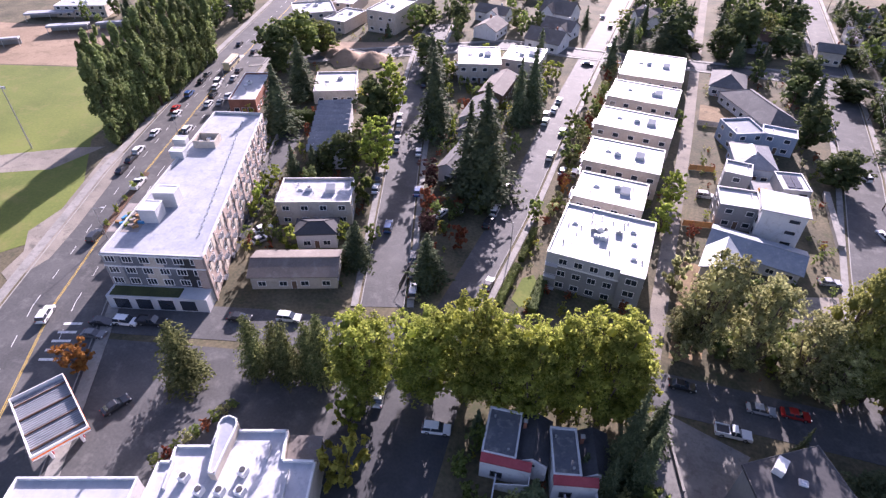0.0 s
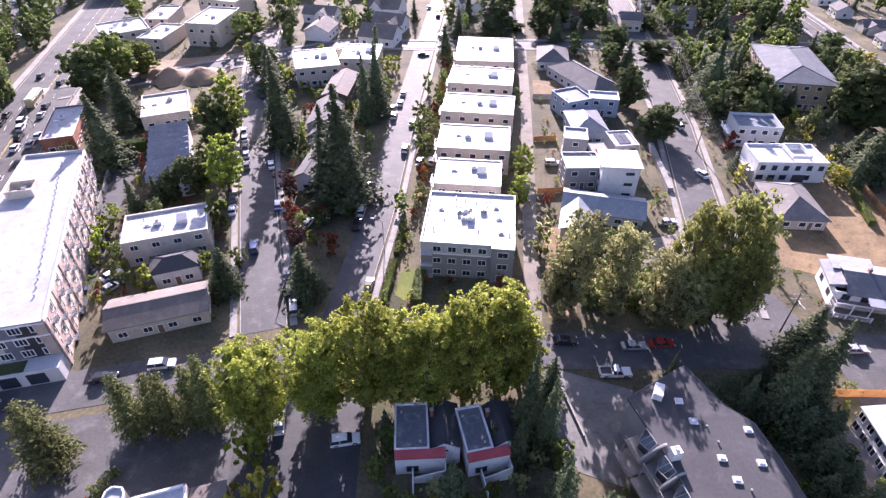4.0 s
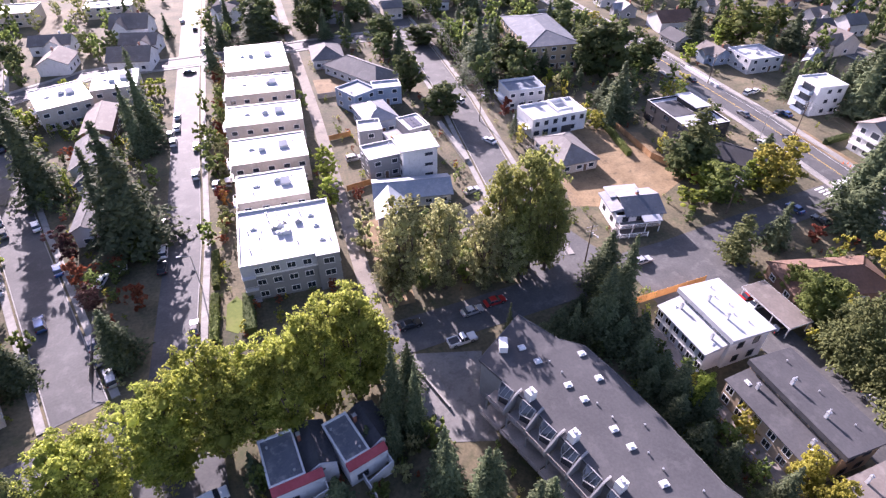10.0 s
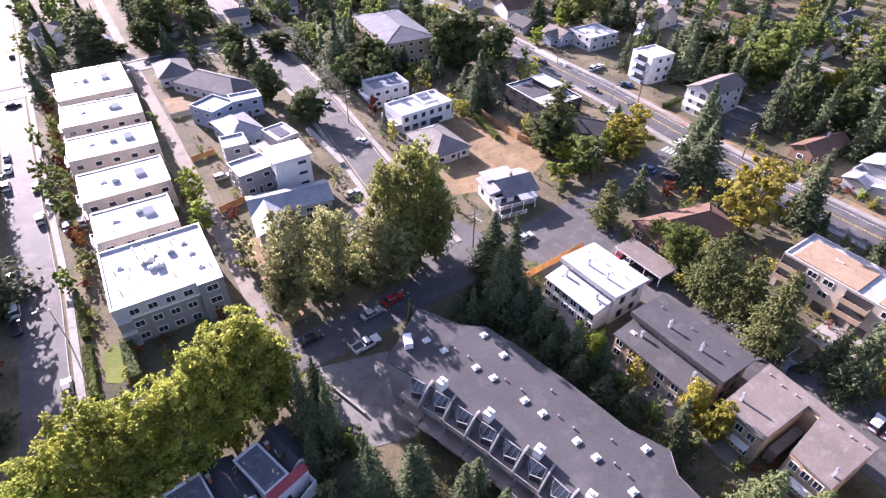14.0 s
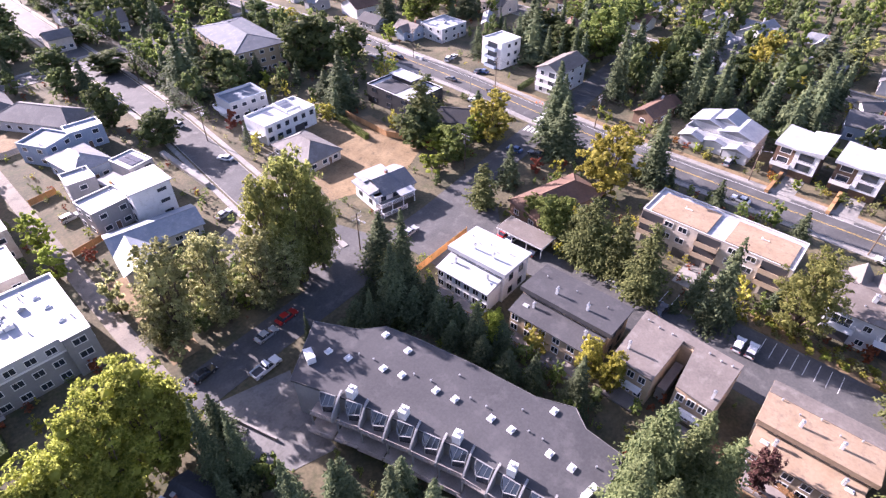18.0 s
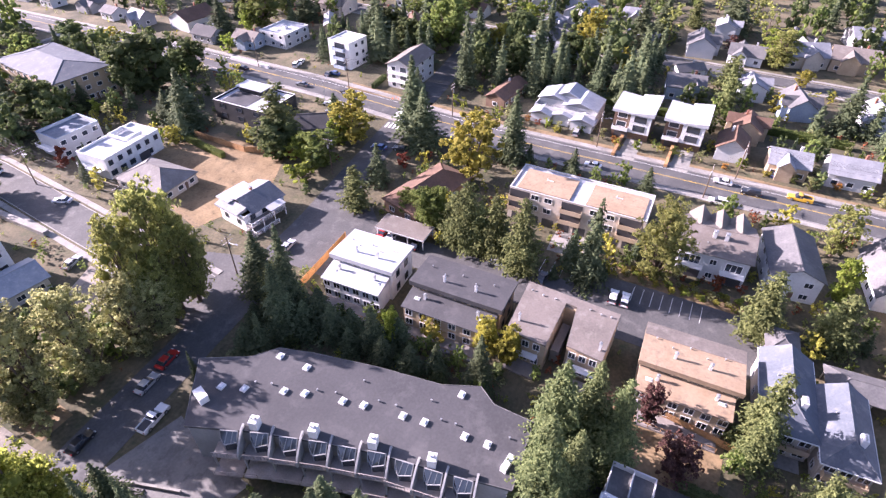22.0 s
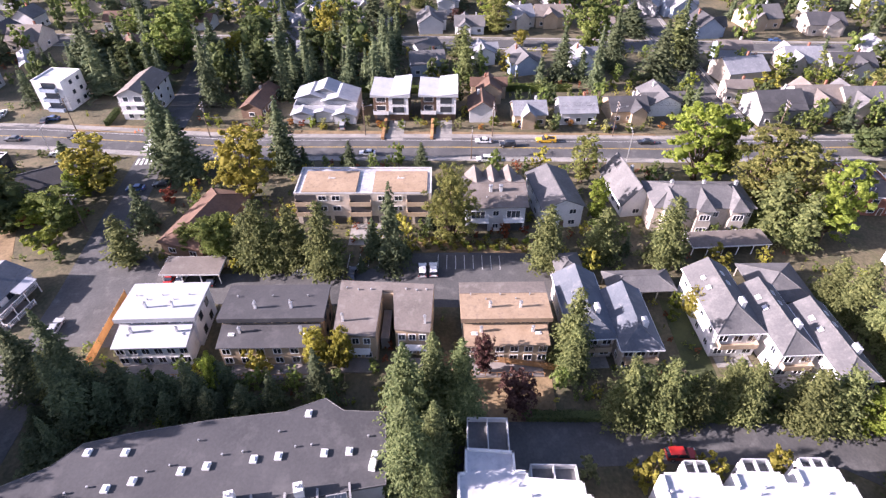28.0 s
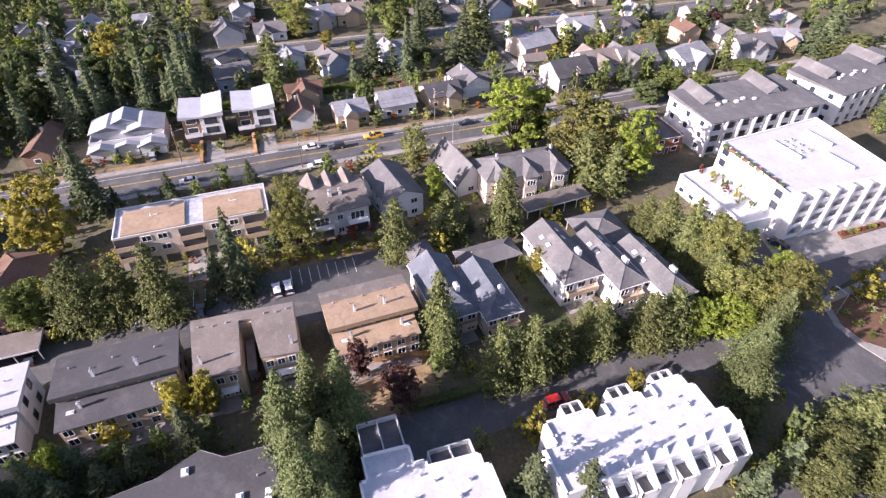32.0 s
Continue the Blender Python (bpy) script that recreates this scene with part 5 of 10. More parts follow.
    for u, v in ((-1.3, -0.9), (0.2, 0.6), (1.4, -0.7)):
        part("condenser", Shape().box(u - 0.5, u + 0.5, v - 0.5, v + 0.5, 0.02, 1.2), "metal_grey", pen)
    for i in range(20):
        part("planter", Shape().box(-0.6, 0.6, -0.3, 0.3, 0, 0.5), ("wood", "tarp_blue", "lawn", "wood_grey")[i % 4], root, m=pose(-95.5 + (i % 5) * 1.1, 62.0 + (i // 5) * 1.6, h - 0.6, 0, 0, 20 + 35 * (i % 3)))
    part("terrace_floor", Shape().box(-3.2, 3.2, -5, 5, 0, 0.05), "wood_grey", root, m=pose(-94.2, 64.5, h - 0.6, 0, 0, 20))
    for i in range(22):
        f = (i + 0.5) / 22
        vent(root, -77.0 - 24 * f, 64.0 + 46 * f, h - 0.6, 0.4, 0.13)
    return root


def zigzag_town(x, y, w, d, rot, h):
    root = thing("townhouse_row", "row of grey townhouses with blue-grey roofs and a zigzag edge", "townhouse", x, y, 0, rot)
    body(root, w, d, h, "wall_palegrey")
    n = 9
    for i in range(n):
        u = -w / 2 + w * (i + 0.5) / n
        s = Shape()
        a = w / n / 2
        s.add([(u - a, -d / 2 - 1.4, h - 0.4), (u + a, -d / 2 - 1.4, h - 0.4), (u + a, d / 2 + 0.4, h + 0.6), (u - a, d / 2 + 0.4, h + 0.6), (u, -d / 2 - 1.4, h + 0.9), (u, d / 2 + 0.4, h + 1.3)],
              [(0, 4, 5, 3), (4, 1, 2, 5), (0, 1, 4), (3, 5, 2), (1, 0, 3, 2)])
        part("roof_bay", s, "roof_zinc", root)
        window(root, "s", w, d, u, 3.6, 1.4, 1.4)
        window(root, "s", w, d, u, 0.9, 1.4, 1.4)
    return root


def grey_flats(x, y, w, d, rot, h):
    root = thing("apartment_building", "grey and cream three storey apartment house with a white roof", "apartment building", x, y, 0, rot)
    body(root, w, d, h * 0.68, "wall_grey", "lower_wall")
    up = part("upper_wall", Shape().ring(w, d, 0.25, h * 0.68, h), "wall_palegrey", root)
    flat_top(root, w, d, h, "roof_white", "plastic_white", 0.4)
    part("band", Shape().ring(w + 0.12, d + 0.12, 0.15, h * 0.66, h * 0.70), "frame_white", root)
    bay = part("corner_bay", Shape().box(w / 2 - 4.6, w / 2 - 0.05, -d / 2 - 0.9, -d / 2, 0, h - 0.05), "wall_grey", root)
    part("bay_roof", Shape().box(w / 2 - 4.7, w / 2, -d / 2 - 1.0, -d / 2, h - 0.05, h + 0.07), "plastic_white", bay)
    for k in range(3):
        z = 0.75 + k * h / 3
        for i in range(4):
            window(root, "s", w, d, -w / 2 + 3.4 + i * 3.1, z, 1.55, 1.25)
        window(root, "s", w, d + 1.8, w / 2 - 2.3, z, 2.0, 1.3)
        balcony(root, "s", w, d, -w / 2 + 1.3, k * h / 3 + 0.3, 2.5, 0.9, "wall_palegrey")
        for i in range(5):
            window(root, "e", w, d, -d / 2 + d * (i + 0.5) / 5, z, 1.5, 1.25)
            window(root, "w", w, d, -d / 2 + d * (i + 0.5) / 5, z, 1.5, 1.25)
    rng = random.Random(4)
    for i in range(9):
        plant_unit(root, rng.uniform(-2.8, 3.2), rng.uniform(-1.0, 3.6), h - 0.4, rng.uniform(0.7, 1.5), rng.uniform(0.7, 1.2), rng.uniform(0.7, 1.3), "metal_grey" if i % 2 else "plastic_white")
    for i in range(14):
        vent(root, rng.uniform(-0.44, 0.44) * w, rng.uniform(-0.42, 0.42) * d, h - 0.4, rng.uniform(0.3, 0.7), 0.13)
    for ux, uy in ((5.5, 4.5), (6.2, 0.5), (6.8, -4.5), (-6.5, 3.0)):
        skylight(root, ux, uy, h - 0.4, 1.2, 1.2)
    for i in range(4):
        part("roof_pipe", Shape().tube((-6.2 + i * 0.5, -1.5, h - 0.3), (-6.2 + i * 0.5, -4.6, h - 0.3), 0.07, 0.07, 6), "metal_grey", root)
    return root


def fuel_canopy(x, y, w, d, rot, h):
    root = thing("fuel_canopy", "fuel station canopy with an orange and white fascia", "canopy", x, y, 0, rot)
    part("fascia", Shape().ring(w, d, 0.15, h - 0.9, h + 0.25), "plastic_white", root)
    part("stripe", Shape().ring(w + 0.05, d + 0.05, 0.06, h - 0.55, h - 0.2), "cone_orange", root)
    part("deck", Shape().box(-w / 2 + 0.15, w / 2 - 0.15, -d / 2 + 0.15, d / 2 - 0.15, h - 0.7, h - 0.55), "roof_grey", root)
    for i in range(int(d / 0.45)):
        yy = -d / 2 + 0.3 + i * 0.45
        part("deck_rib", Shape().box(-w / 2 + 0.15, w / 2 - 0.15, yy, yy + 0.2, h - 0.55, h - 0.43), "roof_pale", root)
    for i in range(4):
        yy = -d / 2 + d * (i + 0.5) / 4
        part("beam", Shape().box(-w / 2 + 0.15, w / 2 - 0.15, yy - 0.08, yy + 0.08, h - 0.43, h - 0.15), "roof_brown", root)
    for sx in (-1, 1):
        for sy in (-1, 1):
            part("column", Shape().box(sx * w * 0.28 - 0.2, sx * w * 0.28 + 0.2, sy * d * 0.3 - 0.2, sy * d * 0.3 + 0.2, 0, h - 0.7), "plastic_white", root)
            part("pump", Shape().box(sx * w * 0.28 - 0.35, sx * w * 0.28 + 0.35, sy * d * 0.3 + 0.6, sy * d * 0.3 + 1.1, 0.05, 1.8), "red_band", root)
    return root


def twin(x, y, w, d, rot, h):
    """A white townhouse with a dished grey roof, a red sloping strip over its front and a gabled side wing."""
    root = thing("townhouse", "white townhouse with a grey flat roof and red front strip", "townhouse", x, y, 0, rot)
    body(root, w, d, h, "wall_white")
    flat_top(root, w, d, h, "roof_worn_dark", "wall_white", 0.3)
    e = w / 2 + 2.4
    part("lean_to_roof", Shape().prism([(-w / 2, -d / 2 - 1.15), (e, -d / 2 - 1.15), (e, -d / 2 - 0.02), (-w / 2, -d / 2 - 0.02)], h - 1.0, [h - 0.75, h - 0.75, h - 0.1, h - 0.1]), "red_band", root)
    part("front_wall", Shape().box(-w / 2, e, -d / 2 - 1.0, -d / 2 - 0.02, 0, h - 1.02), "wall_white", root)
    g = w / 2 + 0.02
    wing = part("side_wing", Shape().add([(g, -d / 2 + 0.3, 0), (g + 4.6, -d / 2 + 0.3, 0), (g + 4.6, -d / 2 + 0.3, h - 1.2), (g + 2.3, -d / 2 + 0.3, h + 0.1), (g, -d / 2 + 0.3, h - 1.2), (g, d / 2, 0), (g + 4.6, d / 2, 0), (g + 4.6, d / 2, h - 1.2), (g + 2.3, d / 2, h + 0.1), (g, d / 2, h - 1.2)],
                                         [(0, 1, 2, 3, 4), (9, 8, 7, 6, 5), (1, 6, 7, 2), (5, 0, 4, 9), (2, 7, 8, 3), (3, 8, 9, 4)]), "wall_white", root)
    # Both wing slopes are black: the shade on them is put into the colour.
    for sg in (-1, 1):
        v = [(g + 2.3, -d / 2 + 0.5, h + 0.14), (g + 2.3, d / 2 + 0.3, h + 0.14), (g + 2.3 + sg * 2.5, d / 2 + 0.3, h - 1.25), (g + 2.3 + sg * 2.5, -d / 2 + 0.5, h - 1.25)]
        v += [(a, b, c + 0.12) for a, b, c in v]
        part("wing_roof", Shape().add(v, [(0, 1, 2, 3), (7, 6, 5, 4), (0, 4, 5, 1), (1, 5, 6, 2), (2, 6, 7, 3), (3, 7, 4, 0)]), "roof_black", wing)
    part("slot_window", Shape().box(g + 1.8, g + 2.8, -d / 2 + 0.25, -d / 2 + 0.32, h - 1.6, h - 1.2), "glass", wing)
    chimney(root, g + 0.6, d * 0.25, h - 0.3, 1.2, 0.5, "wall_brick")
    window(root, "s", w, d + 2.0, 0, 0.9, 1.6, 1.2, "frame_dark")
    part("stair_wall", Shape().prism([(0, -d / 2 - 2.6), (e, -d / 2 - 2.6), (e, -d / 2 - 2.45), (0, -d / 2 - 2.45)], 0, [1.6, 3.2, 3.2, 1.6]), "wall_white", root)
    part("stair_wall", Shape().box(e - 0.15, e, -d / 2 - 2.45, -d / 2 - 1.02, 0, 3.0), "wall_white", root)
    part("garden_wall", Shape().box(-0.1, 0.1, -d / 2 - 5.0, -d / 2 - 1.02, 0, 1.7), "wall_white", root)
    vent(root, -w * 0.3, d * 0.3, h - 0.3, 0.4, 0.14)
    vent(root, w * 0.25, -d * 0.35, h - 0.3, 0.4, 0.14)
    return root


def modern_white(x, y, w, d, rot, h):
    root = thing("house", "tall white modern house with a thin flat roof", "house", x, y, 0, rot)
    body(root, w, d, h, "wall_white")
    part("roof", Shape().box(-w / 2 - 0.5, w / 2 + 0.5, -d / 2 - 0.5, d / 2 + 0.5, h, h + 0.25), "roof_white", root)
    for k in range(3):
        window(root, "s", w, d, w * 0.25, 1.0 + k * h / 3, 1.9, 0.6, "frame_dark")
        window(root, "w", w, d, -d * 0.2, 1.0 + k * h / 3, 1.0, 1.4, "frame_dark")
    return root


def solar_house(x, y, w, d, rot, h):
    root = thing("house", "modern house with solar panels on a white roof", "house", x, y, 0, rot)
    body(root, w, d, h, "wall_grey")
    flat_top(root, w, d, h, "roof_white", "plastic_white", 0.3)
    windows(root, "s", w, d, 2, h, 2, 1.6, 1.2, "frame_dark")
    for i in range(2):
        for j in range(3):
            part("solar_panel", Shape().box(-0.8, 0.8, -0.95, 0.95, 0.12, 0.17), "solar", root, m=pose(-0.9 + 1.75 * i, -2.0 + 2.0 * j, h - 0.25))
    for i in range(5):
        part("deck_chair", Shape().box(-0.3, 0.3, -0.3, 0.3, 0.1, 0.5), "wood_orange", root, m=pose(-w / 2 - 1.2 - i * 0.8, -d * 0.2 + (i % 2) * 1.2, 3.3))
    part("terrace", Shape().box(-w / 2 - 5.5, -w / 2 - 0.02, -d / 2, d / 2, 0, 3.3), "wall_grey", root)
    return root


def ranch_long(x, y, w, d, rot, h):
    root = thing("house", "long low house with a blue-grey metal gable roof", "house", x, y, 0, rot)
    body(root, w, d, h, "wall_palegrey")
    gable_roof(root, w, d, h, 1.7, "roof_metal", 0.6, "x", "wall_palegrey")
    windows(root, "s", w, d, 1, h, 5, 1.5, 1.1)
    wing = part("wing_wall", Shape().ring(6.5, 9.0, 0.25, 0, h), "wall_palegrey", root, m=pose(-w / 2 + 3.3, -d / 2 - 3.5, 0))
    k = part("wing_roof", Shape().add([(-3.8, -5.0, h), (0, -5.0, h + 1.6), (3.8, -5.0, h), (-3.8, 7.5, h), (0, 7.5, h + 1.6), (3.8, 7.5, h)], [(0, 1, 4, 3), (1, 2, 5, 4), (0, 2, 1), (3, 4, 5), (0, 3, 5, 2)]), "roof_metal", wing)
    return root


def deck_house(x, y, w, d, rot, h):
    root = thing("house", "grey house with a blue roof terrace and railing", "house", x, y, 0, -2)
    w, d = 12.5, 9.0
    body(root, w, d, h, "wall_palegrey")
    flat_top(root, w, d, h, "roof_blue", "wall_blue", 0.7)
    windows(root, "s", w, d, 2, h, 4, 1.5, 1.2)
    balcony(root, "w", w, d, 0, h * 0.5, 6.0, 2.0, "frame_white")
    return root


def white_house(x, y, w, d, rot, h):
    root = thing("house", "white two storey house with a stepped flat roof", "house", x, y, 0, 3)
    w, d = 18.0, 10.0
    body(root, w, d, h, "wall_white")
    flat_top(root, w, d, h, "roof_white", "wall_white", 0.5)
    for i in range(6):
        window(root, "s", w, d, -w / 2 + w * (i + 0.5) / 6, h * 0.62, 1.1, 1.2, "frame_dark", 0)
    for i in (0, 1, 2, 4):
        window(root, "s", w, d, -w / 2 + w * (i + 0.5) / 6, 0.9, 1.6, 1.2, "frame_dark", 1)
    part("garage_door", Shape().box(w * 0.05, w * 0.05 + 3.4, -d / 2 - 0.06, -d / 2 + 0.02, 0, 2.3), "frame_dark", root)
    balcony(root, "w", w, d, 0, h * 0.48, 8.0, 1.8, "frame_white")
    part("tower_parapet", Shape().ring(5.0, 7.0, 0.3, h - 0.1, h + 0.8), "wall_white", root, m=pose(w * 0.16, 0.5, 0))
    return root


def porch_house(x, y, w, d, rot, h):
    """A small cottage: a slate gable over the front half, a flatter pale roof behind it, and a two level deck with white rails."""
    root = thing("house", "small white cottage with a slate gable roof and white porch", "house", x, y, 0, rot)
    h -= 0.4
    body(root, w, d, h, "wall_white")
    a, b, rise = w / 2 + 0.5, d / 2 + 0.5, 1.9
    for nm, mat, y0, z0, y1, z1, x0 in (("front_slope", "roof_slate", -b, h - 0.1, 0.3, h + rise, -a + 2.6), ("rear_slope", "roof_zinc", 0.3, h + rise, b, h + 0.5, -a + 2.6)):
        v = [(x0, y0, z0), (a, y0, z0), (a, y1, z1), (x0, y1, z1)]
        v += [(p, q, r - 0.16) for p, q, r in v]
        part(nm, Shape().add(v, [(0, 1, 2, 3), (7, 6, 5, 4), (0, 4, 5, 1), (1, 5, 6, 2), (2, 6, 7, 3), (3, 7, 4, 0)]), mat, root)
    part("gable_wall", Shape().add([(w / 2 - 0.2, -d / 2, h), (w / 2 - 0.2, d / 2, h), (w / 2 - 0.2, 0.3, h + rise - 0.2), (w / 2, -d / 2, h), (w / 2, d / 2, h), (w / 2, 0.3, h + rise - 0.2)], [(0, 2, 1), (3, 4, 5), (0, 1, 4, 3), (1, 2, 5, 4), (2, 0, 3, 5)]), "wall_white", root)
    part("side_roof", Shape().prism([(-a - 0.3, -b + 2.0), (-a + 2.7, -b + 2.0), (-a + 2.7, b), (-a - 0.3, b)], h - 0.1, [h + 0.35, h + 0.9, h + 0.9, h + 0.35]), "roof_zinc", root)
    part("rear_roof", Shape().box(-a + 1.2, a - 3.2, b - 3.4, b + 1.2, h + 0.9, h + 1.15), "roof_pale", root)
    for lvl, y0, x0, x1 in ((0.35, -d / 2 - 3.4, -w * 0.5, w * 0.1), (2.2, -d / 2 - 2.4, -w * 0.5, w * 0.36)):
        deck = part("porch_deck", Shape().box(x0, x1, y0, -d / 2 - 0.02, lvl - 0.2, lvl), "wood_grey", root)
        s = Shape().box(x0, x1, y0, y0 + 0.08, lvl + 0.9, lvl + 1.0).box(x0, x0 + 0.08, y0, -d / 2, lvl + 0.9, lvl + 1.0)
        for i in range(int((x1 - x0) / 0.3) + 1):
            s.box(x0 + i * 0.3, x0 + i * 0.3 + 0.05, y0 + 0.01, y0 + 0.06, lvl, lvl + 0.9)
        tagged(part("railing", s, "frame_white", deck), kind="stuff")
        for f in (0.0, 0.33, 0.66, 1.0):
            part("post", Shape().box(x0 + (x1 - x0 - 0.16) * f, x0 + (x1 - x0 - 0.16) * f + 0.16, y0, y0 + 0.16, 0 if lvl < 1 else lvl - 1.8, lvl + 1.05), "frame_white", deck)
    part("porch_roof", Shape().prism([(0.0, -d / 2 - 2.6), (w * 0.38, -d / 2 - 2.6), (w * 0.38, -b), (0.0, -b)], h - 0.55, [h - 0.4, h - 0.4, h - 0.1, h - 0.1]), "roof_pale", root)
    for i in range(5):
        part("stair_tread", Shape().box(-w * 0.5 - 1.3, -w * 0.5 - 0.05, -d / 2 - 3.2 + i * 0.4, -d / 2 - 2.8 + i * 0.4, 0, 0.2 + 0.36 * i), "wood_grey", root)
    for u in (-w * 0.3, 0.0, w * 0.3):
        window(root, "s", w, d, u, 2.4, 1.3, 1.2, "frame_dark")
    for u in (-d * 0.25, d * 0.25):
        window(root, "w", w, d, u, 1.4, 1.2, 1.2, "frame_dark")
        window(root, "e", w, d, u, 1.4, 1.2, 1.2, "frame_dark")
    chimney(root, w * 0.1, 1.0, h + 1.3, 1.2, 0.6, "wall_brick")
    return root


def black_modern(x, y, w, d, rot, h):
    root = thing("house", "black modern house with white flat roofs", "house", x, y, 0, 0)
    body(root, w, d, h, "wall_dark")
    flat_top(root, w, d, h, "roof_white", "plastic_white", 0.5)
    part("roof_court", Shape().box(-w * 0.42, w * 0.1, -d * 0.1, d * 0.4, h - 0.45, h - 0.40), "roof_black", root)
    part("penthouse", Shape().box(w * 0.12, w * 0.42, -d * 0.05, d * 0.38, h - 0.5, h + 1.2), "wall_dark", root)
    part("penthouse_roof", Shape().box(w * 0.08, w * 0.46, -d * 0.1, d * 0.42, h + 1.2, h + 1.4), "roof_white", root)
    windows(root, "s", w, d, 2, h, 3, 2.0, 1.3, "frame_dark")
    windows(root, "w", w, d, 2, h, 3, 2.0, 1.3, "frame_dark")
    return root


def tower_white(x, y, w, d, rot, h):
    root = thing("house", "white and blue three storey modern house with balconies", "house", x, y, 0, rot)
    body(root, w, d, h, "wall_white")
    flat_top(root, w, d, h, "roof_white", "plastic_white", 0.3)
    for k in range(3):
        window(root, "w", w, d, -d * 0.05, k * h / 3 + 0.7, 4.4, 1.8, "frame_dark", 2)
        balcony(root, "w", w, d, -d * 0.05, k * h / 3 + 0.2, 5.2, 1.4, "wall_blue", True)
        window(root, "s", w, d, -w * 0.1, k * h / 3 + 1.0, 1.0, 1.0, "frame_dark", 0)
        window(root, "s", w, d, w * 0.25, k * h / 3 + 1.0, 1.0, 1.0, "frame_dark", 0)
    return root


def balcony_house(x, y, w, d, rot, h):
    root = thing("house", "grey three storey house with balconies and gable roof", "house", x, y, 0, 0)
    w, d = 16.0, 9.0
    body(root, w, d, h, "wall_palegrey")
    gable_roof(root, w, d, h, 2.0, "roof_taupe", 0.6, "x", "wall_palegrey")
    for k in range(3):
        window(root, "w", w, d, -1.5, k * h / 3 + 0.5, 2.4, 1.7, "frame_white")
        window(root, "w", w, d, 2.2, k * h / 3 + 0.6, 1.5, 1.4, "frame_white")
        if k:
            balcony(root, "w", w, d, 0, k * h / 3 + 0.1, 7.5, 1.6, "frame_white")
        windows(root, "s", w, d, 3, h, 3, 1.3, 1.1)
    return root


def modern_pair(x, y, w, d, rot, h):
    root = thing("house", "modern house with dark timber walls and a white butterfly roof", "house", x, y, 0, 0)
    w, d = 11.0, 10.5
    body(root, w, d, h, "wall_brown")
    part("white_bay", Shape().box(-w / 2 - 1.2, -w / 2 - 0.02, -d / 2, d * 0.05, 2.6, h - 0.3), "wall_white", root)
    part("roof", Shape().prism([(-w / 2 - 1.6, -0.2), (w / 2 + 0.5, -0.2), (w / 2 + 0.5, d / 2 + 0.6), (-w / 2 - 1.6, d / 2 + 0.6)], h - 0.05, [h + 0.3, h + 0.3, h + 0.8, h + 0.8]), "roof_white", root)
    part("roof", Shape().prism([(-w / 2 - 1.6, -d / 2 - 0.6), (w / 2 + 1.6, -d / 2 - 0.6), (w / 2 + 1.6, -0.25), (-w / 2 - 1.6, -0.25)], h - 0.05, [h + 1.2, h + 1.2, h + 0.5, h + 0.5]), "roof_white", root)
    for k in (1, 2):
        window(root, "w", w + 2.4, d, -d * 0.22, k * h / 3 + 0.6, 3.2, 1.6, "frame_dark", 2)
        window(root, "w", w, d, d * 0.28, k * h / 3 + 0.6, 2.6, 1.5, "frame_white", 1)
    balcony(root, "w", w, d, d * 0.28, h / 3, 4.6, 1.5, "wall_white", True)
    part("garage_door", Shape().box(-w / 2 - 0.05, -w / 2 + 0.02, d * 0.05, d * 0.42, 0, 2.3), "frame_dark", root)
    part("drive", Shape().box(-w / 2 - 12.5, -w / 2 - 0.1, -d * 0.4, d * 0.05, 0.0, 0.07), "concrete", root)
    part("garden_wall", Shape().box(-w / 2 - 12.0, -w / 2 - 0.3, d * 0.12, d * 0.2, 0, 0.9), "wood", root)
    return root


def multi_gable(x, y, w, d, rot, h):
    root = thing("house", "grey house with several pale metal gable roofs", "house", x, y, 0, 0)
    w, d = 12.0, 19.0
    body(root, w, d, 4.6, "wall_palegrey")
    for ux, uy, a, b, z, rise, ax in ((2.0, 4.8, 8.0, 9.0, 5.2, 1.5, "x"), (1.0, -4.0, 9.0, 10.0, 4.9, 1.6, "x"), (3.5, 0.8, 7.0, 7.0, 6.2, 1.5, "x"), (-6.6, 6.5, 4.0, 6.0, 2.9, 1.2, "x"), (-6.6, -6.2, 4.0, 6.5, 2.9, 1.2, "x"), (-6.0, 0.2, 3.0, 5.0, 3.2, 0.7, "x")):
        sub = part("gable_block", Shape().ring(a, b, 0.25, 0, z), "wall_palegrey", root, m=pose(ux, uy, 0))
        for sg in (-1, 1):
            v = [(-a / 2 - 0.6, 0, z + rise), (a / 2 + 0.6, 0, z + rise), (a / 2 + 0.6, sg * (b / 2 + 0.6), z - 0.1), (-a / 2 - 0.6, sg * (b / 2 + 0.6), z - 0.1)]
            v += [(p, q, r + 0.16) for p, q, r in v]
            f = [(0, 1, 2, 3), (7, 6, 5, 4), (0, 4, 5, 1), (1, 5, 6, 2), (2, 6, 7, 3), (3, 7, 4, 0)]
            part("roof_slope", Shape().add(v, f if sg < 0 else [q[::-1] for q in f]), "roof_pale", sub)
        part("gable", Shape().add([(-a / 2, -b / 2, z), (-a / 2, b / 2, z), (-a / 2, 0, z + rise), (-a / 2 + 0.2, -b / 2, z), (-a / 2 + 0.2, b / 2, z), (-a / 2 + 0.2, 0, z + rise)], [(0, 2, 1), (3, 4, 5), (0, 1, 4, 3), (1, 2, 5, 4), (2, 0, 3, 5)]), "wall_grey", sub)
    for u in (-6.0, 0.0, 6.0):
        window(root, "w", w, d, u, 1.0, 1.8, 1.3, "frame_white")
    return root


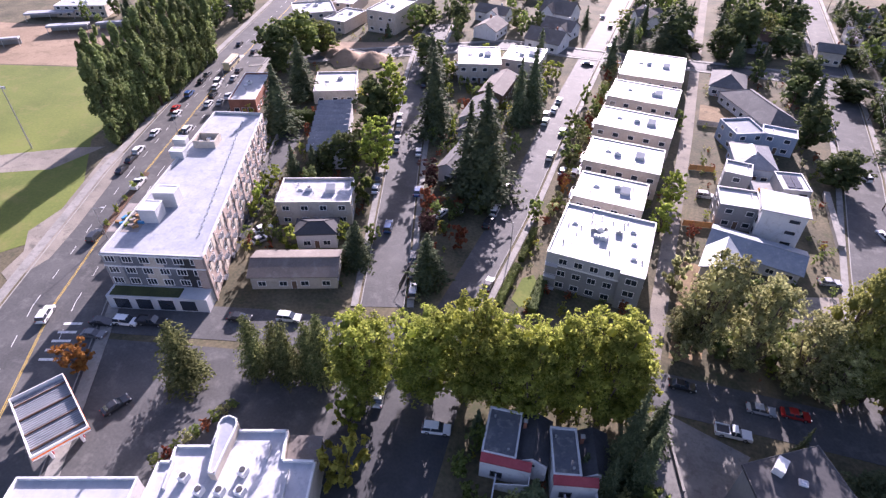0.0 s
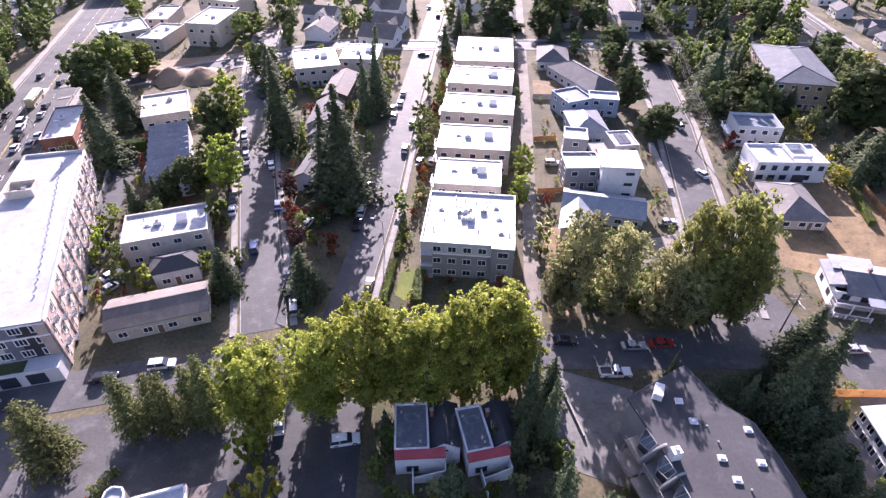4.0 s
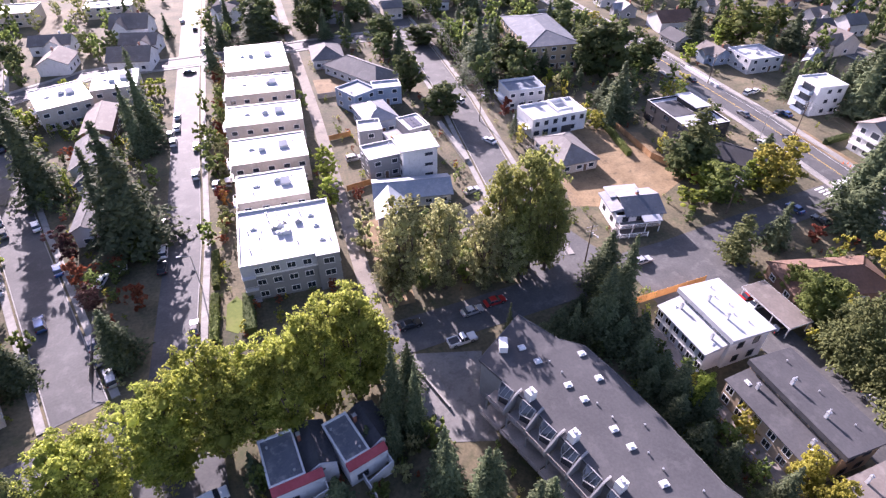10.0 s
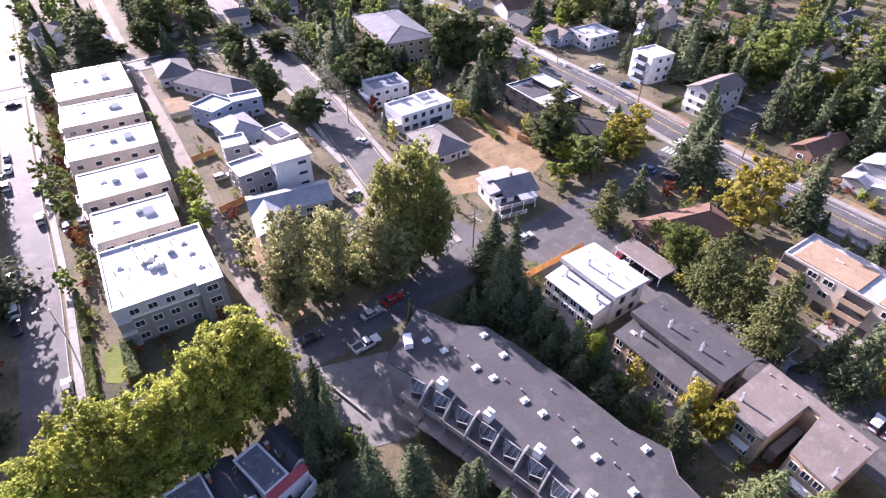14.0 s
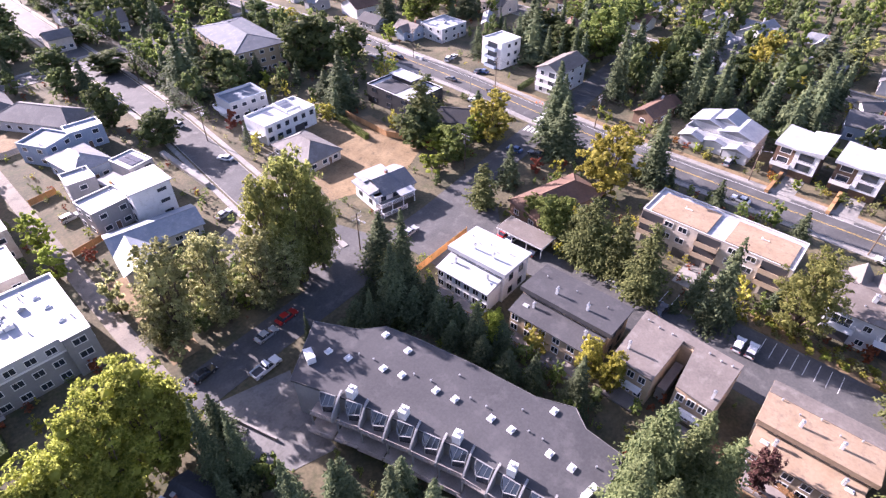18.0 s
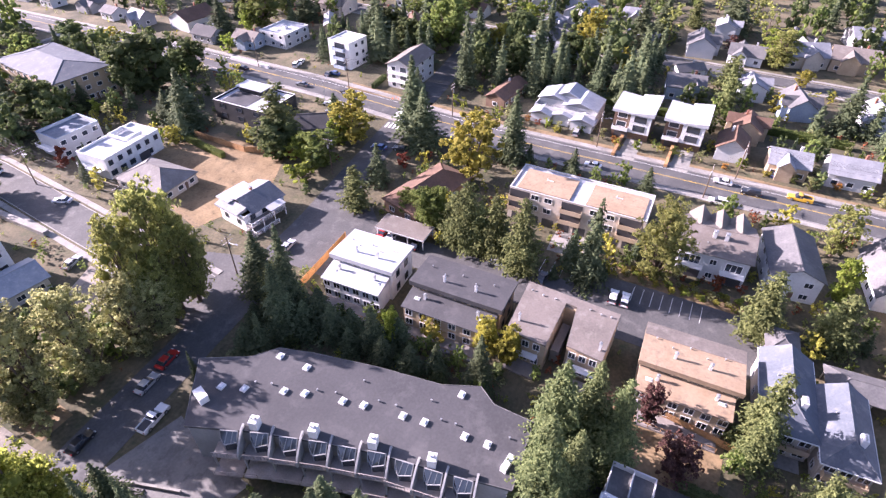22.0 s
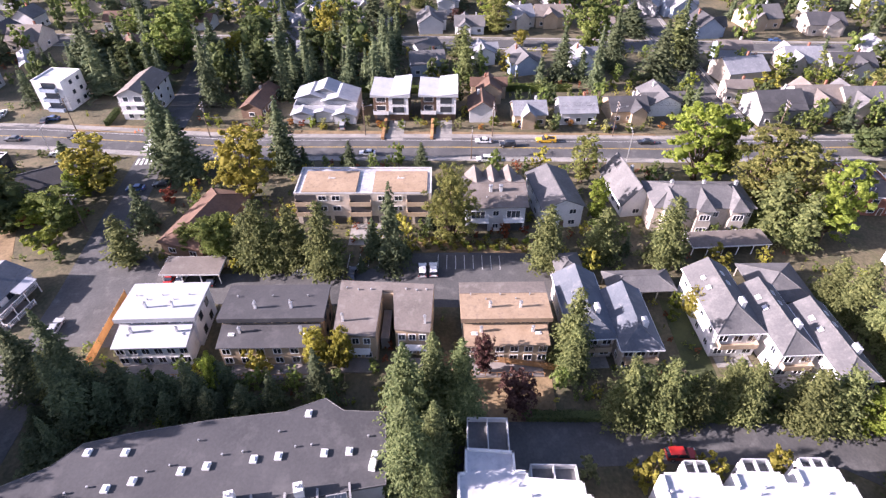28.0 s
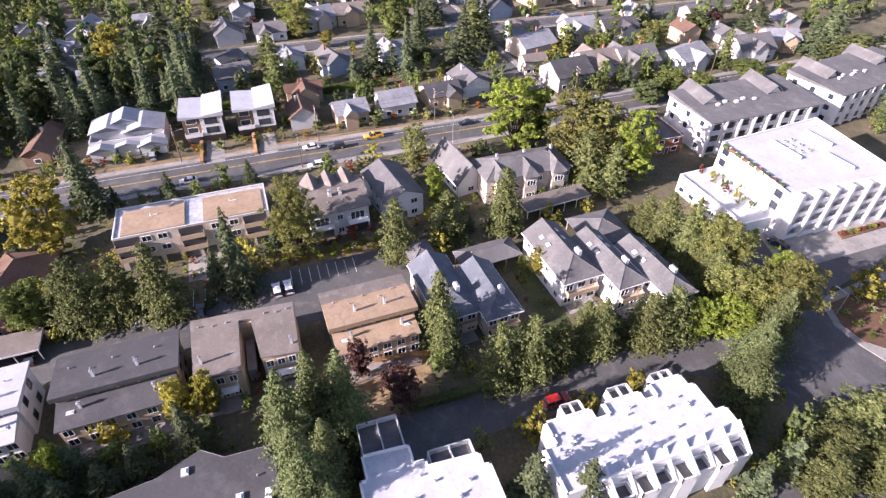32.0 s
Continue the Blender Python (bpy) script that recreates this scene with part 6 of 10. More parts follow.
def long_flats(x, y, w, d, rot, h):
    root = thing("apartment_building", "three storey beige flats with tan and white flat roof", "apartment building", x, y, 0, rot)
    body(root, w, d, h, "wall_beige")
    flat_top(root, w, d, h, "roof_worn", "wall_palegrey", 0.25)
    for u in (-w * 0.25, w * 0.27):
        rt = part("roof_patch", Shape().box(u - w * 0.2, u + w * 0.2, -d / 2 + 0.5, d / 2 - 1.8, h - 0.24, h + 0.1), "roof_tan", root)
        part("roof_pipe", Shape().tube((u - 0.8, 0.4, h + 0.25), (u + 0.8, 0.4, h + 0.25), 0.12, 0.12, 8).tube((u - 0.6, 0.4, h + 0.1), (u - 0.6, 0.4, h + 0.7), 0.1, 0.1, 8), "plastic_white", rt)
    for k in range(1, 3):
        for u in (-w * 0.42, -w * 0.02, w * 0.40):
            # Flat dark panel on the wall: paints the shade of a recessed balcony.
            part("recess", Shape().box(u - 2.4, u + 2.4, -d / 2 - 0.03, -d / 2 + 0.02, k * h / 3 + 0.2, k * h / 3 + 2.4), "frame_dark", root)
            balcony(root, "s", w, d, u, k * h / 3 + 0.1, 4.8, 1.1, "wall_tan", True)
        for u in (-w * 0.3, -w * 0.2, w * 0.14, w * 0.26):
            window(root, "s", w, d, u, k * h / 3 + 0.9, 1.7, 1.2)
    for i in range(8):
        part("garage_bay", Shape().box(-w / 2 + 1 + i * w / 8.3, -w / 2 + 3.8 + i * w / 8.3, -d / 2 - 0.04, -d / 2 + 0.02, 0.05, 2.2), "frame_dark", root)
    part("forecourt", Shape().box(-w * 0.1, w * 0.25, -d / 2 - 8, -d / 2 - 0.1, 0, 0.05), "concrete", root)
    return root


def carport(x, y, w, d, rot, h):
    root = thing("carport", "open carport with a flat grey roof on posts", "carport", x, y, 0, rot)
    part("roof", Shape().box(-w / 2, w / 2, -d / 2, d / 2, h - 0.25, h), "roof_taupe", root)
    part("fascia", Shape().ring(w + 0.1, d + 0.1, 0.05, h - 0.35, h - 0.02), "plastic_white", root)
    n = max(3, int(w / 3.5))
    for i in range(n + 1):
        for sy in (-1, 1):
            u = -w / 2 + 0.3 + (w - 0.6) * i / n
            part("post", Shape().box(u - 0.08, u + 0.08, sy * (d / 2 - 0.3) - 0.08, sy * (d / 2 - 0.3) + 0.08, 0, h - 0.25), "frame_white", root)
    part("back_wall", Shape().box(-w / 2 + 0.4, w / 2 - 0.4, d / 2 - 0.2, d / 2 - 0.1, 0, h - 0.3), "wall_brown", root)
    return root


def carport_hip(x, y, w, d, rot, h):
    root = thing("carport", "open carport with a grey hipped shingle roof", "carport", x, y, 0, rot)
    hip_roof(root, w, d, h, min(w, d) * 0.24, "roof_grey", 0.3)
    for i in range(5):
        for sy in (-1, 1):
            u = -w / 2 + 0.3 + (w - 0.6) * i / 4
            part("post", Shape().box(u - 0.09, u + 0.09, sy * (d / 2 - 0.2) - 0.09, sy * (d / 2 - 0.2) + 0.09, 0, h - 0.18), "wall_beige", root)
    return root


def duplex(x, y, w, d, rot, h, wall, roof, low_d, low_h, label, gap=0.0):
    """A two storey house at the back and a lower wing in front, with slit windows between the roofs."""
    root = thing("duplex", label, "duplex", x, y, 0, rot)
    body(root, w, d, h, wall)
    part("roof", Shape().prism([(-w / 2 - 0.5, -d / 2 - 0.5), (w / 2 + 0.5, -d / 2 - 0.5), (w / 2 + 0.5, d / 2 + 0.5), (-w / 2 - 0.5, d / 2 + 0.5)], h - 0.1, [h + 0.9, h + 0.9, h + 0.2, h + 0.2]), roof, root)
    lw = part("low_wall", Shape().box(-w / 2 + 0.3, w / 2 - 0.6, -d / 2 - low_d, -d / 2 - 0.02, 0, low_h), wall, root)
    part("low_roof", Shape().prism([(-w / 2, -d / 2 - low_d - 0.5), (w / 2 - 0.3, -d / 2 - low_d - 0.5), (w / 2 - 0.3, -d / 2 - 0.05), (-w / 2, -d / 2 - 0.05)], low_h, [low_h + 0.2, low_h + 0.2, low_h + 1.0, low_h + 1.0]), roof, lw)
    for i in range(6):
        u = -w / 2 + w * (i + 0.5) / 6
        part("clerestory", Shape().box(u - w / 14, u + w / 14, -d / 2 - 0.05, -d / 2 + 0.02, low_h + 1.12, h - 0.2), "glass", root)
        window(root, "s", w, d + 2 * low_d, u - 0.1, 0.8, 1.3, 1.4)
        window(root, "s", w, d + 2 * low_d, u - 0.1, 3.2, 1.3, 1.3)
    for k in range(2):
        window(root, "e", w, d, -d * 0.2, k * h / 2 + 0.9, 1.2, 1.5, "frame_dark", 0)
        window(root, "e", w, d, d * 0.2, k * h / 2 + 0.9, 1.2, 1.5, "frame_dark", 0)
        window(root, "w", w, d, 0, k * h / 2 + 0.9, 1.4, 1.4)
    for u, v, z in ((-w * 0.18, -d * 0.22, h + 0.6), (w * 0.18, -d * 0.22, h + 0.6), (-w * 0.3, -d / 2 - low_d * 0.4, low_h + 0.5), (w * 0.3, -d / 2 - low_d * 0.4, low_h + 0.5)):
        chimney(root, u, v, z, 1.3, 0.42, "plastic_white")
    for i in range(5):
        vent(root, -w * 0.4 + i * w * 0.18, d * 0.15 - (i % 2) * 1.2, h + 0.45, 0.3, 0.1)
    for u in (-w * 0.38, w * 0.36):
        skylight(root, u, -d / 2 - low_d * 0.5, low_h + 0.45, 1.1, 0.7)
    part("patio_deck", Shape().box(-w * 0.4, w * 0.42, -d / 2 - low_d - 3.2, -d / 2 - low_d - 0.1, 0, 0.4), "wood_grey", root)
    for i in range(7):
        u = -w * 0.4 + i * w * 0.82 / 6
        part("deck_rail", Shape().box(u - 0.05, u + 0.05, -d / 2 - low_d - 3.2, -d / 2 - low_d - 3.1, 0.4, 1.4).box(u, min(u + w * 0.136, w * 0.42), -d / 2 - low_d - 3.18, -d / 2 - low_d - 3.12, 1.3, 1.4), "wood", root)
    return root


def duplex_white(x, y, w, d, rot, h):
    return duplex(x, y, w, d, rot, h, "wall_white", "roof_white", 4.4, 5.1, "white two level duplex with white sloping roofs")


def duplex_dark(x, y, w, d, rot, h):
    return duplex(x, y, w, d, rot, h, "wall_tan", "roof_dark", 4.4, 5.1, "duplex with dark grey shingle roofs on two levels")


def duplex_tan(x, y, w, d, rot, h):
    root = duplex(x, y, w, d, rot, h, "wall_tan", "roof_tan", 3.9, 5.1, "duplex with weathered tan shingle roofs on two levels")
    part("roof_band", Shape().prism([(-w / 2 - 0.5, d * 0.2), (w / 2 + 0.5, d * 0.2), (w / 2 + 0.5, d / 2 + 0.5), (-w / 2 - 0.5, d / 2 + 0.5)], h + 0.1, [h + 0.48, h + 0.48, h + 0.24, h + 0.24]), "roof_taupe", root)
    return root


def dup_multi(x, y, w, d, rot, h):
    """A duplex under a broad low gable, with twin chimneys, cross gables to the street and balconies over garages."""
    root = thing("duplex", "grey duplex with a broad taupe gable roof and twin chimneys", "duplex", x, y, 0, rot)
    body(root, w, d, h, "wall_palegrey")
    rise = d * 0.17
    gable_roof(root, w, d, h, rise, "roof_taupe", 0.6, "x", "wall_palegrey")
    for u in (-w * 0.3, 0.0, w * 0.3):
        b = part("cross_gable", Shape().add([(u - 1.9, 0.4, h), (u + 1.9, 0.4, h), (u + 1.9, d / 2 + 1.0, h), (u - 1.9, d / 2 + 1.0, h), (u, 0.4, h + 2.3), (u, d / 2 + 1.0, h + 2.3)], [(0, 1, 4), (2, 3, 5), (0, 3, 2, 1), (0, 4, 5, 3), (1, 2, 5, 4)]), "wall_palegrey", root)
        for sg in (-1, 1):
            v = [(u, 0.2, h + 2.35), (u, d / 2 + 1.5, h + 2.35), (u + sg * 2.3, d / 2 + 1.5, h - 0.15), (u + sg * 2.3, 0.2, h - 0.15)]
            v += [(p, q, r + 0.15) for p, q, r in v]
            part("gable_roof", Shape().add(v, [(0, 1, 2, 3), (7, 6, 5, 4), (0, 4, 5, 1), (1, 5, 6, 2), (2, 6, 7, 3), (3, 7, 4, 0)]), "roof_taupe", b)
    for u in (-1.0, 1.3):
        chimney(root, u, -d * 0.18, h + rise * 0.6, 1.6, 0.7, "plastic_white")
    for u in (-w * 0.3, w * 0.3):
        balcony(root, "s", w, d, u, h * 0.5, 4.6, 1.6, "frame_white")
        window(root, "s", w, d, u, h * 0.5 + 0.2, 3.0, 1.9, "frame_white", 2)
        part("garage_door", Shape().box(u - 2.2, u + 2.2, -d / 2 - 0.05, -d / 2 + 0.02, 0.05, 2.3), "frame_dark", root)
    for k in range(2):
        window(root, "s", w, d, 0.0, k * h / 2 + 0.9, 1.2, 1.2)
        window(root, "e", w, d, 0.0, k * h / 2 + 0.9, 1.4, 1.2)
        window(root, "w", w, d, 0.0, k * h / 2 + 0.9, 1.4, 1.2)
    for i in range(4):
        vent(root, -w * 0.4 + i * w * 0.25, -d * 0.32, h + rise * 0.35, 0.3, 0.1)
    return root


def nothing(*_):
    return None


def town_grey(x, y, w, d, rot, h):
    """Two townhouses under one taupe roof with a notch between their fronts."""
    root = thing("townhouse", "taupe roofed townhouse pair with white framed front windows", "townhouse", 0, 0, 0, 0)
    poly = turned([(76.6, 20.4), (75.8, 2.9), (65.0, 3.2), (65.6, 9.4), (74.0, 10.4), (74.1, 12.4), (63.9, 12.6), (64.3, 19.9)])
    part("wall", Shape().prism(poly, 0, h - 0.3), "wall_tan", root)
    part("roof", Shape().prism([(a + (0.35 if a > 70 else -0.5), b) for a, b in poly], h - 0.3, [h + 0.35 if a > 70 else h for a, b in poly]), "roof_taupe", root)
    for yy in (4.6, 6.4, 8.2, 14.2, 16.2, 18.2):
        for k in range(2):
            window(root, "free", pose(65.05 if yy < 10 else 63.98, yy, k * h / 2 + 0.9, 0, 0, -90), 0, 0, 0, 1.1, 1.4)
    for yy in (6.3, 16.2):
        balcony(root, "free", pose(64.9 if yy < 10 else 63.9, yy, 3.3, 0, 0, -90), 0, 0, 0, 5.0, 1.4, "frame_white")
        part("patio_deck", Shape().box(-2.8, 2.8, -3.4, -0.1, 0, 0.35), "wood_grey", root, m=pose(64.4, yy, 0, 0, 0, -90))
    part("stair_well", Shape().box(66.5, 73.6, 10.7, 12.2, 0.1, 3.0), "wood_grey", root)
    for a, b in ((74.6, 4.2), (74.4, 6.0), (74.7, 8.0), (74.5, 14.5), (74.4, 16.8), (74.8, 19.0)):
        vent(root, a, b, h + 0.25, 0.3, 0.12)
    chimney(root, 66.6, 4.2, h + 0.1, 1.6, 0.35, "plastic_white")
    chimney(root, 66.8, 18.6, h + 0.1, 1.6, 0.35, "plastic_white")
    return root


def hipped_town(x, y, w, d, rot, h, label, wall, roof, lights):
    """A long townhouse: ridge from a rear gable to a hipped front, balconies below it, a chimney and roof lights."""
    root = thing("townhouse", label, "townhouse", x, y, 0, rot)
    body(root, w, d, h, wall)
    a, b, rise, t = w / 2 + 0.45, d / 2 + 0.45, w * 0.34, 0.18
    v = [(-a, -b, h - 0.1), (a, -b, h - 0.1), (a, b, h - 0.1), (-a, b, h - 0.1), (0, -b + a * 1.05, h + rise), (0, b, h + rise)]
    v += [(p, q, r - t) for p, q, r in v[:4]]
    part("roof", Shape().add(v, [(0, 1, 4), (1, 2, 5, 4), (3, 0, 4, 5), (2, 3, 5), (6, 7, 1, 0), (7, 8, 2, 1), (8, 9, 3, 2), (9, 6, 0, 3), (9, 8, 7, 6)]), roof, root)
    for p in ((0, b, h + rise), (-a, -b, h - 0.08), (a, -b, h - 0.08)):
        part("ridge_cap", Shape().tube(p, (0, -b + a * 1.05, h + rise), 0.09, 0.09, 5), roof, root)
    part("gutter", Shape().box(-a - 0.1, -a, -b, b, h - 0.34, h - 0.16).box(a, a + 0.1, -b, b, h - 0.34, h - 0.16).box(-a, a, -b - 0.1, -b, h - 0.34, h - 0.16), "frame_white", root)
    for k in range(2):
        z = k * h / 2
        n = 2 if w < 6.5 else 3
        for i in range(n):
            window(root, "s", w, d, -w / 2 + w * (i + 0.5) / n, z + 0.75, 1.5, 1.5, "frame_white", 1)
        if k:
            balcony(root, "s", w, d, 0, z + 0.05, w * 0.86, 1.2, "wall_tan", True)
        for i in range(4):
            window(root, "w", w, d, -d * 0.36 + i * d * 0.24, z + 0.9, 1.1, 1.2)
            window(root, "e", w, d, -d * 0.36 + i * d * 0.24, z + 0.9, 1.1, 1.2)
    slope = math.degrees(math.atan2(rise, a))
    for v0 in lights:
        for q in (-0.45, 0.35):
            sk = part("skylight", Shape().ring(0.8, 1.0, 0.1, 0, 0.14), "plastic_white", root, m=pose(q * a - (0.3 if q < 0 else 0), v0 * d + q, h - 0.1 + rise * (1 - abs(q)), 0, -slope if q < 0 else slope, 0))
            part("pane", Shape().box(-0.3, 0.3, -0.4, 0.4, 0.02, 0.09), "skylight_dome", sk)
    ch = part("chimney", Shape().box(w * 0.12, w * 0.12 + 0.8, -d * 0.26, -d * 0.26 + 1.5, h, h + rise + 0.5), "plastic_white", root)
    for q in (0.3, 0.75, 1.2):
        part("flue", Shape().tube((w * 0.12 + 0.4, -d * 0.26 + q, h + rise + 0.5), (w * 0.12 + 0.4, -d * 0.26 + q, h + rise + 0.85), 0.13, 0.13, 8), "metal_grey", ch)
    vent(root, -w * 0.25, d * 0.1, h + rise * 0.5, 0.35, 0.1)
    part("patio", Shape().box(-w * 0.4, w * 0.4, -d / 2 - 2.6, -d / 2 - 0.1, 0, 0.12), "concrete", root)
    return root


def g_town(x, y, w, d, rot, h):
    return hipped_town(x, y, w, d, rot, h, "pale townhouse with a hipped grey shingle roof and balcony", "wall_white", "roof_grey", (0.28, 0.12))


def t_wing(x, y, w, d, rot, h):
    return hipped_town(x, y, w, d, rot, h, "beige townhouse wing with a blue-grey hipped shingle roof", "wall_beige", "roof_slate", ())


def bay_town(x, y, w, d, rot, h):
    root = thing("townhouse_row", "pale townhouse row with three grey hipped roof bays", "townhouse", x, y, 0, rot)
    body(root, w, d, h, "wall_beige")
    hip_roof(root, w, d, h, 2.6, "roof_grey", 0.5)
    for i in range(3):
        u = -w / 2 + w * (i + 0.5) / 3
        bay = part("front_bay", Shape().box(u - 1.7, u + 1.7, -d / 2 - 1.5, -d / 2 - 0.02, 0, h), "wall_beige", root)
        part("bay_roof", Shape().add([(u - 2.1, -d / 2 - 2.0, h), (u + 2.1, -d / 2 - 2.0, h), (u + 2.1, 0, h + 0.2), (u - 2.1, 0, h + 0.2), (u, -d / 2 + 0.4, h + 2.2), (u, 0, h + 2.4)], [(0, 1, 4), (1, 2, 5, 4), (3, 0, 4, 5), (2, 3, 5), (3, 2, 1, 0)]), "roof_grey", bay)
        for k in range(2):
            window(root, "s", w, d + 3.0, u, k * h / 2 + 0.9, 2.2, 1.4, "frame_white", 2)
            window(root, "s", w, d, u + 2.9, k * h / 2 + 0.9, 1.2, 1.3)
        chimney(root, u + 1.6, d * 0.2, h + 1.4, 0.9, 0.6, "wall_palegrey")
    return root


def complex_roof(x, y, w, d, rot, h):
    """A long bent building under one dark roof, with stepped timber decks along the near side."""
    root = thing("apartment_building", "long dark roofed apartment complex with stepped grey decks", "apartment building", 0, 0, 0, 0)
    near = [(24.2, 53.5), (28.0, 44.3), (30.8, 36.0), (33.2, 27.8), (34.6, 19.0), (36.6, 8.6)]
    far = [(47.4, 9.6), (47.5, 15.8), (49.5, 18.8), (47.0, 24.3), (45.2, 34.7), (43.2, 45.0), (41.6, 50.6), (38.2, 53.4), (34.2, 60.6)]
    outline = near + far
    part("wall", Shape().prism(outline, 0, h - 0.5), "wall_grey", root)
    cx, cy = 38.5, 33.0
    over = [(px_ + (px_ - cx) / math.hypot(px_ - cx, py_ - cy) * 0.5, py_ + (py_ - cy) / math.hypot(px_ - cx, py_ - cy) * 0.5) for px_, py_ in outline]
    part("roof", Shape().prism(over, h - 0.45, h), "roof_dark", root)
    s = Shape()
    for (ax, ay), (bx, by) in zip(over, over[1:] + over[:1]):
        s.tube((ax, ay, h), (bx, by, h), 0.07, 0.07, 5)
    part("roof_edge", s, "roof_grey", root)
    for px_, py_ in ((31.5, 53.9), (32.8, 50.5), (35.2, 44.8), (36.3, 41.7), (37.8, 35.8), (38.6, 32.6), (39.7, 26.5), (40.2, 23.2), (40.8, 17.0), (41.1, 13.6), (40.3, 49.7), (40.4, 44.5), (47.0, 20.4)):
        skylight(root, px_, py_, h, 1.15, 0.95)
    for px_, py_ in ((28.6, 44.5), (31.4, 36.2), (33.8, 27.8), (35.1, 19.2)):
        fl = part("flue_box", Shape().box(-0.6, 0.6, -0.7, 0.7, 0, 1.8), "plastic_white", root, m=pose(px_, py_, h, 0, 0, -74))
        part("flue", Shape().tube((-0.3, 0.0, 1.9), (-0.3, 0.0, 2.3), 0.16, 0.16, 8).tube((0.3, 0.1, 1.9), (0.3, 0.1, 2.3), 0.16, 0.16, 8), "metal_grey", fl)
    part("stair_box", Shape().box(-0.7, 0.7, -1.2, 1.2, 0, 1.3), "plastic_white", root, m=pose(28.6, 55.0, h, 0, 0, -20))
    part("stair_box", Shape().box(-0.45, 0.45, -1.3, 1.3, 0, 0.9), "plastic_white", root, m=pose(39.6, 10.0, h, 0, 0, 82))
    for px_, py_ in ((34.5, 49.8), (35.4, 47.3), (37.7, 40.4), (38.6, 37.6), (40.3, 31.0), (40.8, 28.3), (41.7, 21.2), (42.0, 19.0), (43.5, 11.2), (44.0, 24.0), (42.4, 35.0)):
        vent(root, px_, py_, h, 0.3, 0.11)
    # stepped decks outside the near wall: curved fin walls, small glazed hoods, dark rails
    n = 9
    for i in range(n):
        yy = 49.6 - 4.12 * i
        k = next(j for j in range(len(near) - 1) if near[j + 1][1] <= yy)
        (ax, ay), (bx, by) = near[k], near[k + 1]
        px_ = ax + (bx - ax) * (yy - ay) / (by - ay)
        at = pose(px_, yy, 0, 0, 0, math.degrees(math.atan2(by - ay, bx - ax)))
        z = h - 2.7
        deck = part("deck", Shape().box(0.0, 4.15, -3.0, -0.6, z - 0.2, z), "wood_grey", root, m=at)
        r = Shape()
        for j in range(9):
            r.box(j * 0.5, j * 0.5 + 0.06, -3.0, -2.94, z, z + 0.95)
        r.box(0, 4.15, -3.02, -2.92, z + 0.95, z + 1.05)
        tagged(part("railing", r, "wood_grey", deck), kind="stuff")
        part("post", Shape().box(0.1, 0.32, -2.95, -2.73, 0, z - 0.2), "wall_grey", deck)
        part("lower_deck", Shape().box(0.0, 4.15, -4.2, -0.6, 2.7, 2.9), "wood_grey", root, m=at)
        part("lower_rail", Shape().box(0, 4.15, -4.2, -4.1, 3.75, 3.85).box(0, 0.1, -4.2, -4.1, 2.9, 3.75).box(2.0, 2.1, -4.2, -4.1, 2.9, 3.75), "wood_grey", root, m=at)
        prof = [(-3.1, z - 0.2), (-3.1, z + 0.9), (-2.5, z + 1.6), (-1.7, h - 0.5), (-0.9, h + 0.15), (0.1, h + 0.55), (0.7, h + 0.5), (0.7, h - 0.4), (-0.55, h - 0.4), (-0.55, z - 0.2)]
        m = len(prof)
        part("fin_wall", Shape().add([(3.82, a, b) for a, b in prof] + [(4.1, a, b) for a, b in prof], [tuple(range(m - 1, -1, -1)), tuple(range(m, 2 * m))] + [(j, (j + 1) % m, m + (j + 1) % m, m + j) for j in range(m)]), "wall_grey", root, m=at)
        hood = part("glazed_hood", Shape().prism([(0.9, -1.0), (1.7, -1.9), (3.5, -1.5), (3.5, -0.55), (0.9, -0.55)], z, [h - 0.9, h - 1.3, h - 1.0, h + 0.2, h + 0.2]), "glass", root, m=at)
        fr = Shape()
        q = [(0.9, -1.0, h - 0.9), (1.7, -1.9, h - 1.3), (3.5, -1.5, h - 1.0), (3.5, -0.5, h + 0.22), (0.9, -0.5, h + 0.22)]
        for j in range(5):
            fr.tube(q[j], q[(j + 1) % 5], 0.1, 0.1, 4)
        for a, b, c in q[:3]:
            fr.tube((a, b, z), (a, b, c), 0.09, 0.09, 4)
        fr.tube(q[1], (2.0, -0.5, h + 0.22), 0.08, 0.08, 4).tube((2.6, -1.7, h - 1.15), (2.8, -0.5, h + 0.22), 0.07, 0.07, 4)
        part("hood_frame", fr, "wall_grey", hood)
        # Dark box before the wall, coloured as the shade inside a garage opening.
        part("garage_recess", Shape().box(0.6, 3.6, -0.55, -0.02, 0.2, 2.4), "frame_dark", root, m=at)
    return root


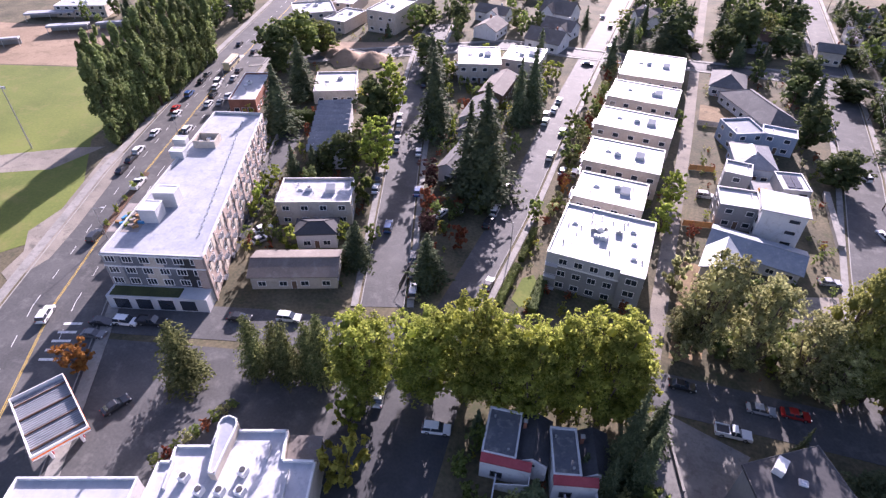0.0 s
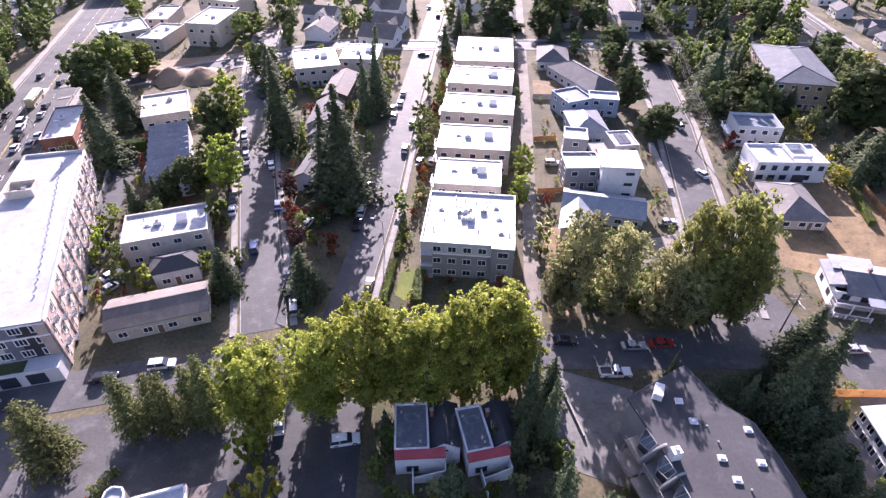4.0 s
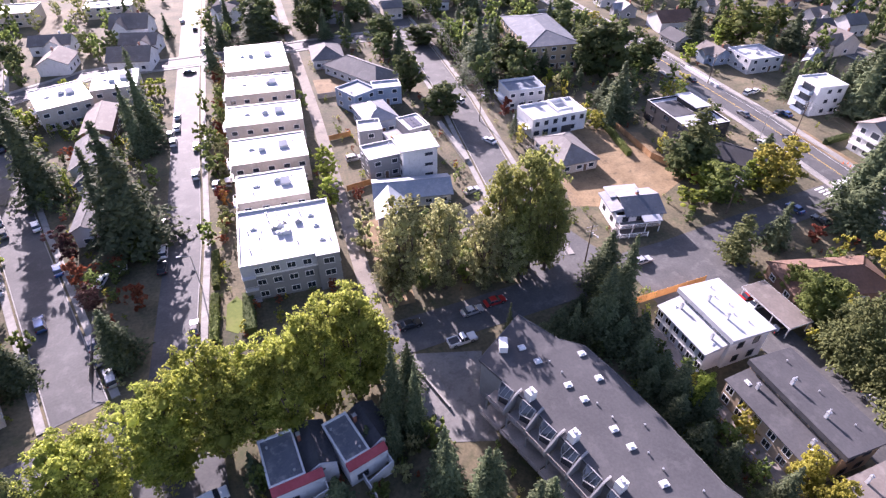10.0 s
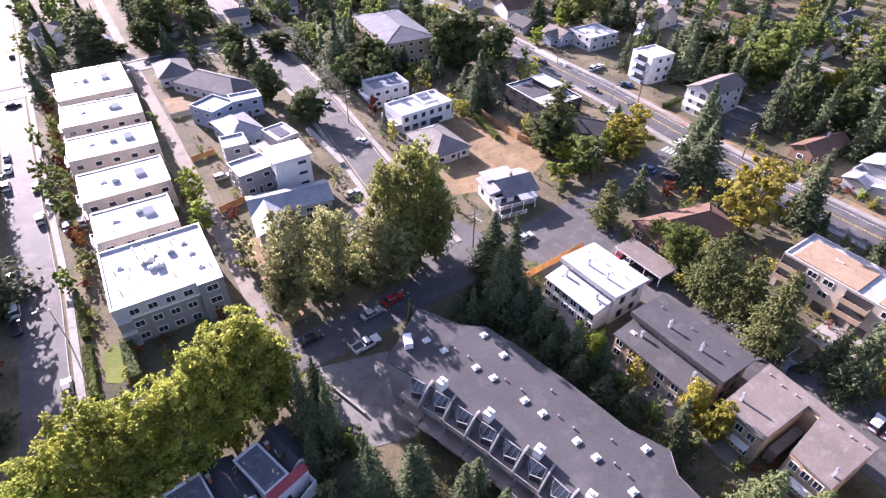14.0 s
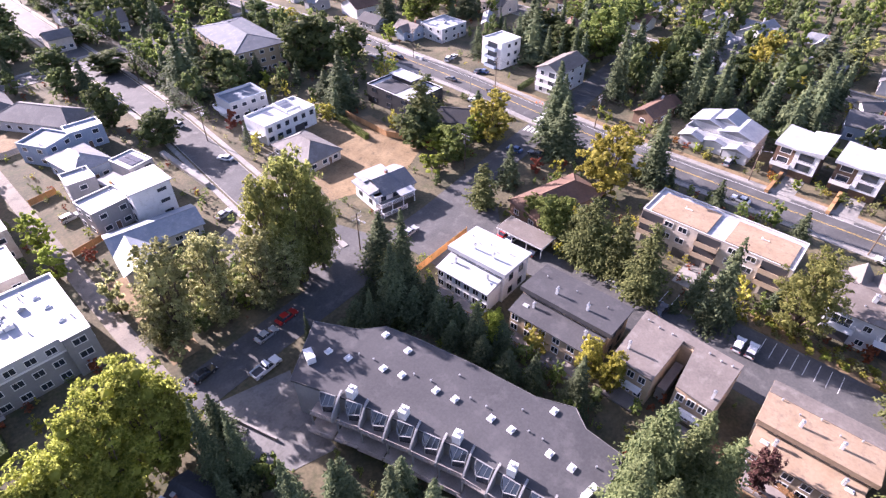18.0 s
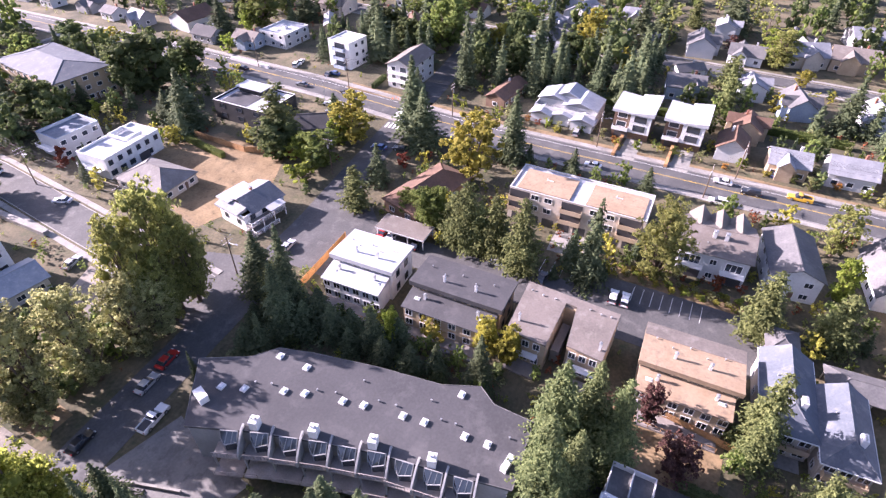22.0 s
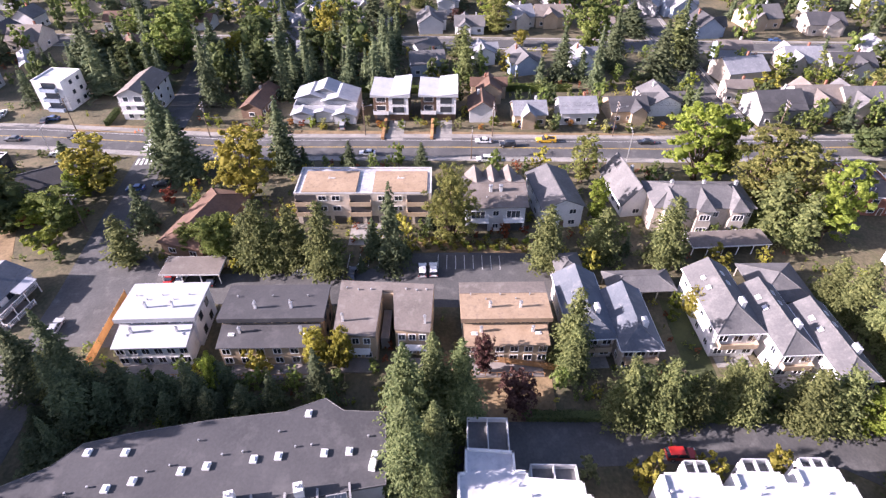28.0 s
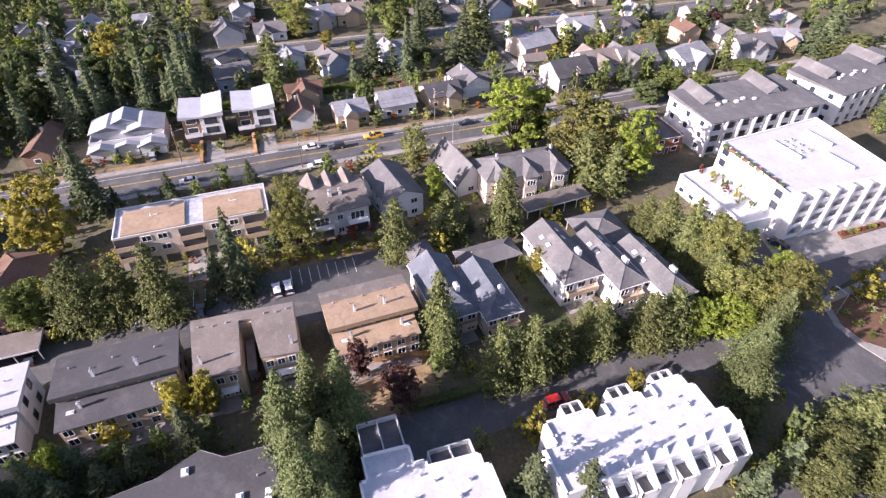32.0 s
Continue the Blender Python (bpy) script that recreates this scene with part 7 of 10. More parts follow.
def cube_block(root, poly, h, back, front):
    """A white block with stepped edges; back: terraces in front of the wall as (x0, x1, y0, y1, z), front: walled terraces."""
    poly = outline_block(root, poly, h, "wall_white", "roof_white_stained", "wall_white", 0.4)
    for x0, x1, y0, y1, z in back:
        t = part("terrace", Shape().box(x0, x1, y0, y1, 0, z), "wall_white", root)
        part("terrace_floor", Shape().box(x0 + 0.2, x1 - 0.2, y0 + 0.2, y1 - 0.2, z, z + 0.03), "roof_grey", t)
        part("terrace_parapet", rim([(x0, y0), (x1, y0), (x1, y1), (x0, y1)], z, z + 1.0, 0.16), "wall_palegrey", t)
        part("divider", Shape().box(x0 + 0.2, x1 - 0.2, (y0 + y1) / 2 - 0.08, (y0 + y1) / 2 + 0.08, z + 0.03, z + 1.0), "wall_palegrey", t)
        part("patio_door", Shape().box(x0 - 0.05, x0 + 0.01, y0 + 0.5, y1 - 0.5, z + 0.03, z + 1.1), "glass", t)
    for x0, x1, y0, y1, z in front:
        t = part("terrace", Shape().box(x0, x1, y0, y1, 0, z), "wall_white", root)
        part("terrace_floor", Shape().box(x0 + 0.2, x1 - 0.2, y0 + 0.2, y1 - 0.2, z, z + 0.03), "roof_grey", t)
        part("terrace_parapet", rim([(x0, y0), (x1, y0), (x1, y1), (x0, y1)], z, z + 1.0, 0.2), "wall_white", t)
        part("divider", Shape().prism([(x0, y0 - 0.3), (x1 + 1.6, y0 - 0.3), (x1 + 1.6, y0 - 0.02), (x0, y0 - 0.02)], 0, [z + 1.0, h + 0.5, h + 0.5, z + 1.0]), "wall_white", t)
    return poly


def white_cubes(x, y, w, d, rot, h):
    root = thing("apartment_building", "white stepped cube flats with stained white roofs and terraces", "apartment building", 0, 0, 0, 0)
    poly = [(38.6, -28.6), (38.6, -36.2), (36.8, -36.2), (36.8, -38.3), (38.9, -38.3), (38.9, -44.8), (37.4, -44.8), (37.4, -46.8), (39.7, -46.8), (39.7, -52.6), (37.6, -52.6), (37.6, -53.6), (32.6, -53.6), (32.6, -55.4),
            (28.4, -55.4), (28.2, -43.6), (28.2, -33.4), (27.8, -26.6), (34.9, -26.6), (34.9, -28.6)]
    cube_block(root, poly, h, [(38.62, 41.2, -36.0, -32.6, 6.6), (38.92, 41.6, -44.6, -40.8, 6.6), (39.72, 41.9, -52.4, -48.8, 6.6)],
               [(25.9 - 0.5 * (i % 2), 28.18, -55.2 + 3.15 * i, -52.75 + 3.15 * i, 5.6 + 0.6 * (i % 2)) for i in range(9)])
    rng = random.Random(3)
    for i in range(16):
        vent(root, rng.uniform(30, 37), rng.uniform(-52, -28.5), h - 0.4, rng.uniform(0.25, 0.5), rng.uniform(0.1, 0.22))
    for i in range(6):
        for k in range(3):
            window(root, "free", pose(36.0 - i * 1.2, -55.42 if i > 2 else -53.62, k * 3 + 0.8, 0, 0, 0), 0, 0, 0, 0.8, 1.3, "frame_dark", 0)
    return root


def white_cubes_small(x, y, w, d, rot, h):
    root = thing("apartment_building", "small white stepped flats with a stained white roof", "apartment building", 0, 0, 0, 0)
    poly = [(41.8, -2.4), (41.4, -9.2), (38.6, -9.2), (38.6, -10.8), (37.6, -10.8), (37.2, -18.1), (35.4, -18.1), (35.4, -19.0), (28.0, -19.0), (28.0, -10.8), (30.6, -10.8), (31.0, -1.4), (38.2, -1.4), (38.2, -2.4)]
    cube_block(root, poly, h, [(41.82, 47.4, -8.8, -2.8, 6.8), (37.62, 40.2, -17.8, -11.4, 6.8)], [(25.0, 27.98, -18.8 + 4.2 * i, -15.4 + 4.2 * i, 5.2) for i in range(2)])
    rng = random.Random(8)
    for i in range(9):
        vent(root, rng.uniform(32, 37), rng.uniform(-17, -4), h - 0.4, rng.uniform(0.25, 0.45), rng.uniform(0.1, 0.2))
    return root


def market(x, y, w, d, rot, h):
    root = thing("market_building", "white roofed market hall with a curved pale tower and roof fans", "shop", 0, 0, 0, 0)
    poly = [(-47.0, 11.0), (-52.1, 24.9), (-50.6, 25.5), (-51.6, 27.7), (-46.9, 29.6), (-47.7, 32.0), (-38.0, 35.9), (-36.0, 31.6), (-31.6, 33.2), (-25.0, 15.0)]
    outline_block(root, poly, h, "wall_beige", "roof_white_stained", "wall_white", 0.5)
    low = part("side_wing", Shape().prism(turned([(-37.8, 35.6), (-33.2, 37.2), (-31.8, 33.4), (-35.9, 31.9)]), 0, 5.8), "wall_beige", root)
    part("wing_roof", Shape().prism(turned([(-37.8, 35.7), (-33.1, 37.4), (-31.6, 33.3), (-35.9, 31.8)]), 5.8, 5.95), "roof_taupe", low)
    ramp = turned([(-43.7, 25.5), (-46.0, 30.1), (-47.3, 32.2), (-47.4, 33.3), (-46.7, 34.0), (-45.4, 34.0), (-44.7, 33.2), (-44.2, 31.6), (-43.6, 29.0), (-42.7, 25.7)])
    tower = part("curved_tower", Shape().prism(ramp, 0, h + 1.0), "wall_beige", root)
    part("tower_roof", Shape().prism(ramp, h + 1.0, h + 1.08), "roof_pale", tower)
    part("tower_rim", rim(ramp, h + 1.08, h + 1.45, 0.2), "wall_white", tower)
    for a, b in ((-47.0, 24.2), (-43.8, 23.4), (-41.2, 24.4), (-40.0, 27.9), (-38.6, 25.4), (-45.2, 20.0)):
        plant_unit(root, a, b, h - 0.5, 1.2, 1.2, 1.1)
    for a, b, ang, ln in ((-49.2, 23.7, 68, 4.0), (-38.5, 31.7, 68, 2.4), (-33.5, 28.2, 68, 5.0), (-44.6, 27.4, 62, 3.4)):
        part("roof_step", Shape().box(-ln / 2, ln / 2, -0.15, 0.15, 0, 0.7), "wall_palegrey", root, m=pose(a, b, h - 0.5, 0, 0, ang + 45))
    for i in range(8):
        vent(root, -44 + i * 1.6, 18 + (i * 7) % 5, h - 0.5, 0.5, 0.15)
    for i in range(6):
        part("shop_window", Shape().box(-0.9, 0.9, -0.05, 0.05, 0.5, 2.8), "glass", root, m=pose(-46.7 + i * 1.55, 32.45 + i * 0.63, 0, 0, 0, 22))
    return root


def grey_complex(x, y, w, d, rot, h):
    """Long flats under a broad low grey roof, with white gabled bays along the back and glazed bays in front."""
    root = thing("apartment_building", "long white flats with a grey roof and gabled bays", "apartment building", x, y, 0, rot)
    body(root, w, d, h, "wall_white")
    part("roof", Shape().prism([(-w / 2 - 0.5, -d / 2 - 0.7), (w / 2 + 0.5, -d / 2 - 0.7), (w / 2 + 0.5, d / 2 + 0.4), (-w / 2 - 0.5, d / 2 + 0.4)], h - 0.1, [h + 0.15, h + 0.15, h + 1.2, h + 1.2]), "roof_grey", root)
    for i in range(1):
        for j in range(2):
            u = -w * 0.32 + j * w * 0.58
            g = part("gable_bay", Shape().add([(u - 3, 0, h), (u + 3, 0, h), (u + 3, d / 2 + 1.5, h), (u - 3, d / 2 + 1.5, h), (u, 0, h + 2.6), (u, d / 2 + 1.5, h + 3.2)], [(0, 1, 4), (2, 3, 5), (0, 4, 5, 3), (1, 2, 5, 4), (0, 3, 2, 1)]), "wall_white", root)
            for sg in (-1, 1):
                v = [(u, -0.5, h + 2.7), (u, d / 2 + 2, h + 3.35), (u + sg * 3.4, d / 2 + 2, h + 0.2), (u + sg * 3.4, -0.5, h + 0.2)]
                v += [(a, b, c + 0.15) for a, b, c in v]
                part("bay_roof", Shape().add(v, [(0, 1, 2, 3), (7, 6, 5, 4), (0, 4, 5, 1), (1, 5, 6, 2), (2, 6, 7, 3), (3, 7, 4, 0)]), "roof_grey", g)
    n = int(w / 4.6)
    for i in range(n):
        u = -w / 2 + w * (i + 0.5) / n
        part("white_pier", Shape().box(u - w / n / 2 - 0.3, u - w / n / 2 + 0.3, -d / 2 - 0.9, -d / 2, 0, h - 0.1), "wall_white", root)
        for k in range(3):
            window(root, "s", w, d, u + 0.15, k * h / 3 + 0.7, 2.6, 1.9, "frame_white", 2)
    windows(root, "w", w, d, 3, h, 3, 1.6, 1.5)
    windows(root, "e", w, d, 3, h, 3, 1.6, 1.5)
    for i in range(5):
        part("roof_box", Shape().box(-0.5, 0.5, -0.4, 0.4, 0, 0.7), "plastic_white", root, m=pose(-w * 0.3 + i * 3.1, -d * 0.1 + (i % 2), h + 0.5))
    return root


def white_tower(x, y, w, d, rot, h):
    """Four white storeys; the near and south fronts carry balconies between piers."""
    root = thing("apartment_building", "white four storey apartment block with balconies and white roof", "apartment building", 0, 0, 0, 0)
    poly = turned([(93.8, -104.0), (96.8, -136.4), (69.4, -133.0), (70.6, -102.4)])
    outline_block(root, poly, h, "wall_white", "roof_white", "wall_white", 0.5)
    for a, b, ln in ((86.0, -116.0, 9.0), (78.0, -124.0, 8.0), (88.0, -128.0, 8.0)):
        part("roof_screen", Shape().box(-ln / 2, ln / 2, -0.12, 0.12, 0, 0.9), "wall_white", root, m=pose(a, b, h - 0.5, 0, 0, 4))
    for i in range(8):
        plant_unit(root, 84.0 + (i % 3) * 2.6, -121.0 + (i // 3) * 2.2, h - 0.5, 0.8, 0.8, 0.6)
    for i in range(7):
        v = -104.2 - i * 4.6
        part("pier", Shape().box(-0.35, 0.35, -2.0, 0.0, 0, h + 0.3), "wall_white", root, m=pose(70.55 - i * 0.17, v, 0, 0, 0, -88))
        for k in range(4):
            if i < 6:
                balcony(root, "free", pose(70.5 - i * 0.17, v - 2.3, k * h / 4 + 0.3, 0, 0, -88), 0, 0, 0, 3.8, 1.7, "wall_white", True)
                window(root, "free", pose(70.47 - i * 0.17, v - 2.3, k * h / 4 + 0.5, 0, 0, -88), 0, 0, 0, 2.8, 1.9, "frame_dark")
    for i in (0, 4):
        for k in range(2, 4):
            window(root, "free", pose(73.0 + i * 4.6, -102.35 - 0.32 * i, k * h / 4 + 0.7, 0, 0, 176), 0, 0, 0, 1.8, 1.5, "frame_dark")
    rng = random.Random(6)
    for i in range(9):
        part("planter", Shape().box(-0.8, 0.8, -0.4, 0.4, 0, 0.7), ("moss_and_lawn_shade", "mulch")[i % 2], root, m=pose(74.0 + i * 2.2, -103.4, h - 0.5, 0, 0, rng.uniform(0, 20)))
    return root


SPECIAL = {"west_block": west_block, "zigzag_town": zigzag_town, "grey_flats": grey_flats, "fuel_canopy": fuel_canopy, "twin_left": twin, "twin_right": twin,
           "modern_white": modern_white, "solar_house": solar_house, "ranch_long": ranch_long, "deck_house": deck_house, "white_house": white_house,
           "porch_house": porch_house, "black_modern": black_modern, "tower_white": tower_white, "balcony_house": balcony_house, "modern_pair": modern_pair,
           "multi_gable": multi_gable, "long_flats": long_flats, "carport_small": carport, "carport_long": carport, "carport_hip": carport_hip,
           "duplex_white": duplex_white, "duplex_dark": duplex_dark, "duplex_tan": duplex_tan, "duplex_white_low": nothing, "duplex_dark_low": nothing,
           "duplex_tan_low": nothing, "town_grey": town_grey, "bay_town": bay_town, "complex": complex_roof, "white_cubes": white_cubes,
           "white_cubes2": white_cubes_small, "white_cubes2b": nothing, "market_left": market, "market_right": nothing, "market_wing": nothing, "town_grey2": nothing, "dup_multi": dup_multi, "g_town": g_town, "t_wing": t_wing, "grey_complex": grey_complex, "grey_complex2": grey_complex, "white_tower": white_tower}


# ---- the buildings of the plan ----
put("west_block", -91.2, 85.3, 61.8, 12.8, -65, 11.5)
put("white_flats", -68.9, 93.8, 17.3, 10.5, 23, 6.5)
put("hip_cottage", -62.9, 83.8, 8.8, 5.4, 25, 4.2)
put("barn", -60.6, 71.7, 17.5, 8.0, 23, 3.6)
put("zigzag_town", -83.3, 126.3, 30.9, 8.7, -65, 6.0)
put("white_shed", -100.0, 156.6, 13.8, 16.2, 26, 4.5)
put("brick_shop", -123.4, 141.2, 8.4, 21.6, 23, 5.0)
put("fuel_canopy", -74.8, 25.3, 7.8, 13.4, 64, 5.2)
put("store_white", -60.1, 16.1, 16.7, 6.4, 22, 6.0)
put("market_left", -47.3, 25.1, 5.4, 8.1, 24, 7.0)
put("market_right", -39.0, 30.5, 7.2, 8.8, 25, 7.5)
put("market_wing", -33.5, 32.3, 4.9, 8.3, 22, 6.0)
put("twin_left", -8.7, 48.6, 5.1, 8.0, 8, 5.2)
put("twin_right", 0.8, 49.0, 4.0, 7.7, 17, 5.2)
put("grey_flats", -2.1, 97.7, 19.2, 18.6, -1, 9.2)
put("row_white", -3.4, 119.1, 16.1, 11.9, -1, 7.5)
put("row_white", -2.7, 137.4, 19.2, 13.5, -1, 7.5)
put("row_white", -2.2, 158.5, 21.2, 13.0, -3, 7.5)
put("row_white", -2.0, 180.1, 20.8, 14.3, -3, 7.5)
put("row_white", -1.5, 204.9, 20.3, 23.9, -0, 7.5)
put("north_white", -61.1, 192.0, 15.1, 17.5, 20, 7.0)
put("north_white", -46.2, 199.7, 13.5, 14.7, 2, 7.0)
put("brown_gable", -48.4, 175.2, 7.6, 18.2, -0, 5.0)
put("grey_gable", -48.8, 155.8, 7.8, 15.8, 2, 4.0)
put("dark_hip", -45.9, 142.8, 7.3, 6.9, -4, 4.0)
put("grey_gable", -44.4, 126.5, 4.9, 16.8, -3, 4.5)
put("far_white", -113.5, 229.4, 13.3, 22.0, -3, 9.0)
put("far_white", -122.5, 264.6, 19.3, 15.1, -12, 7.0)
put("far_gable", -44.6, 229.6, 14.5, 11.5, -11, 4.0)
put("far_gable", -70.3, 234.6, 10.2, 12.0, -7, 4.0)
put("far_gable", -75.4, 255.4, 14.5, 8.6, -7, 4.0)
put("far_gable", -47.9, 268.5, 14.5, 12.0, -11, 4.0)
put("far_gable", -42.8, 246.3, 13.4, 9.4, -14, 4.0)
put("far_white", -143.1, 244.8, 9.8, 19.6, 7, 5.0)
put("far_white", -132.5, 220.7, 10.4, 18.5, -3, 5.0)
put("modern_white", 34.0, 125.7, 9.1, 8.1, 0, 9.0)
put("modern_deck", 25.3, 129.1, 9.2, 8.1, 6, 6.5)
put("solar_house", 37.7, 142.0, 6.6, 8.4, 11, 6.5)
put("solar_wing", 25.4, 143.8, 6.4, 6.8, -4, 6.5)
put("blue_house", 27.0, 171.0, 9.0, 9.8, 27, 6.0)
put("blue_house2", 36.9, 171.2, 9.1, 5.8, -4, 6.0)
put("teal_house", 29.7, 155.7, 9.5, 13.7, 8, 4.5)
put("ranch_long", 29.5, 114.4, 18.5, 8.6, -9, 3.2)
put("grey_hip", 23.9, 212.5, 11.0, 15.1, -3, 3.5)
put("grey_hip", 33.1, 192.3, 11.6, 26.6, 31, 3.5)
put("deck_house", 78.4, 156.6, 9.5, 10.0, -21, 6.5)
put("white_house", 80.0, 138.3, 19.5, 11.7, 8, 6.0)
put("garage_hip", 75.3, 120.0, 10.9, 15.9, 1, 3.0)
put("tan_flats", 102.8, 196.0, 19.0, 35.0, -6, 9.0)
put("porch_house", 76.9, 89.8, 11.5, 9.0, -9, 4.5)
put("far_gable", 81.5, 264.9, 14.5, 12.0, -8, 4.0)
put("black_modern", 117.7, 124.4, 14.3, 19.8, -4, 6.0)
put("dark_gable", 117.2, 100.3, 13.5, 8.8, -56, 3.8)
put("flat_white_house", 172.9, 158.4, 14.1, 12.7, -2, 5.5)
put("tower_white", 165.9, 123.0, 10.1, 9.6, -6, 9.5)
put("balcony_house", 162.9, 95.0, 17.6, 6.2, -0, 8.0)
put("brown_gable_far", 163.9, 59.9, 15.7, 6.5, -6, 3.5)
put("modern_pair", 161.4, 18.1, 10.1, 10.0, -3, 8.2)
put("modern_pair", 161.9, 3.9, 11.7, 10.4, -0, 8.2)
put("multi_gable", 161.9, 38.1, 20.9, 11.7, -87, 6.0)
put("small_blue", 211.6, 10.1, 10.0, 5.8, -51, 3.0)
put("long_flats", 109.7, 19.9, 30.9, 11.0, -89, 8.5)
put("carport_small", 85.5, 52.9, 12.1, 5.6, -88, 3.0)
put("duplex_white", 70.9, 51.8, 13.1, 8.8, -87, 7.0)
put("duplex_white_low", 66.4, 52.3, 11.8, 4.5, -89, 4.3)
put("duplex_dark", 71.0, 31.4, 17.7, 8.2, -88, 7.0)
put("duplex_dark_low", 67.0, 31.6, 17.7, 4.5, -89, 4.3)
put("town_grey", 70.3, 16.3, 6.1, 12.3, -89, 7.0)
put("town_grey2", 70.8, 7.1, 6.8, 11.8, -87, 7.0)
put("duplex_tan", 72.1, -10.0, 15.1, 9.0, -88, 7.0)
put("duplex_tan_low", 67.4, -9.9, 14.0, 3.9, -89, 4.3)
put("brown_lodge", 101.5, 55.4, 20.8, 10.1, -13, 3.5)
put("dup_multi", 108.0, -10.0, 13.3, 12.2, -87, 7.0)
put("dup_grey", 110.6, -24.5, 9.3, 14.8, -81, 6.0)
put("a_frame", 115.6, -42.9, 7.1, 14.9, -82, 4.0)
put("bay_town", 107.4, -56.7, 22.0, 10.0, -90, 7.0)
put("carport_long", 96.5, -60.8, 17.6, 5.3, -85, 3.0)
put("t_hip", 86.3, -24.1, 4.8, 5.7, -85, 4.0)
put("t_wing", 73.3, -24.8, 7.5, 16.1, -86, 5.5)
put("t_wing", 69.9, -32.8, 6.6, 14.1, -87, 5.5)
put("carport_hip", 82.4, -37.9, 13.0, 5.9, -86, 3.0)
put("g_town", 74.2, -50.4, 7.9, 16.3, -87, 6.5)
put("g_town", 69.6, -58.5, 5.9, 16.1, -86, 6.5)
put("g_town", 64.5, -65.8, 5.7, 16.5, -86, 6.5)
put("carport_hip", 82.6, -65.1, 10.8, 10.7, -88, 3.0)
put("complex", 34.6, 34.6, 53.0, 11.6, -74, 8.5)
put("white_cubes", 33.7, -42.5, 23.4, 11.1, -87, 9.0)
put("white_cubes2", 37.6, -5.6, 6.9, 8.4, -89, 9.0)
put("white_cubes2b", 34.3, -13.7, 7.2, 3.4, -89, 9.0)
put("row_house", 159.7, -9.3, 7.7, 9.2, -89, 4.0)
put("row_house", 156.7, -23.2, 9.4, 8.1, -86, 4.0)
put("row_house", 158.7, -37.8, 10.7, 8.9, -86, 4.0)
put("row_house", 160.5, -53.2, 11.0, 9.7, -85, 4.0)
put("row_house", 166.3, -65.0, 9.6, 12.0, -84, 4.0)
put("big_house", 160.8, -98.1, 13.4, 12.0, -83, 5.0)
put("big_house", 165.1, -112.1, 14.4, 12.0, -87, 5.0)
put("big_house", 163.2, -125.6, 14.5, 12.0, -87, 5.0)
put("big_house", 173.0, -91.5, 8.0, 5.8, -89, 5.0)
put("far_house", 189.9, -99.0, 14.5, 12.0, -77, 4.5)
put("far_house", 198.0, -123.0, 12.4, 10.6, -89, 4.5)
put("far_house", 194.8, -138.6, 14.5, 10.4, -89, 4.5)
put("far_house", 245.4, -128.4, 14.5, 12.0, -80, 4.5)
put("far_house", 238.5, -151.1, 14.5, 12.0, -89, 4.5)
put("far_house", 195.6, -45.9, 9.5, 10.1, -78, 4.5)
put("far_house", 196.1, -24.6, 7.4, 11.8, -74, 4.5)
put("far_house", 203.5, -10.9, 7.9, 9.2, -80, 4.5)
put("far_house", 246.2, -42.0, 14.5, 12.0, -89, 4.5)
put("far_house", 234.0, -101.6, 10.1, 12.0, -81, 4.5)
put("far_house", 171.5, -11.9, 7.5, 8.1, -89, 4.5)
put("far_house", 194.6, 8.9, 11.6, 10.5, -80, 4.5)
put("far_house", 237.3, 9.3, 9.6, 12.0, -83, 4.5)
put("far_house", 214.8, 162.0, 12.0, 12.0, -89, 4.5)
put("far_house", 209.3, 119.8, 4.7, 9.0, -63, 4.5)
put("far_house", 161.2, -146.3, 14.5, 12.0, -74, 4.5)
put("far_house", 161.3, -174.4, 14.5, 12.0, -92, 4.5)
put("far_house", 165.7, -192.8, 12.1, 10.4, -108, 4.5)
put("grey_complex", 114.6, -130.0, 38.0, 18.0, -90, 10.0)
put("grey_complex2", 120.0, -178.0, 42.0, 18.0, -81, 10.0)
put("white_tower", 84.7, -121.1, 33.3, 19.6, -81, 12.0)
put("white_podium", 82.6, -99.2, 10.4, 21.6, -88, 5.0)
put("brick_small", 117.2, -102.4, 8.9, 15.8, -92, 5.0)
put("far_house", 253.3, 60.2, 14.5, 12.0, -10, 4.5)
put("far_house", 221.0, 61.9, 13.2, 7.2, -11, 4.5)
put("far_house", 169.7, 204.6, 14.5, 12.0, -6, 4.5)
put("far_house", 219.8, 176.0, 9.8, 11.0, -96, 4.5)
put("far_house", 191.5, 150.1, 14.5, 3.7, 35, 4.5)
put("far_house", 275.7, 113.7, 14.5, 11.9, 0, 4.5)
put("far_house", 274.4, -48.8, 14.5, 12.0, -75, 4.5)
put("far_house", 259.7, -99.3, 11.6, 12.0, -75, 4.5)
put("far_house", 263.7, -89.1, 14.5, 10.0, -38, 4.5)
put("far_house", 243.5, -25.7, 14.5, 11.1, -70, 4.5)
put("far_white", -149.2, 221.9, 17.9, 17.2, 38, 6.0)
put("far_gable", -9.3, 275.6, 8.8, 12.0, 36, 4.5)
put("far_gable", 79.8, 311.5, 11.5, 9.1, 45, 4.5)
put("far_house", 205.3, -218.9, 9.9, 7.4, 2, 5.2)
put("far_house", 204.6, -183.4, 8.6, 8.4, -88, 3.6)
put("far_house", 207.6, -154.8, 10.0, 7.2, -4, 5.2)
put("far_house", 206.9, -102.9, 11.5, 7.4, -92, 5.2)
put("far_house", 208.3, -82.4, 10.9, 7.2, 0, 3.6)
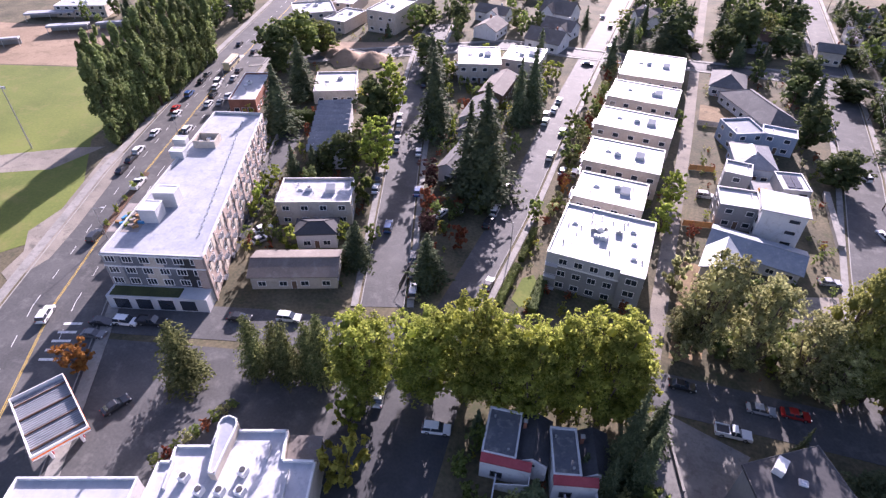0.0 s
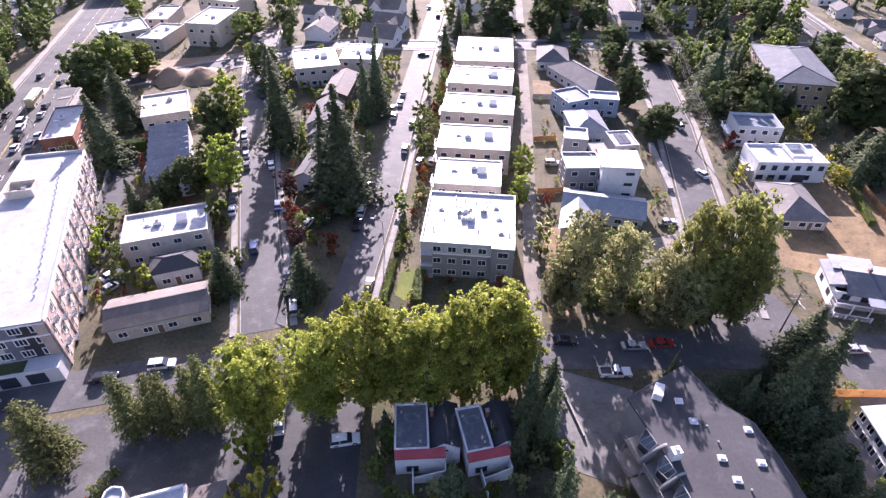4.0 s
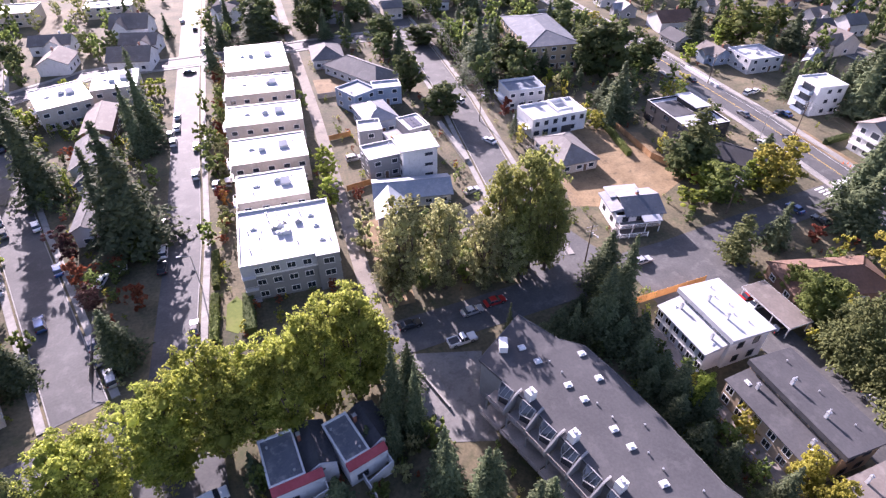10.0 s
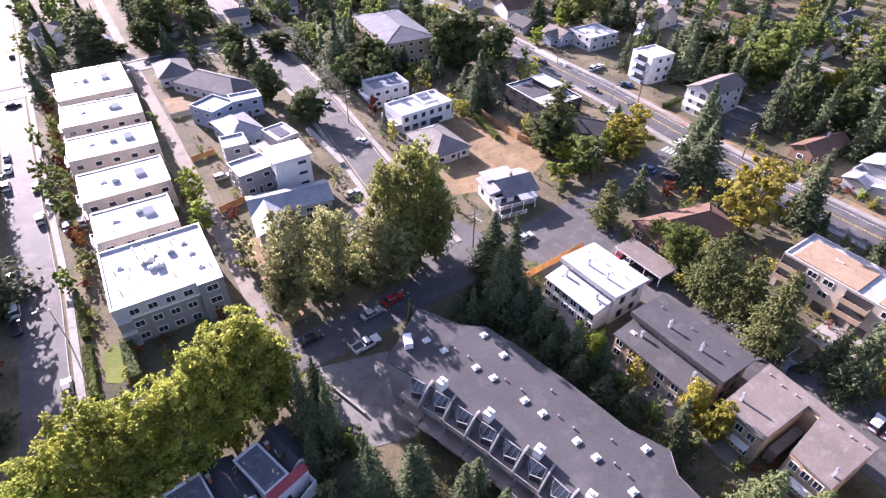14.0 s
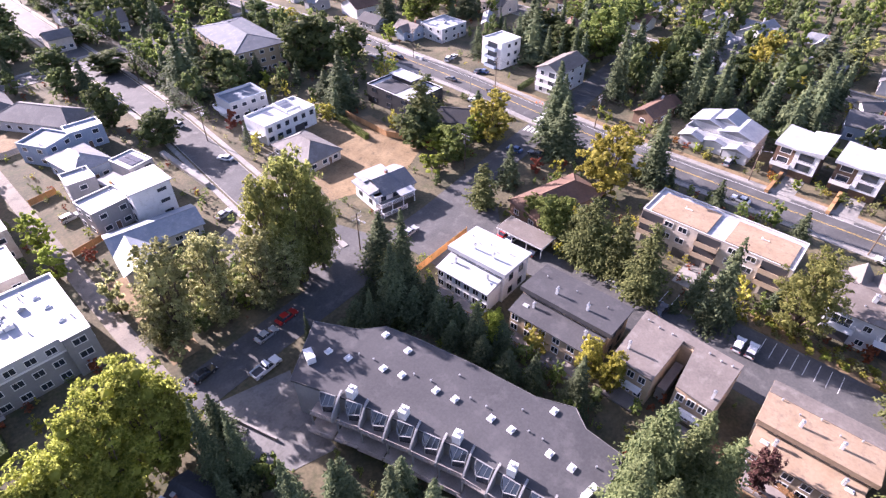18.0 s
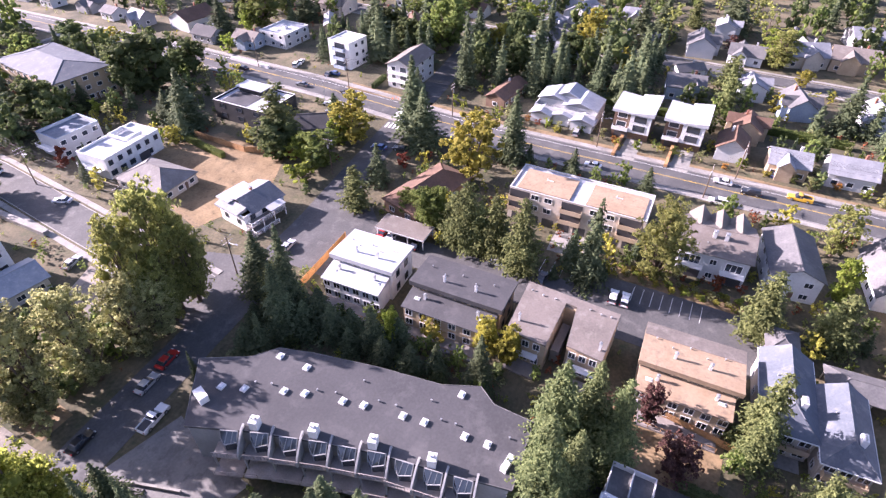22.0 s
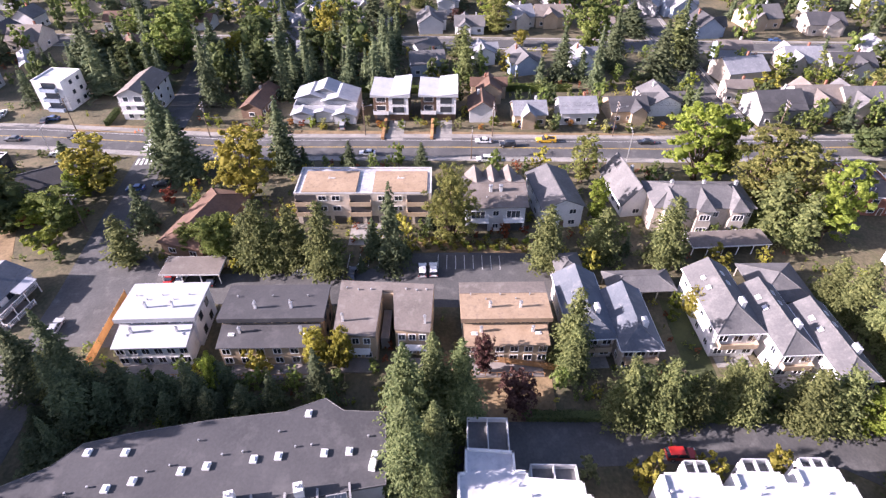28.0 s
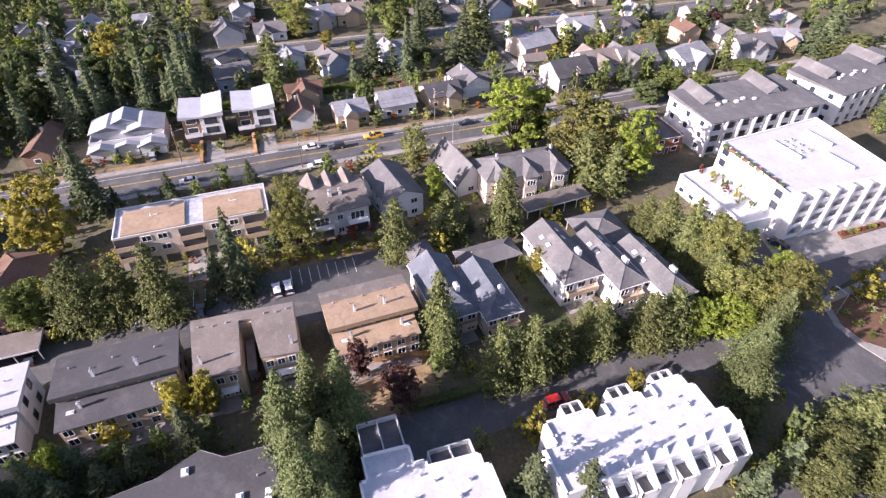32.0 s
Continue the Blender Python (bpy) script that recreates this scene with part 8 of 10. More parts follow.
put("far_house", 207.5, 35.3, 8.7, 7.3, 3, 3.6)
put("far_house", 206.2, 52.6, 8.4, 7.1, -88, 3.6)
put("far_house", 205.3, 66.2, 10.6, 7.4, -86, 5.2)
put("far_house", 204.6, 85.1, 10.7, 8.7, -93, 3.2)
put("far_house", 207.8, 134.2, 9.6, 8.6, -86, 5.2)
put("far_house", 209.3, 190.4, 8.6, 7.7, -0, 3.6)
put("far_house", 206.0, 205.2, 11.1, 7.0, -86, 3.2)
put("far_house", 205.8, 221.0, 11.8, 7.8, 2, 3.2)
put("far_house", 205.2, 236.6, 8.1, 7.8, -93, 3.2)
put("far_house", 207.8, 253.8, 9.3, 7.9, -89, 3.2)
put("far_house", 233.5, -222.2, 11.1, 7.3, -92, 5.2)
put("far_house", 236.5, -202.5, 8.6, 8.3, 3, 5.2)
put("far_house", 236.0, -185.6, 8.2, 8.1, 4, 3.6)
put("far_house", 237.0, -60.2, 11.5, 7.1, -94, 3.6)
put("far_house", 235.5, -7.0, 11.7, 8.2, -90, 3.6)
put("far_house", 235.7, 30.8, 10.9, 8.1, -2, 3.6)
put("far_house", 238.3, 68.9, 9.3, 7.6, 2, 3.2)
put("far_house", 238.2, 103.5, 8.4, 8.7, -2, 3.6)
put("far_house", 235.4, 120.5, 8.3, 7.1, 4, 3.2)
put("far_house", 238.0, 138.0, 10.8, 8.3, -86, 3.6)
put("far_house", 236.8, 175.0, 8.4, 8.8, -94, 5.2)
put("far_house", 238.2, 193.2, 10.0, 7.1, 2, 3.2)
put("far_house", 238.5, 212.6, 11.9, 7.3, 3, 3.6)
put("far_house", 235.7, 248.0, 9.7, 8.6, -92, 5.2)
put("far_house", 238.1, 266.3, 10.3, 7.1, -93, 3.6)
put("far_house", 237.6, 282.6, 9.9, 8.4, -3, 3.2)
put("far_house", 235.3, 298.8, 11.6, 7.1, -93, 3.2)
put("far_house", 262.9, -201.9, 8.2, 7.1, -2, 5.2)
put("far_house", 261.5, -182.8, 9.4, 7.5, -88, 5.2)
put("far_house", 264.3, -160.5, 8.9, 7.9, 1, 5.2)
put("far_house", 263.5, -22.9, 10.5, 8.1, 1, 3.2)
put("far_house", 260.4, 2.8, 9.7, 7.4, 2, 5.2)
put("far_house", 260.7, 40.6, 10.7, 8.6, -86, 3.6)
put("far_house", 263.2, 81.5, 10.1, 7.7, -3, 3.2)
put("far_house", 262.8, 100.7, 10.0, 7.3, -92, 3.6)
put("far_house", 259.7, 142.2, 11.2, 7.6, 2, 5.2)
put("far_house", 260.2, 158.3, 8.6, 7.1, 1, 3.6)
put("far_house", 263.6, 199.9, 9.5, 8.5, -1, 3.6)
put("far_house", 261.4, 220.8, 10.8, 8.6, -91, 3.6)
put("far_house", 263.2, 239.8, 11.6, 8.1, 3, 3.2)
put("far_house", 263.2, 258.5, 11.0, 8.7, -89, 3.6)
put("far_house", 262.7, 280.1, 11.1, 7.9, -89, 3.6)
put("far_house", 264.1, 300.1, 11.4, 7.5, 2, 3.6)
put("far_house", 163.0, 167.9, 10.2, 7.8, -89, 3.6)
put("far_house", 160.2, 186.4, 10.6, 8.3, -90, 3.2)
put("far_house", 160.6, 225.5, 8.3, 7.9, -94, 3.6)
put("far_house", 161.1, 243.0, 8.2, 7.3, -94, 3.2)
put("far_house", 163.7, 261.3, 10.1, 7.2, -3, 3.2)
put("far_house", 160.5, 283.2, 8.3, 7.4, -92, 3.6)
put("far_house", 162.4, 302.9, 10.7, 7.0, 4, 5.2)
put("far_house", 161.3, 321.7, 10.0, 8.6, -3, 5.2)
put("far_house", 183.1, -212.8, 9.4, 8.2, -1, 3.6)
put("far_house", 179.8, -197.3, 9.3, 8.4, -92, 3.6)
put("far_house", 180.1, -178.0, 8.9, 7.7, 0, 3.2)
put("far_house", 182.6, -162.2, 9.5, 7.4, 1, 5.2)
put("far_house", 5.6, 256.2, 8.9, 8.6, 86, 3.2)
put("far_house", 33.8, 260.8, 9.4, 8.5, -2, 5.2)
put("far_house", 60.0, 256.1, 8.6, 7.7, -2, 5.2)
put("far_house", 108.7, 261.0, 9.5, 8.8, 2, 3.2)
put("far_house", 75.6, 287.9, 10.8, 7.9, 1, 3.6)
put("far_white", -232, 318, 30, 14, 20, 6.0)
put("far_white", -190, 290, 18, 22, 20, 6.5)
put("far_white", -176, 330, 24, 16, 12, 7.0)
put("far_white", -100, 300, 22, 15, -5, 6.0)
put("far_white", -60, 300, 20, 12, 0, 5.0)
put("far_white", -120, 330, 26, 14, -5, 7.0)
put("far_white", -250, 190, 22, 12, 25, 5.0)

# ---- trees of the plan ----
plant("maple_green", [
    (-128.3, 177.7, 17.0, 8.8), (-124.5, 188.2, 12.3, 6.2), (91.1, 49.0, 11.5, 4.9), (93.5, 56.5, 6.7, 3.2), (101.1, 88.1, 11.0, 6.2), (125.0, -69.6, 17.1, 5.1),
    (-133.3, 188.7, 14.3, 5.9), (-100.2, 235.3, 9.1, 6.5), (-62.3, 248.4, 7.7, 4.3), (182.7, 178.5, 16.2, 10.2), (200.6, 179.5, 13.8, 6.2), (227.4, 127.8, 9.6, 6.0),
    (194.3, 96.8, 20.2, 9.6), (236.3, 109.3, 11.6, 7.6), (269.6, 121.9, 8.3, 7.4), (197.3, 99.2, 18.2, 5.8), (216.8, -52.9, 18.4, 8.0), (142.9, -126.7, 8.3, 6.2),
    (138.0, -134.7, 7.3, 6.3), (146.1, -161.8, 5.2, 6.5), (135.7, -170.6, 7.1, 6.1),
])
plant("fir", [
    (-101.6, 126.1, 20.8, 6.6), (-108.2, 148.6, 20.7, 6.4), (-58.2, 142.4, 26.0, 7.2), (-33.6, 114.0, 31.0, 8.8), (-39.0, 118.6, 24.0, 5.6), (-34.4, 164.6, 23.0, 5.4),
    (-36.6, 156.8, 21.5, 4.2), (-72.7, 177.0, 16.3, 5.8), (0.4, 240.2, 15.1, 9.1), (-13.1, 237.3, 13.5, 4.0), (71.6, 178.3, 21.6, 8.2), (95.8, 175.2, 9.7, 3.4),
    (102.2, 137.1, 18.0, 6.7), (103.2, 146.9, 9.4, 4.7), (96.1, 218.9, 11.7, 4.5), (54.7, 60.3, 22.2, 4.3), (49.3, 57.7, 18.9, 4.3), (55.1, 20.9, 13.9, 3.0),
    (57.3, 69.8, 15.3, 5.3), (48.7, 63.7, 6.9, 3.3), (9.0, 50.8, 21.7, 3.2), (11.8, 49.0, 18.3, 2.6), (128.5, 43.9, 20.6, 5.2), (128.0, 74.5, 24.3, 6.5),
])
plant("fir", [
    (124.3, 69.1, 17.4, 6.4), (27.1, 237.6, 11.8, 3.8), (164.6, 183.1, 15.4, 7.2), (199.2, 167.7, 15.1, 7.6), (189.6, 126.3, 17.2, 9.1), (191.1, 82.2, 19.0, 7.5),
    (216.0, 63.7, 11.0, 6.7), (233.8, 31.7, 17.1, 8.4), (245.8, 24.9, 17.4, 7.3), (266.4, 0.4, 18.0, 9.4), (223.3, 40.5, 14.2, 6.2), (196.4, 59.8, 13.8, 5.3),
    (166.0, 75.5, 25.5, 4.9), (151.7, 86.1, 10.3, 3.8), (188.2, -37.7, 18.0, 5.4), (198.2, -57.2, 20.5, 6.1), (235.5, -72.9, 12.2, 8.8), (198.8, -83.0, 18.7, 6.4),
    (180.4, -48.0, 21.2, 3.6), (185.8, -70.0, 21.2, 7.2), (189.9, -160.3, 11.6, 4.2), (181.4, -195.3, 12.4, 9.5), (154.1, -203.6, 19.0, 11.2),
])
plant("maple_dark", [
    (-129.1, 165.0, 17.6, 6.7), (-75.2, 138.4, 16.0, 5.8), (-73.3, 114.9, 10.4, 4.4), (-76.6, 111.3, 8.1, 3.4), (-79.7, 189.5, 12.4, 5.7), (47.2, 218.5, 13.1, 6.6),
    (46.3, 176.7, 13.0, 5.6), (50.8, 156.1, 10.0, 6.0), (85.9, 179.8, 13.0, 7.3), (114.9, 166.5, 19.5, 11.2), (110.0, 170.2, 16.9, 7.4), (134.1, 168.8, 11.2, 6.4), (128.3, 169.5, 8.7, 4.5),
    (110.5, 228.6, 11.3, 6.9), (128.8, 226.3, 9.8, 6.6), (100.9, 101.8, 11.4, 6.5), (-85.5, 238.3, 9.9, 4.5), (-110.9, 225.7, 5.7, 3.7), (3.6, 247.5, 16.5, 9.9),
    (21.0, 242.6, 12.0, 5.6), (27.3, 254.8, 18.2, 8.0), (43.2, 256.2, 10.8, 6.5), (68.0, 258.8, 6.1, 6.2), (81.4, 285.2, 7.1, 7.7), (63.5, 220.7, 7.3, 7.3),
])
plant("maple_dark", [
    (11.5, 248.0, 3.7, 3.7), (49.4, 288.5, 12.3, 6.7), (196.4, 125.5, 11.7, 5.9), (217.3, 75.5, 11.8, 8.3), (187.1, 110.8, 12.0, 6.9), (207.7, 76.3, 10.1, 6.1),
    (202.9, 50.7, 11.8, 6.3), (190.1, 64.3, 12.7, 5.2), (182.6, 64.9, 12.0, 5.4), (187.0, -169.1, 9.5, 5.3), (139.7, -115.9, 7.4, 5.2),
])
plant("maple_lime", [
    (-75.0, 147.6, 18.0, 6.0), (-64.6, 116.3, 15.5, 6.0), (-86.7, 198.2, 9.0, 3.7), (10.6, 129.3, 9.8, 3.6), (9.4, 116.7, 8.4, 3.1),
    (56.7, 39.0, 9.4, 2.0), (115.1, 90.7, 8.9, 5.0), (101.0, 93.8, 8.4, 4.8), (106.2, -33.9, 11.3, 3.0), (124.8, -63.2, 20.5, 9.1), (100.0, -83.5, 19.7, 7.4),
    (51.0, -67.1, 9.1, 3.4), (49.7, -72.5, 9.6, 5.1), (56.2, -90.2, 9.2, 4.5), (-125.7, 192.0, 9.4, 4.9), (175.8, 179.4, 8.4, 4.8), (246.0, 81.4, 5.8, 6.0),
    (232.7, 77.7, 9.7, 3.6), (242.1, -16.7, 10.9, 7.2),
])
plant("fir_small", [
    (-84.1, 106.1, 9.0, 2.8), (-79.6, 109.0, 8.5, 2.8), (-50.7, 80.5, 11.3, 3.2), (13.1, 58.5, 11.6, 2.9), (-34.3, 80.0, 13.2, 4.6), (-51.4, 80.1, 10.1, 4.1),
    (51.0, 207.8, 10.7, 4.1), (44.1, 58.2, 11.5, 2.1), (32.6, 61.3, 11.7, 1.4), (52.8, 49.0, 9.6, 3.6), (53.9, 41.0, 12.0, 3.2), (57.0, 37.6, 8.0, 3.0),
    (54.6, 53.1, 10.2, 4.3), (51.6, 37.7, 8.4, 3.0), (52.3, 32.6, 8.2, 3.2), (55.2, 46.4, 7.6, 2.8), (51.4, 44.6, 7.2, 2.6), (53.4, 28.2, 9.4, 2.6),
    (51.6, 54.3, 9.2, 3.4), (42.3, 60.1, 8.4, 3.8), (12.5, 36.6, 17.5, 3.2), (18.5, 34.2, 15.9, 3.6), (7.7, 47.0, 10.5, 2.3), (25.6, 30.7, 11.2, 3.0),
])
plant("fir_small", [
    (13.4, 39.9, 14.9, 3.0), (17.6, 34.8, 15.8, 3.3), (22.3, 29.2, 15.1, 3.2), (25.3, 24.3, 14.0, 3.2), (89.2, 11.9, 21.6, 4.1), (92.9, 16.4, 10.3, 2.9),
    (101.5, 70.0, 11.9, 3.5), (130.4, 104.3, 6.3, 3.3), (128.8, 26.8, 8.0, 2.8), (129.2, 7.8, 7.5, 2.7), (31.1, -23.4, 16.0, 4.1), (28.7, -30.3, 14.6, 3.7),
    (165.0, 133.4, 12.4, 3.6), (156.1, -116.9, 9.0, 2.5),
])
plant("shrub_lime", [
    (-86.4, 99.0, 5.1, 2.2), (-83.9, 90.6, 6.2, 2.1), (-32.3, 43.5, 8.7, 3.4), (95.7, 168.9, 4.5, 3.4), (90.8, 136.3, 4.6, 1.8), (93.6, 88.8, 4.8, 4.6),
    (67.1, -89.4, 8.3, 4.1), (153.6, 170.2, 6.8, 3.9),
])
plant("shrub", [
    (-60.3, 100.4, 9.3, 3.1), (-86.3, 56.8, 4.0, 1.8), (-51.5, 88.0, 5.0, 2.1), (-46.7, 151.2, 4.6, 2.5), (-20.0, 180.4, 7.8, 2.0), (-21.2, 162.5, 5.6, 2.6),
    (-17.5, 157.0, 6.1, 2.5), (-15.4, 184.5, 6.0, 2.0), (-19.4, 151.2, 5.4, 2.8), (-16.8, 140.9, 5.9, 3.6), (-19.1, 110.5, 6.4, 2.2), (-15.7, 172.6, 7.0, 1.9),
    (9.9, 175.2, 5.9, 2.3), (-34.1, 110.1, 5.7, 3.1), (13.8, 46.6, 6.9, 2.2), (149.9, -105.2, 6.6, 4.0),
])
plant("shrub", [(-84.0 - 0.322 * k * 3.0, 72.0 + k * 3.0, 2.6 + 0.7 * (k % 3), 1.4 + 0.2 * (k % 2)) for k in range(16)])
plant("shrub_lime", [(-82.4, 86.0, 4.4, 1.8), (-85.6, 95.0, 5.0, 2.0), (-87.6, 103.0, 4.2, 1.8)])
plant("hedge_tree", [
    (-72.6, 78.8, 8.1, 1.3),
])
plant("shrub_yel", [
    (-85.0, 58.6, 8.3, 2.8), (-28.9, 35.0, 9.3, 4.0), (61.2, 32.8, 5.1, 2.7), (90.4, -57.3, 4.7, 3.2), (89.8, -21.8, 2.0, 2.5), (41.2, -29.1, 7.5, 2.6),
    (43.5, -39.7, 4.7, 2.2), (43.6, -48.9, 4.5, 2.7), (49.9, -105.9, 6.5, 3.9), (193.7, -18.8, 6.6, 3.0), (181.0, -105.9, 5.5, 4.1),
])
plant("maple_orange", [
    (-82.5, 36.0, 6.6, 3.1),
])
plant("cedar", [
    (-62.7, 40.9, 15.1, 4.8), (-52.8, 47.2, 14.6, 3.2), (-49.6, 49.0, 12.6, 3.0), (-46.9, 48.2, 14.2, 3.3), (-43.8, 50.4, 13.4, 3.2), (-40.9, 50.0, 16.6, 3.6), (105.3, 104.7, 17.5, 7.9), (54.4, 63.0, 12.6, 4.5),
    (88.8, 39.2, 17.4, 5.1), (88.9, 32.7, 16.3, 4.8), (86.6, 25.8, 18.6, 5.3), (89.9, 42.8, 12.4, 4.2), (88.8, 36.0, 13.5, 3.6), (89.5, 68.7, 12.5, 4.6),
    (52.3, -27.7, 16.3, 4.1), (52.0, -33.2, 16.4, 4.2), (52.5, -38.9, 12.9, 3.3), (53.1, -36.0, 11.7, 2.9), (63.8, -21.1, 18.8, 4.3), (61.3, -21.1, 12.2, 3.7),
    (53.3, -47.2, 14.1, 3.7), (56.3, -46.1, 10.9, 3.1), (52.8, -56.9, 12.8, 4.9), (52.9, -61.9, 12.8, 5.1), (89.8, -20.0, 16.2, 4.9), (92.5, -32.5, 13.6, 4.9),
])
plant("cedar", [
    (91.5, -45.4, 17.2, 5.5), (102.5, -72.1, 16.3, 6.4), (97.1, -76.6, 14.9, 5.2), (80.0, -74.6, 12.0, 4.0), (75.6, -76.4, 14.6, 4.6), (70.4, -78.4, 16.6, 4.6), (65.8, -79.6, 13.0, 4.2), (61.0, -78.2, 11.0, 4.2), (25.5, -76.4, 12.0, 6.6), (23.4, -70.3, 9.3, 5.3), (20.0, -65.4, 9.1, 4.7),
    (19.5, -74.3, 8.8, 4.3), (267.7, 15.7, 11.8, 5.0), (207.0, -3.5, 11.2, 5.3), (183.9, -4.5, 19.7, 4.4), (199.3, -78.5, 20.2, 7.3), (155.1, -158.1, 13.9, 4.7),
    (138.4, -199.9, 13.3, 14.1),
])
plant("sycamore", [
    (-33.0, 50.2, 19.0, 4.6), (-23.9, 53.6, 18.8, 4.9), (-17.0, 55.4, 23.6, 4.7), (-11.3, 56.0, 20.6, 4.0), (-6.4, 56.2, 21.2, 4.2), (-1.4, 58.4, 23.0, 3.8), (4.4, 60.0, 24.0, 4.8), (8.2, 61.0, 17.0, 3.2),
])
plant("plum", [
    (-48.0, 114.1, 8.0, 3.2), (-41.2, 96.0, 5.7, 2.6), (61.1, -6.1, 10.0, 2.3), (54.2, -11.2, 8.9, 3.6), (244.3, -1.5, 6.1, 3.6),
    (188.6, -181.5, 7.8, 3.9),
])
plant("shrub_red", [
    (-44.4, 103.6, 6.9, 2.7), (-32.3, 93.7, 6.8, 2.5), (69.6, 148.5, 6.1, 2.9), (112.2, 68.9, 3.6, 2.5),
])
plant("maple_yel", [
    (135.9, 213.8, 7.3, 5.9), (92.3, 132.7, 5.7, 2.5), (62.2, 22.8, 10.0, 2.6), (61.9, 18.4, 10.2, 2.4), (114.2, 49.6, 18.6, 8.3), (116.9, 87.7, 14.4, 6.9),
    (75.3, -46.8, 7.2, 2.8), (199.2, 76.7, 11.4, 4.1), (212.4, 46.4, 17.4, 6.0), (202.9, 29.9, 8.9, 4.4), (195.4, 79.3, 10.5, 3.2), (218.6, -26.3, 6.1, 3.3),
])
plant("olive", [
    (18.9, 81.7, 23.8, 4.7), (26.9, 80.1, 21.5, 4.6), (34.9, 78.0, 18.2, 4.4), (39.8, 78.0, 15.3, 3.9), (16.4, 82.9, 12.3, 3.6),
])
plant("olive_green", [
    (45.8, 80.6, 29.5, 4.9), (48.9, 79.0, 22.0, 3.9), (39.4, 81.4, 26.5, 3.9), (50.6, 82.4, 17.0, 3.6), (43.0, 79.0, 19.0, 3.4), (97.1, -0.2, 18.6, 5.0),
    (122.5, -33.7, 13.9, 3.8), (114.7, -74.9, 19.7, 8.0), (110.1, -80.7, 18.3, 6.8), (64.5, -81.4, 14.3, 5.1),
    (51.9, -76.6, 13.4, 5.2), (48.8, -82.9, 16.0, 5.3), (35.3, 266.9, 13.3, 6.2), (233.3, -18.2, 14.2, 5.9),
    (173.6, -139.6, 12.2, 5.7),
])
plant("shrub_olive", [
    (13.8, 97.3, 10.1, 3.2), (41.9, -20.6, 5.3, 2.0),
])
plant("spruce", [
    (47.0, 6.0, 25.2, 4.6), (50.4, 2.2, 23.3, 4.4), (49.6, -1.8, 23.0, 4.2), (42.6, 1.8, 19.0, 3.2), (38.8, 5.2, 25.1, 4.6), (36.4, 2.4, 14.5, 2.4), (44.7, -77.3, 15.5, 4.2), (37.2, -65.8, 14.0, 4.2),
    (40.9, -69.8, 15.0, 4.0),
])

tree_row("poplar", (-140.7, 101), (-159, 165), 19, 30, 3.9, 0.5)
# woods and gardens beyond the streets
scatter(["fir", "fir", "maple_dark", "fir", "fir"], 168, 212, 20, 135, 52, 12, 24, 0.3, 0.8, 11)
scatter(["fir", "maple_dark", "maple_green", "olive_green"], 228, 330, -60, 200, 60, 10, 20, 0.32, 0.8, 12)
scatter(["maple_green", "shrub", "fir_small", "maple_dark"], 150, 215, -170, 10, 46, 4, 11, 0.36, 0.8, 13)
scatter(["maple_dark", "fir", "maple_green"], 68, 138, 180, 300, 48, 8, 16, 0.38, 0.8, 14)
scatter(["maple_green", "maple_dark", "shrub", "fir_small", "olive_green"], -110, 50, 205, 320, 60, 5, 13, 0.38, 0.8, 15)
scatter(["shrub", "shrub_lime", "shrub_red", "shrub_yel"], -120, -20, 70, 200, 36, 2, 5, 0.45, 0.8, 16)
scatter(["shrub", "shrub_red", "shrub_olive"], -22, 50, 80, 200, 34, 1.5, 4, 0.45, 0.8, 17)
scatter(["shrub", "maple_dark", "shrub_olive", "shrub_yel"], 64, 136, 80, 180, 40, 2, 7, 0.42, 0.8, 18)
scatter(["shrub", "shrub_yel", "shrub_lime", "shrub_red"], 50, 136, -70, 66, 60, 1.5, 4, 0.45, 0.8, 19)
scatter(["maple_green", "olive_green", "fir_small"], 60, 150, -260, -150, 40, 6, 14, 0.34, 0.8, 20)
scatter(["maple_green", "fir", "shrub", "maple_dark"], 150, 300, -280, -160, 50, 6, 16, 0.34, 0.8, 21)
scatter(["maple_dark", "maple_green", "fir"], -230, -150, 175, 330, 40, 8, 16, 0.36, 0.8, 22)
scatter(["shrub", "maple_dark", "fir_small"], -14, 30, 12, 60, 24, 3, 9, 0.36, 0.8, 23)
scatter(["shrub", "maple_dark", "fir_small", "maple_green"], 168, 216, 100, 330, 60, 4, 14, 0.36, 0.75, 31)
scatter(["maple_dark", "fir", "maple_green", "maple_dark"], 64, 138, 130, 330, 60, 5, 14, 0.38, 0.75, 32)
scatter(["maple_dark", "fir", "maple_green", "shrub"], 228, 360, -200, 330, 130, 6, 17, 0.36, 0.75, 33)
scatter(["shrub", "shrub_lime", "shrub_olive", "shrub_yel"], 146, 216, -160, 80, 90, 1.5, 4.5, 0.45, 0.7, 34)
scatter(["maple_dark", "shrub", "shrub_lime"], 46, 60, 18, 66, 30, 2, 6, 0.4, 0.55, 35)
scatter(["shrub", "maple_dark", "shrub_olive"], 12, 46, 74, 96, 26, 3, 9, 0.4, 0.6, 36)
scatter(["shrub", "maple_dark"], 50, 60, -66, 10, 40, 2, 6, 0.42, 0.55, 37)
scatter(["shrub", "maple_green", "fir_small", "shrub_yel"], 86, 134, -76, 66, 60, 2, 7, 0.4, 0.7, 38)
scatter(["shrub", "maple_dark", "shrub_lime"], -80, -28, 74, 205, 70, 2, 7, 0.42, 0.65, 39)
scatter(["maple_dark", "fir_small", "shrub"], 0, 34, -90, -50, 30, 3, 9, 0.38, 0.7, 40)
scatter(["maple_dark", "maple_green", "shrub"], -240, -160, 150, 330, 50, 5, 12, 0.36, 0.75, 41)
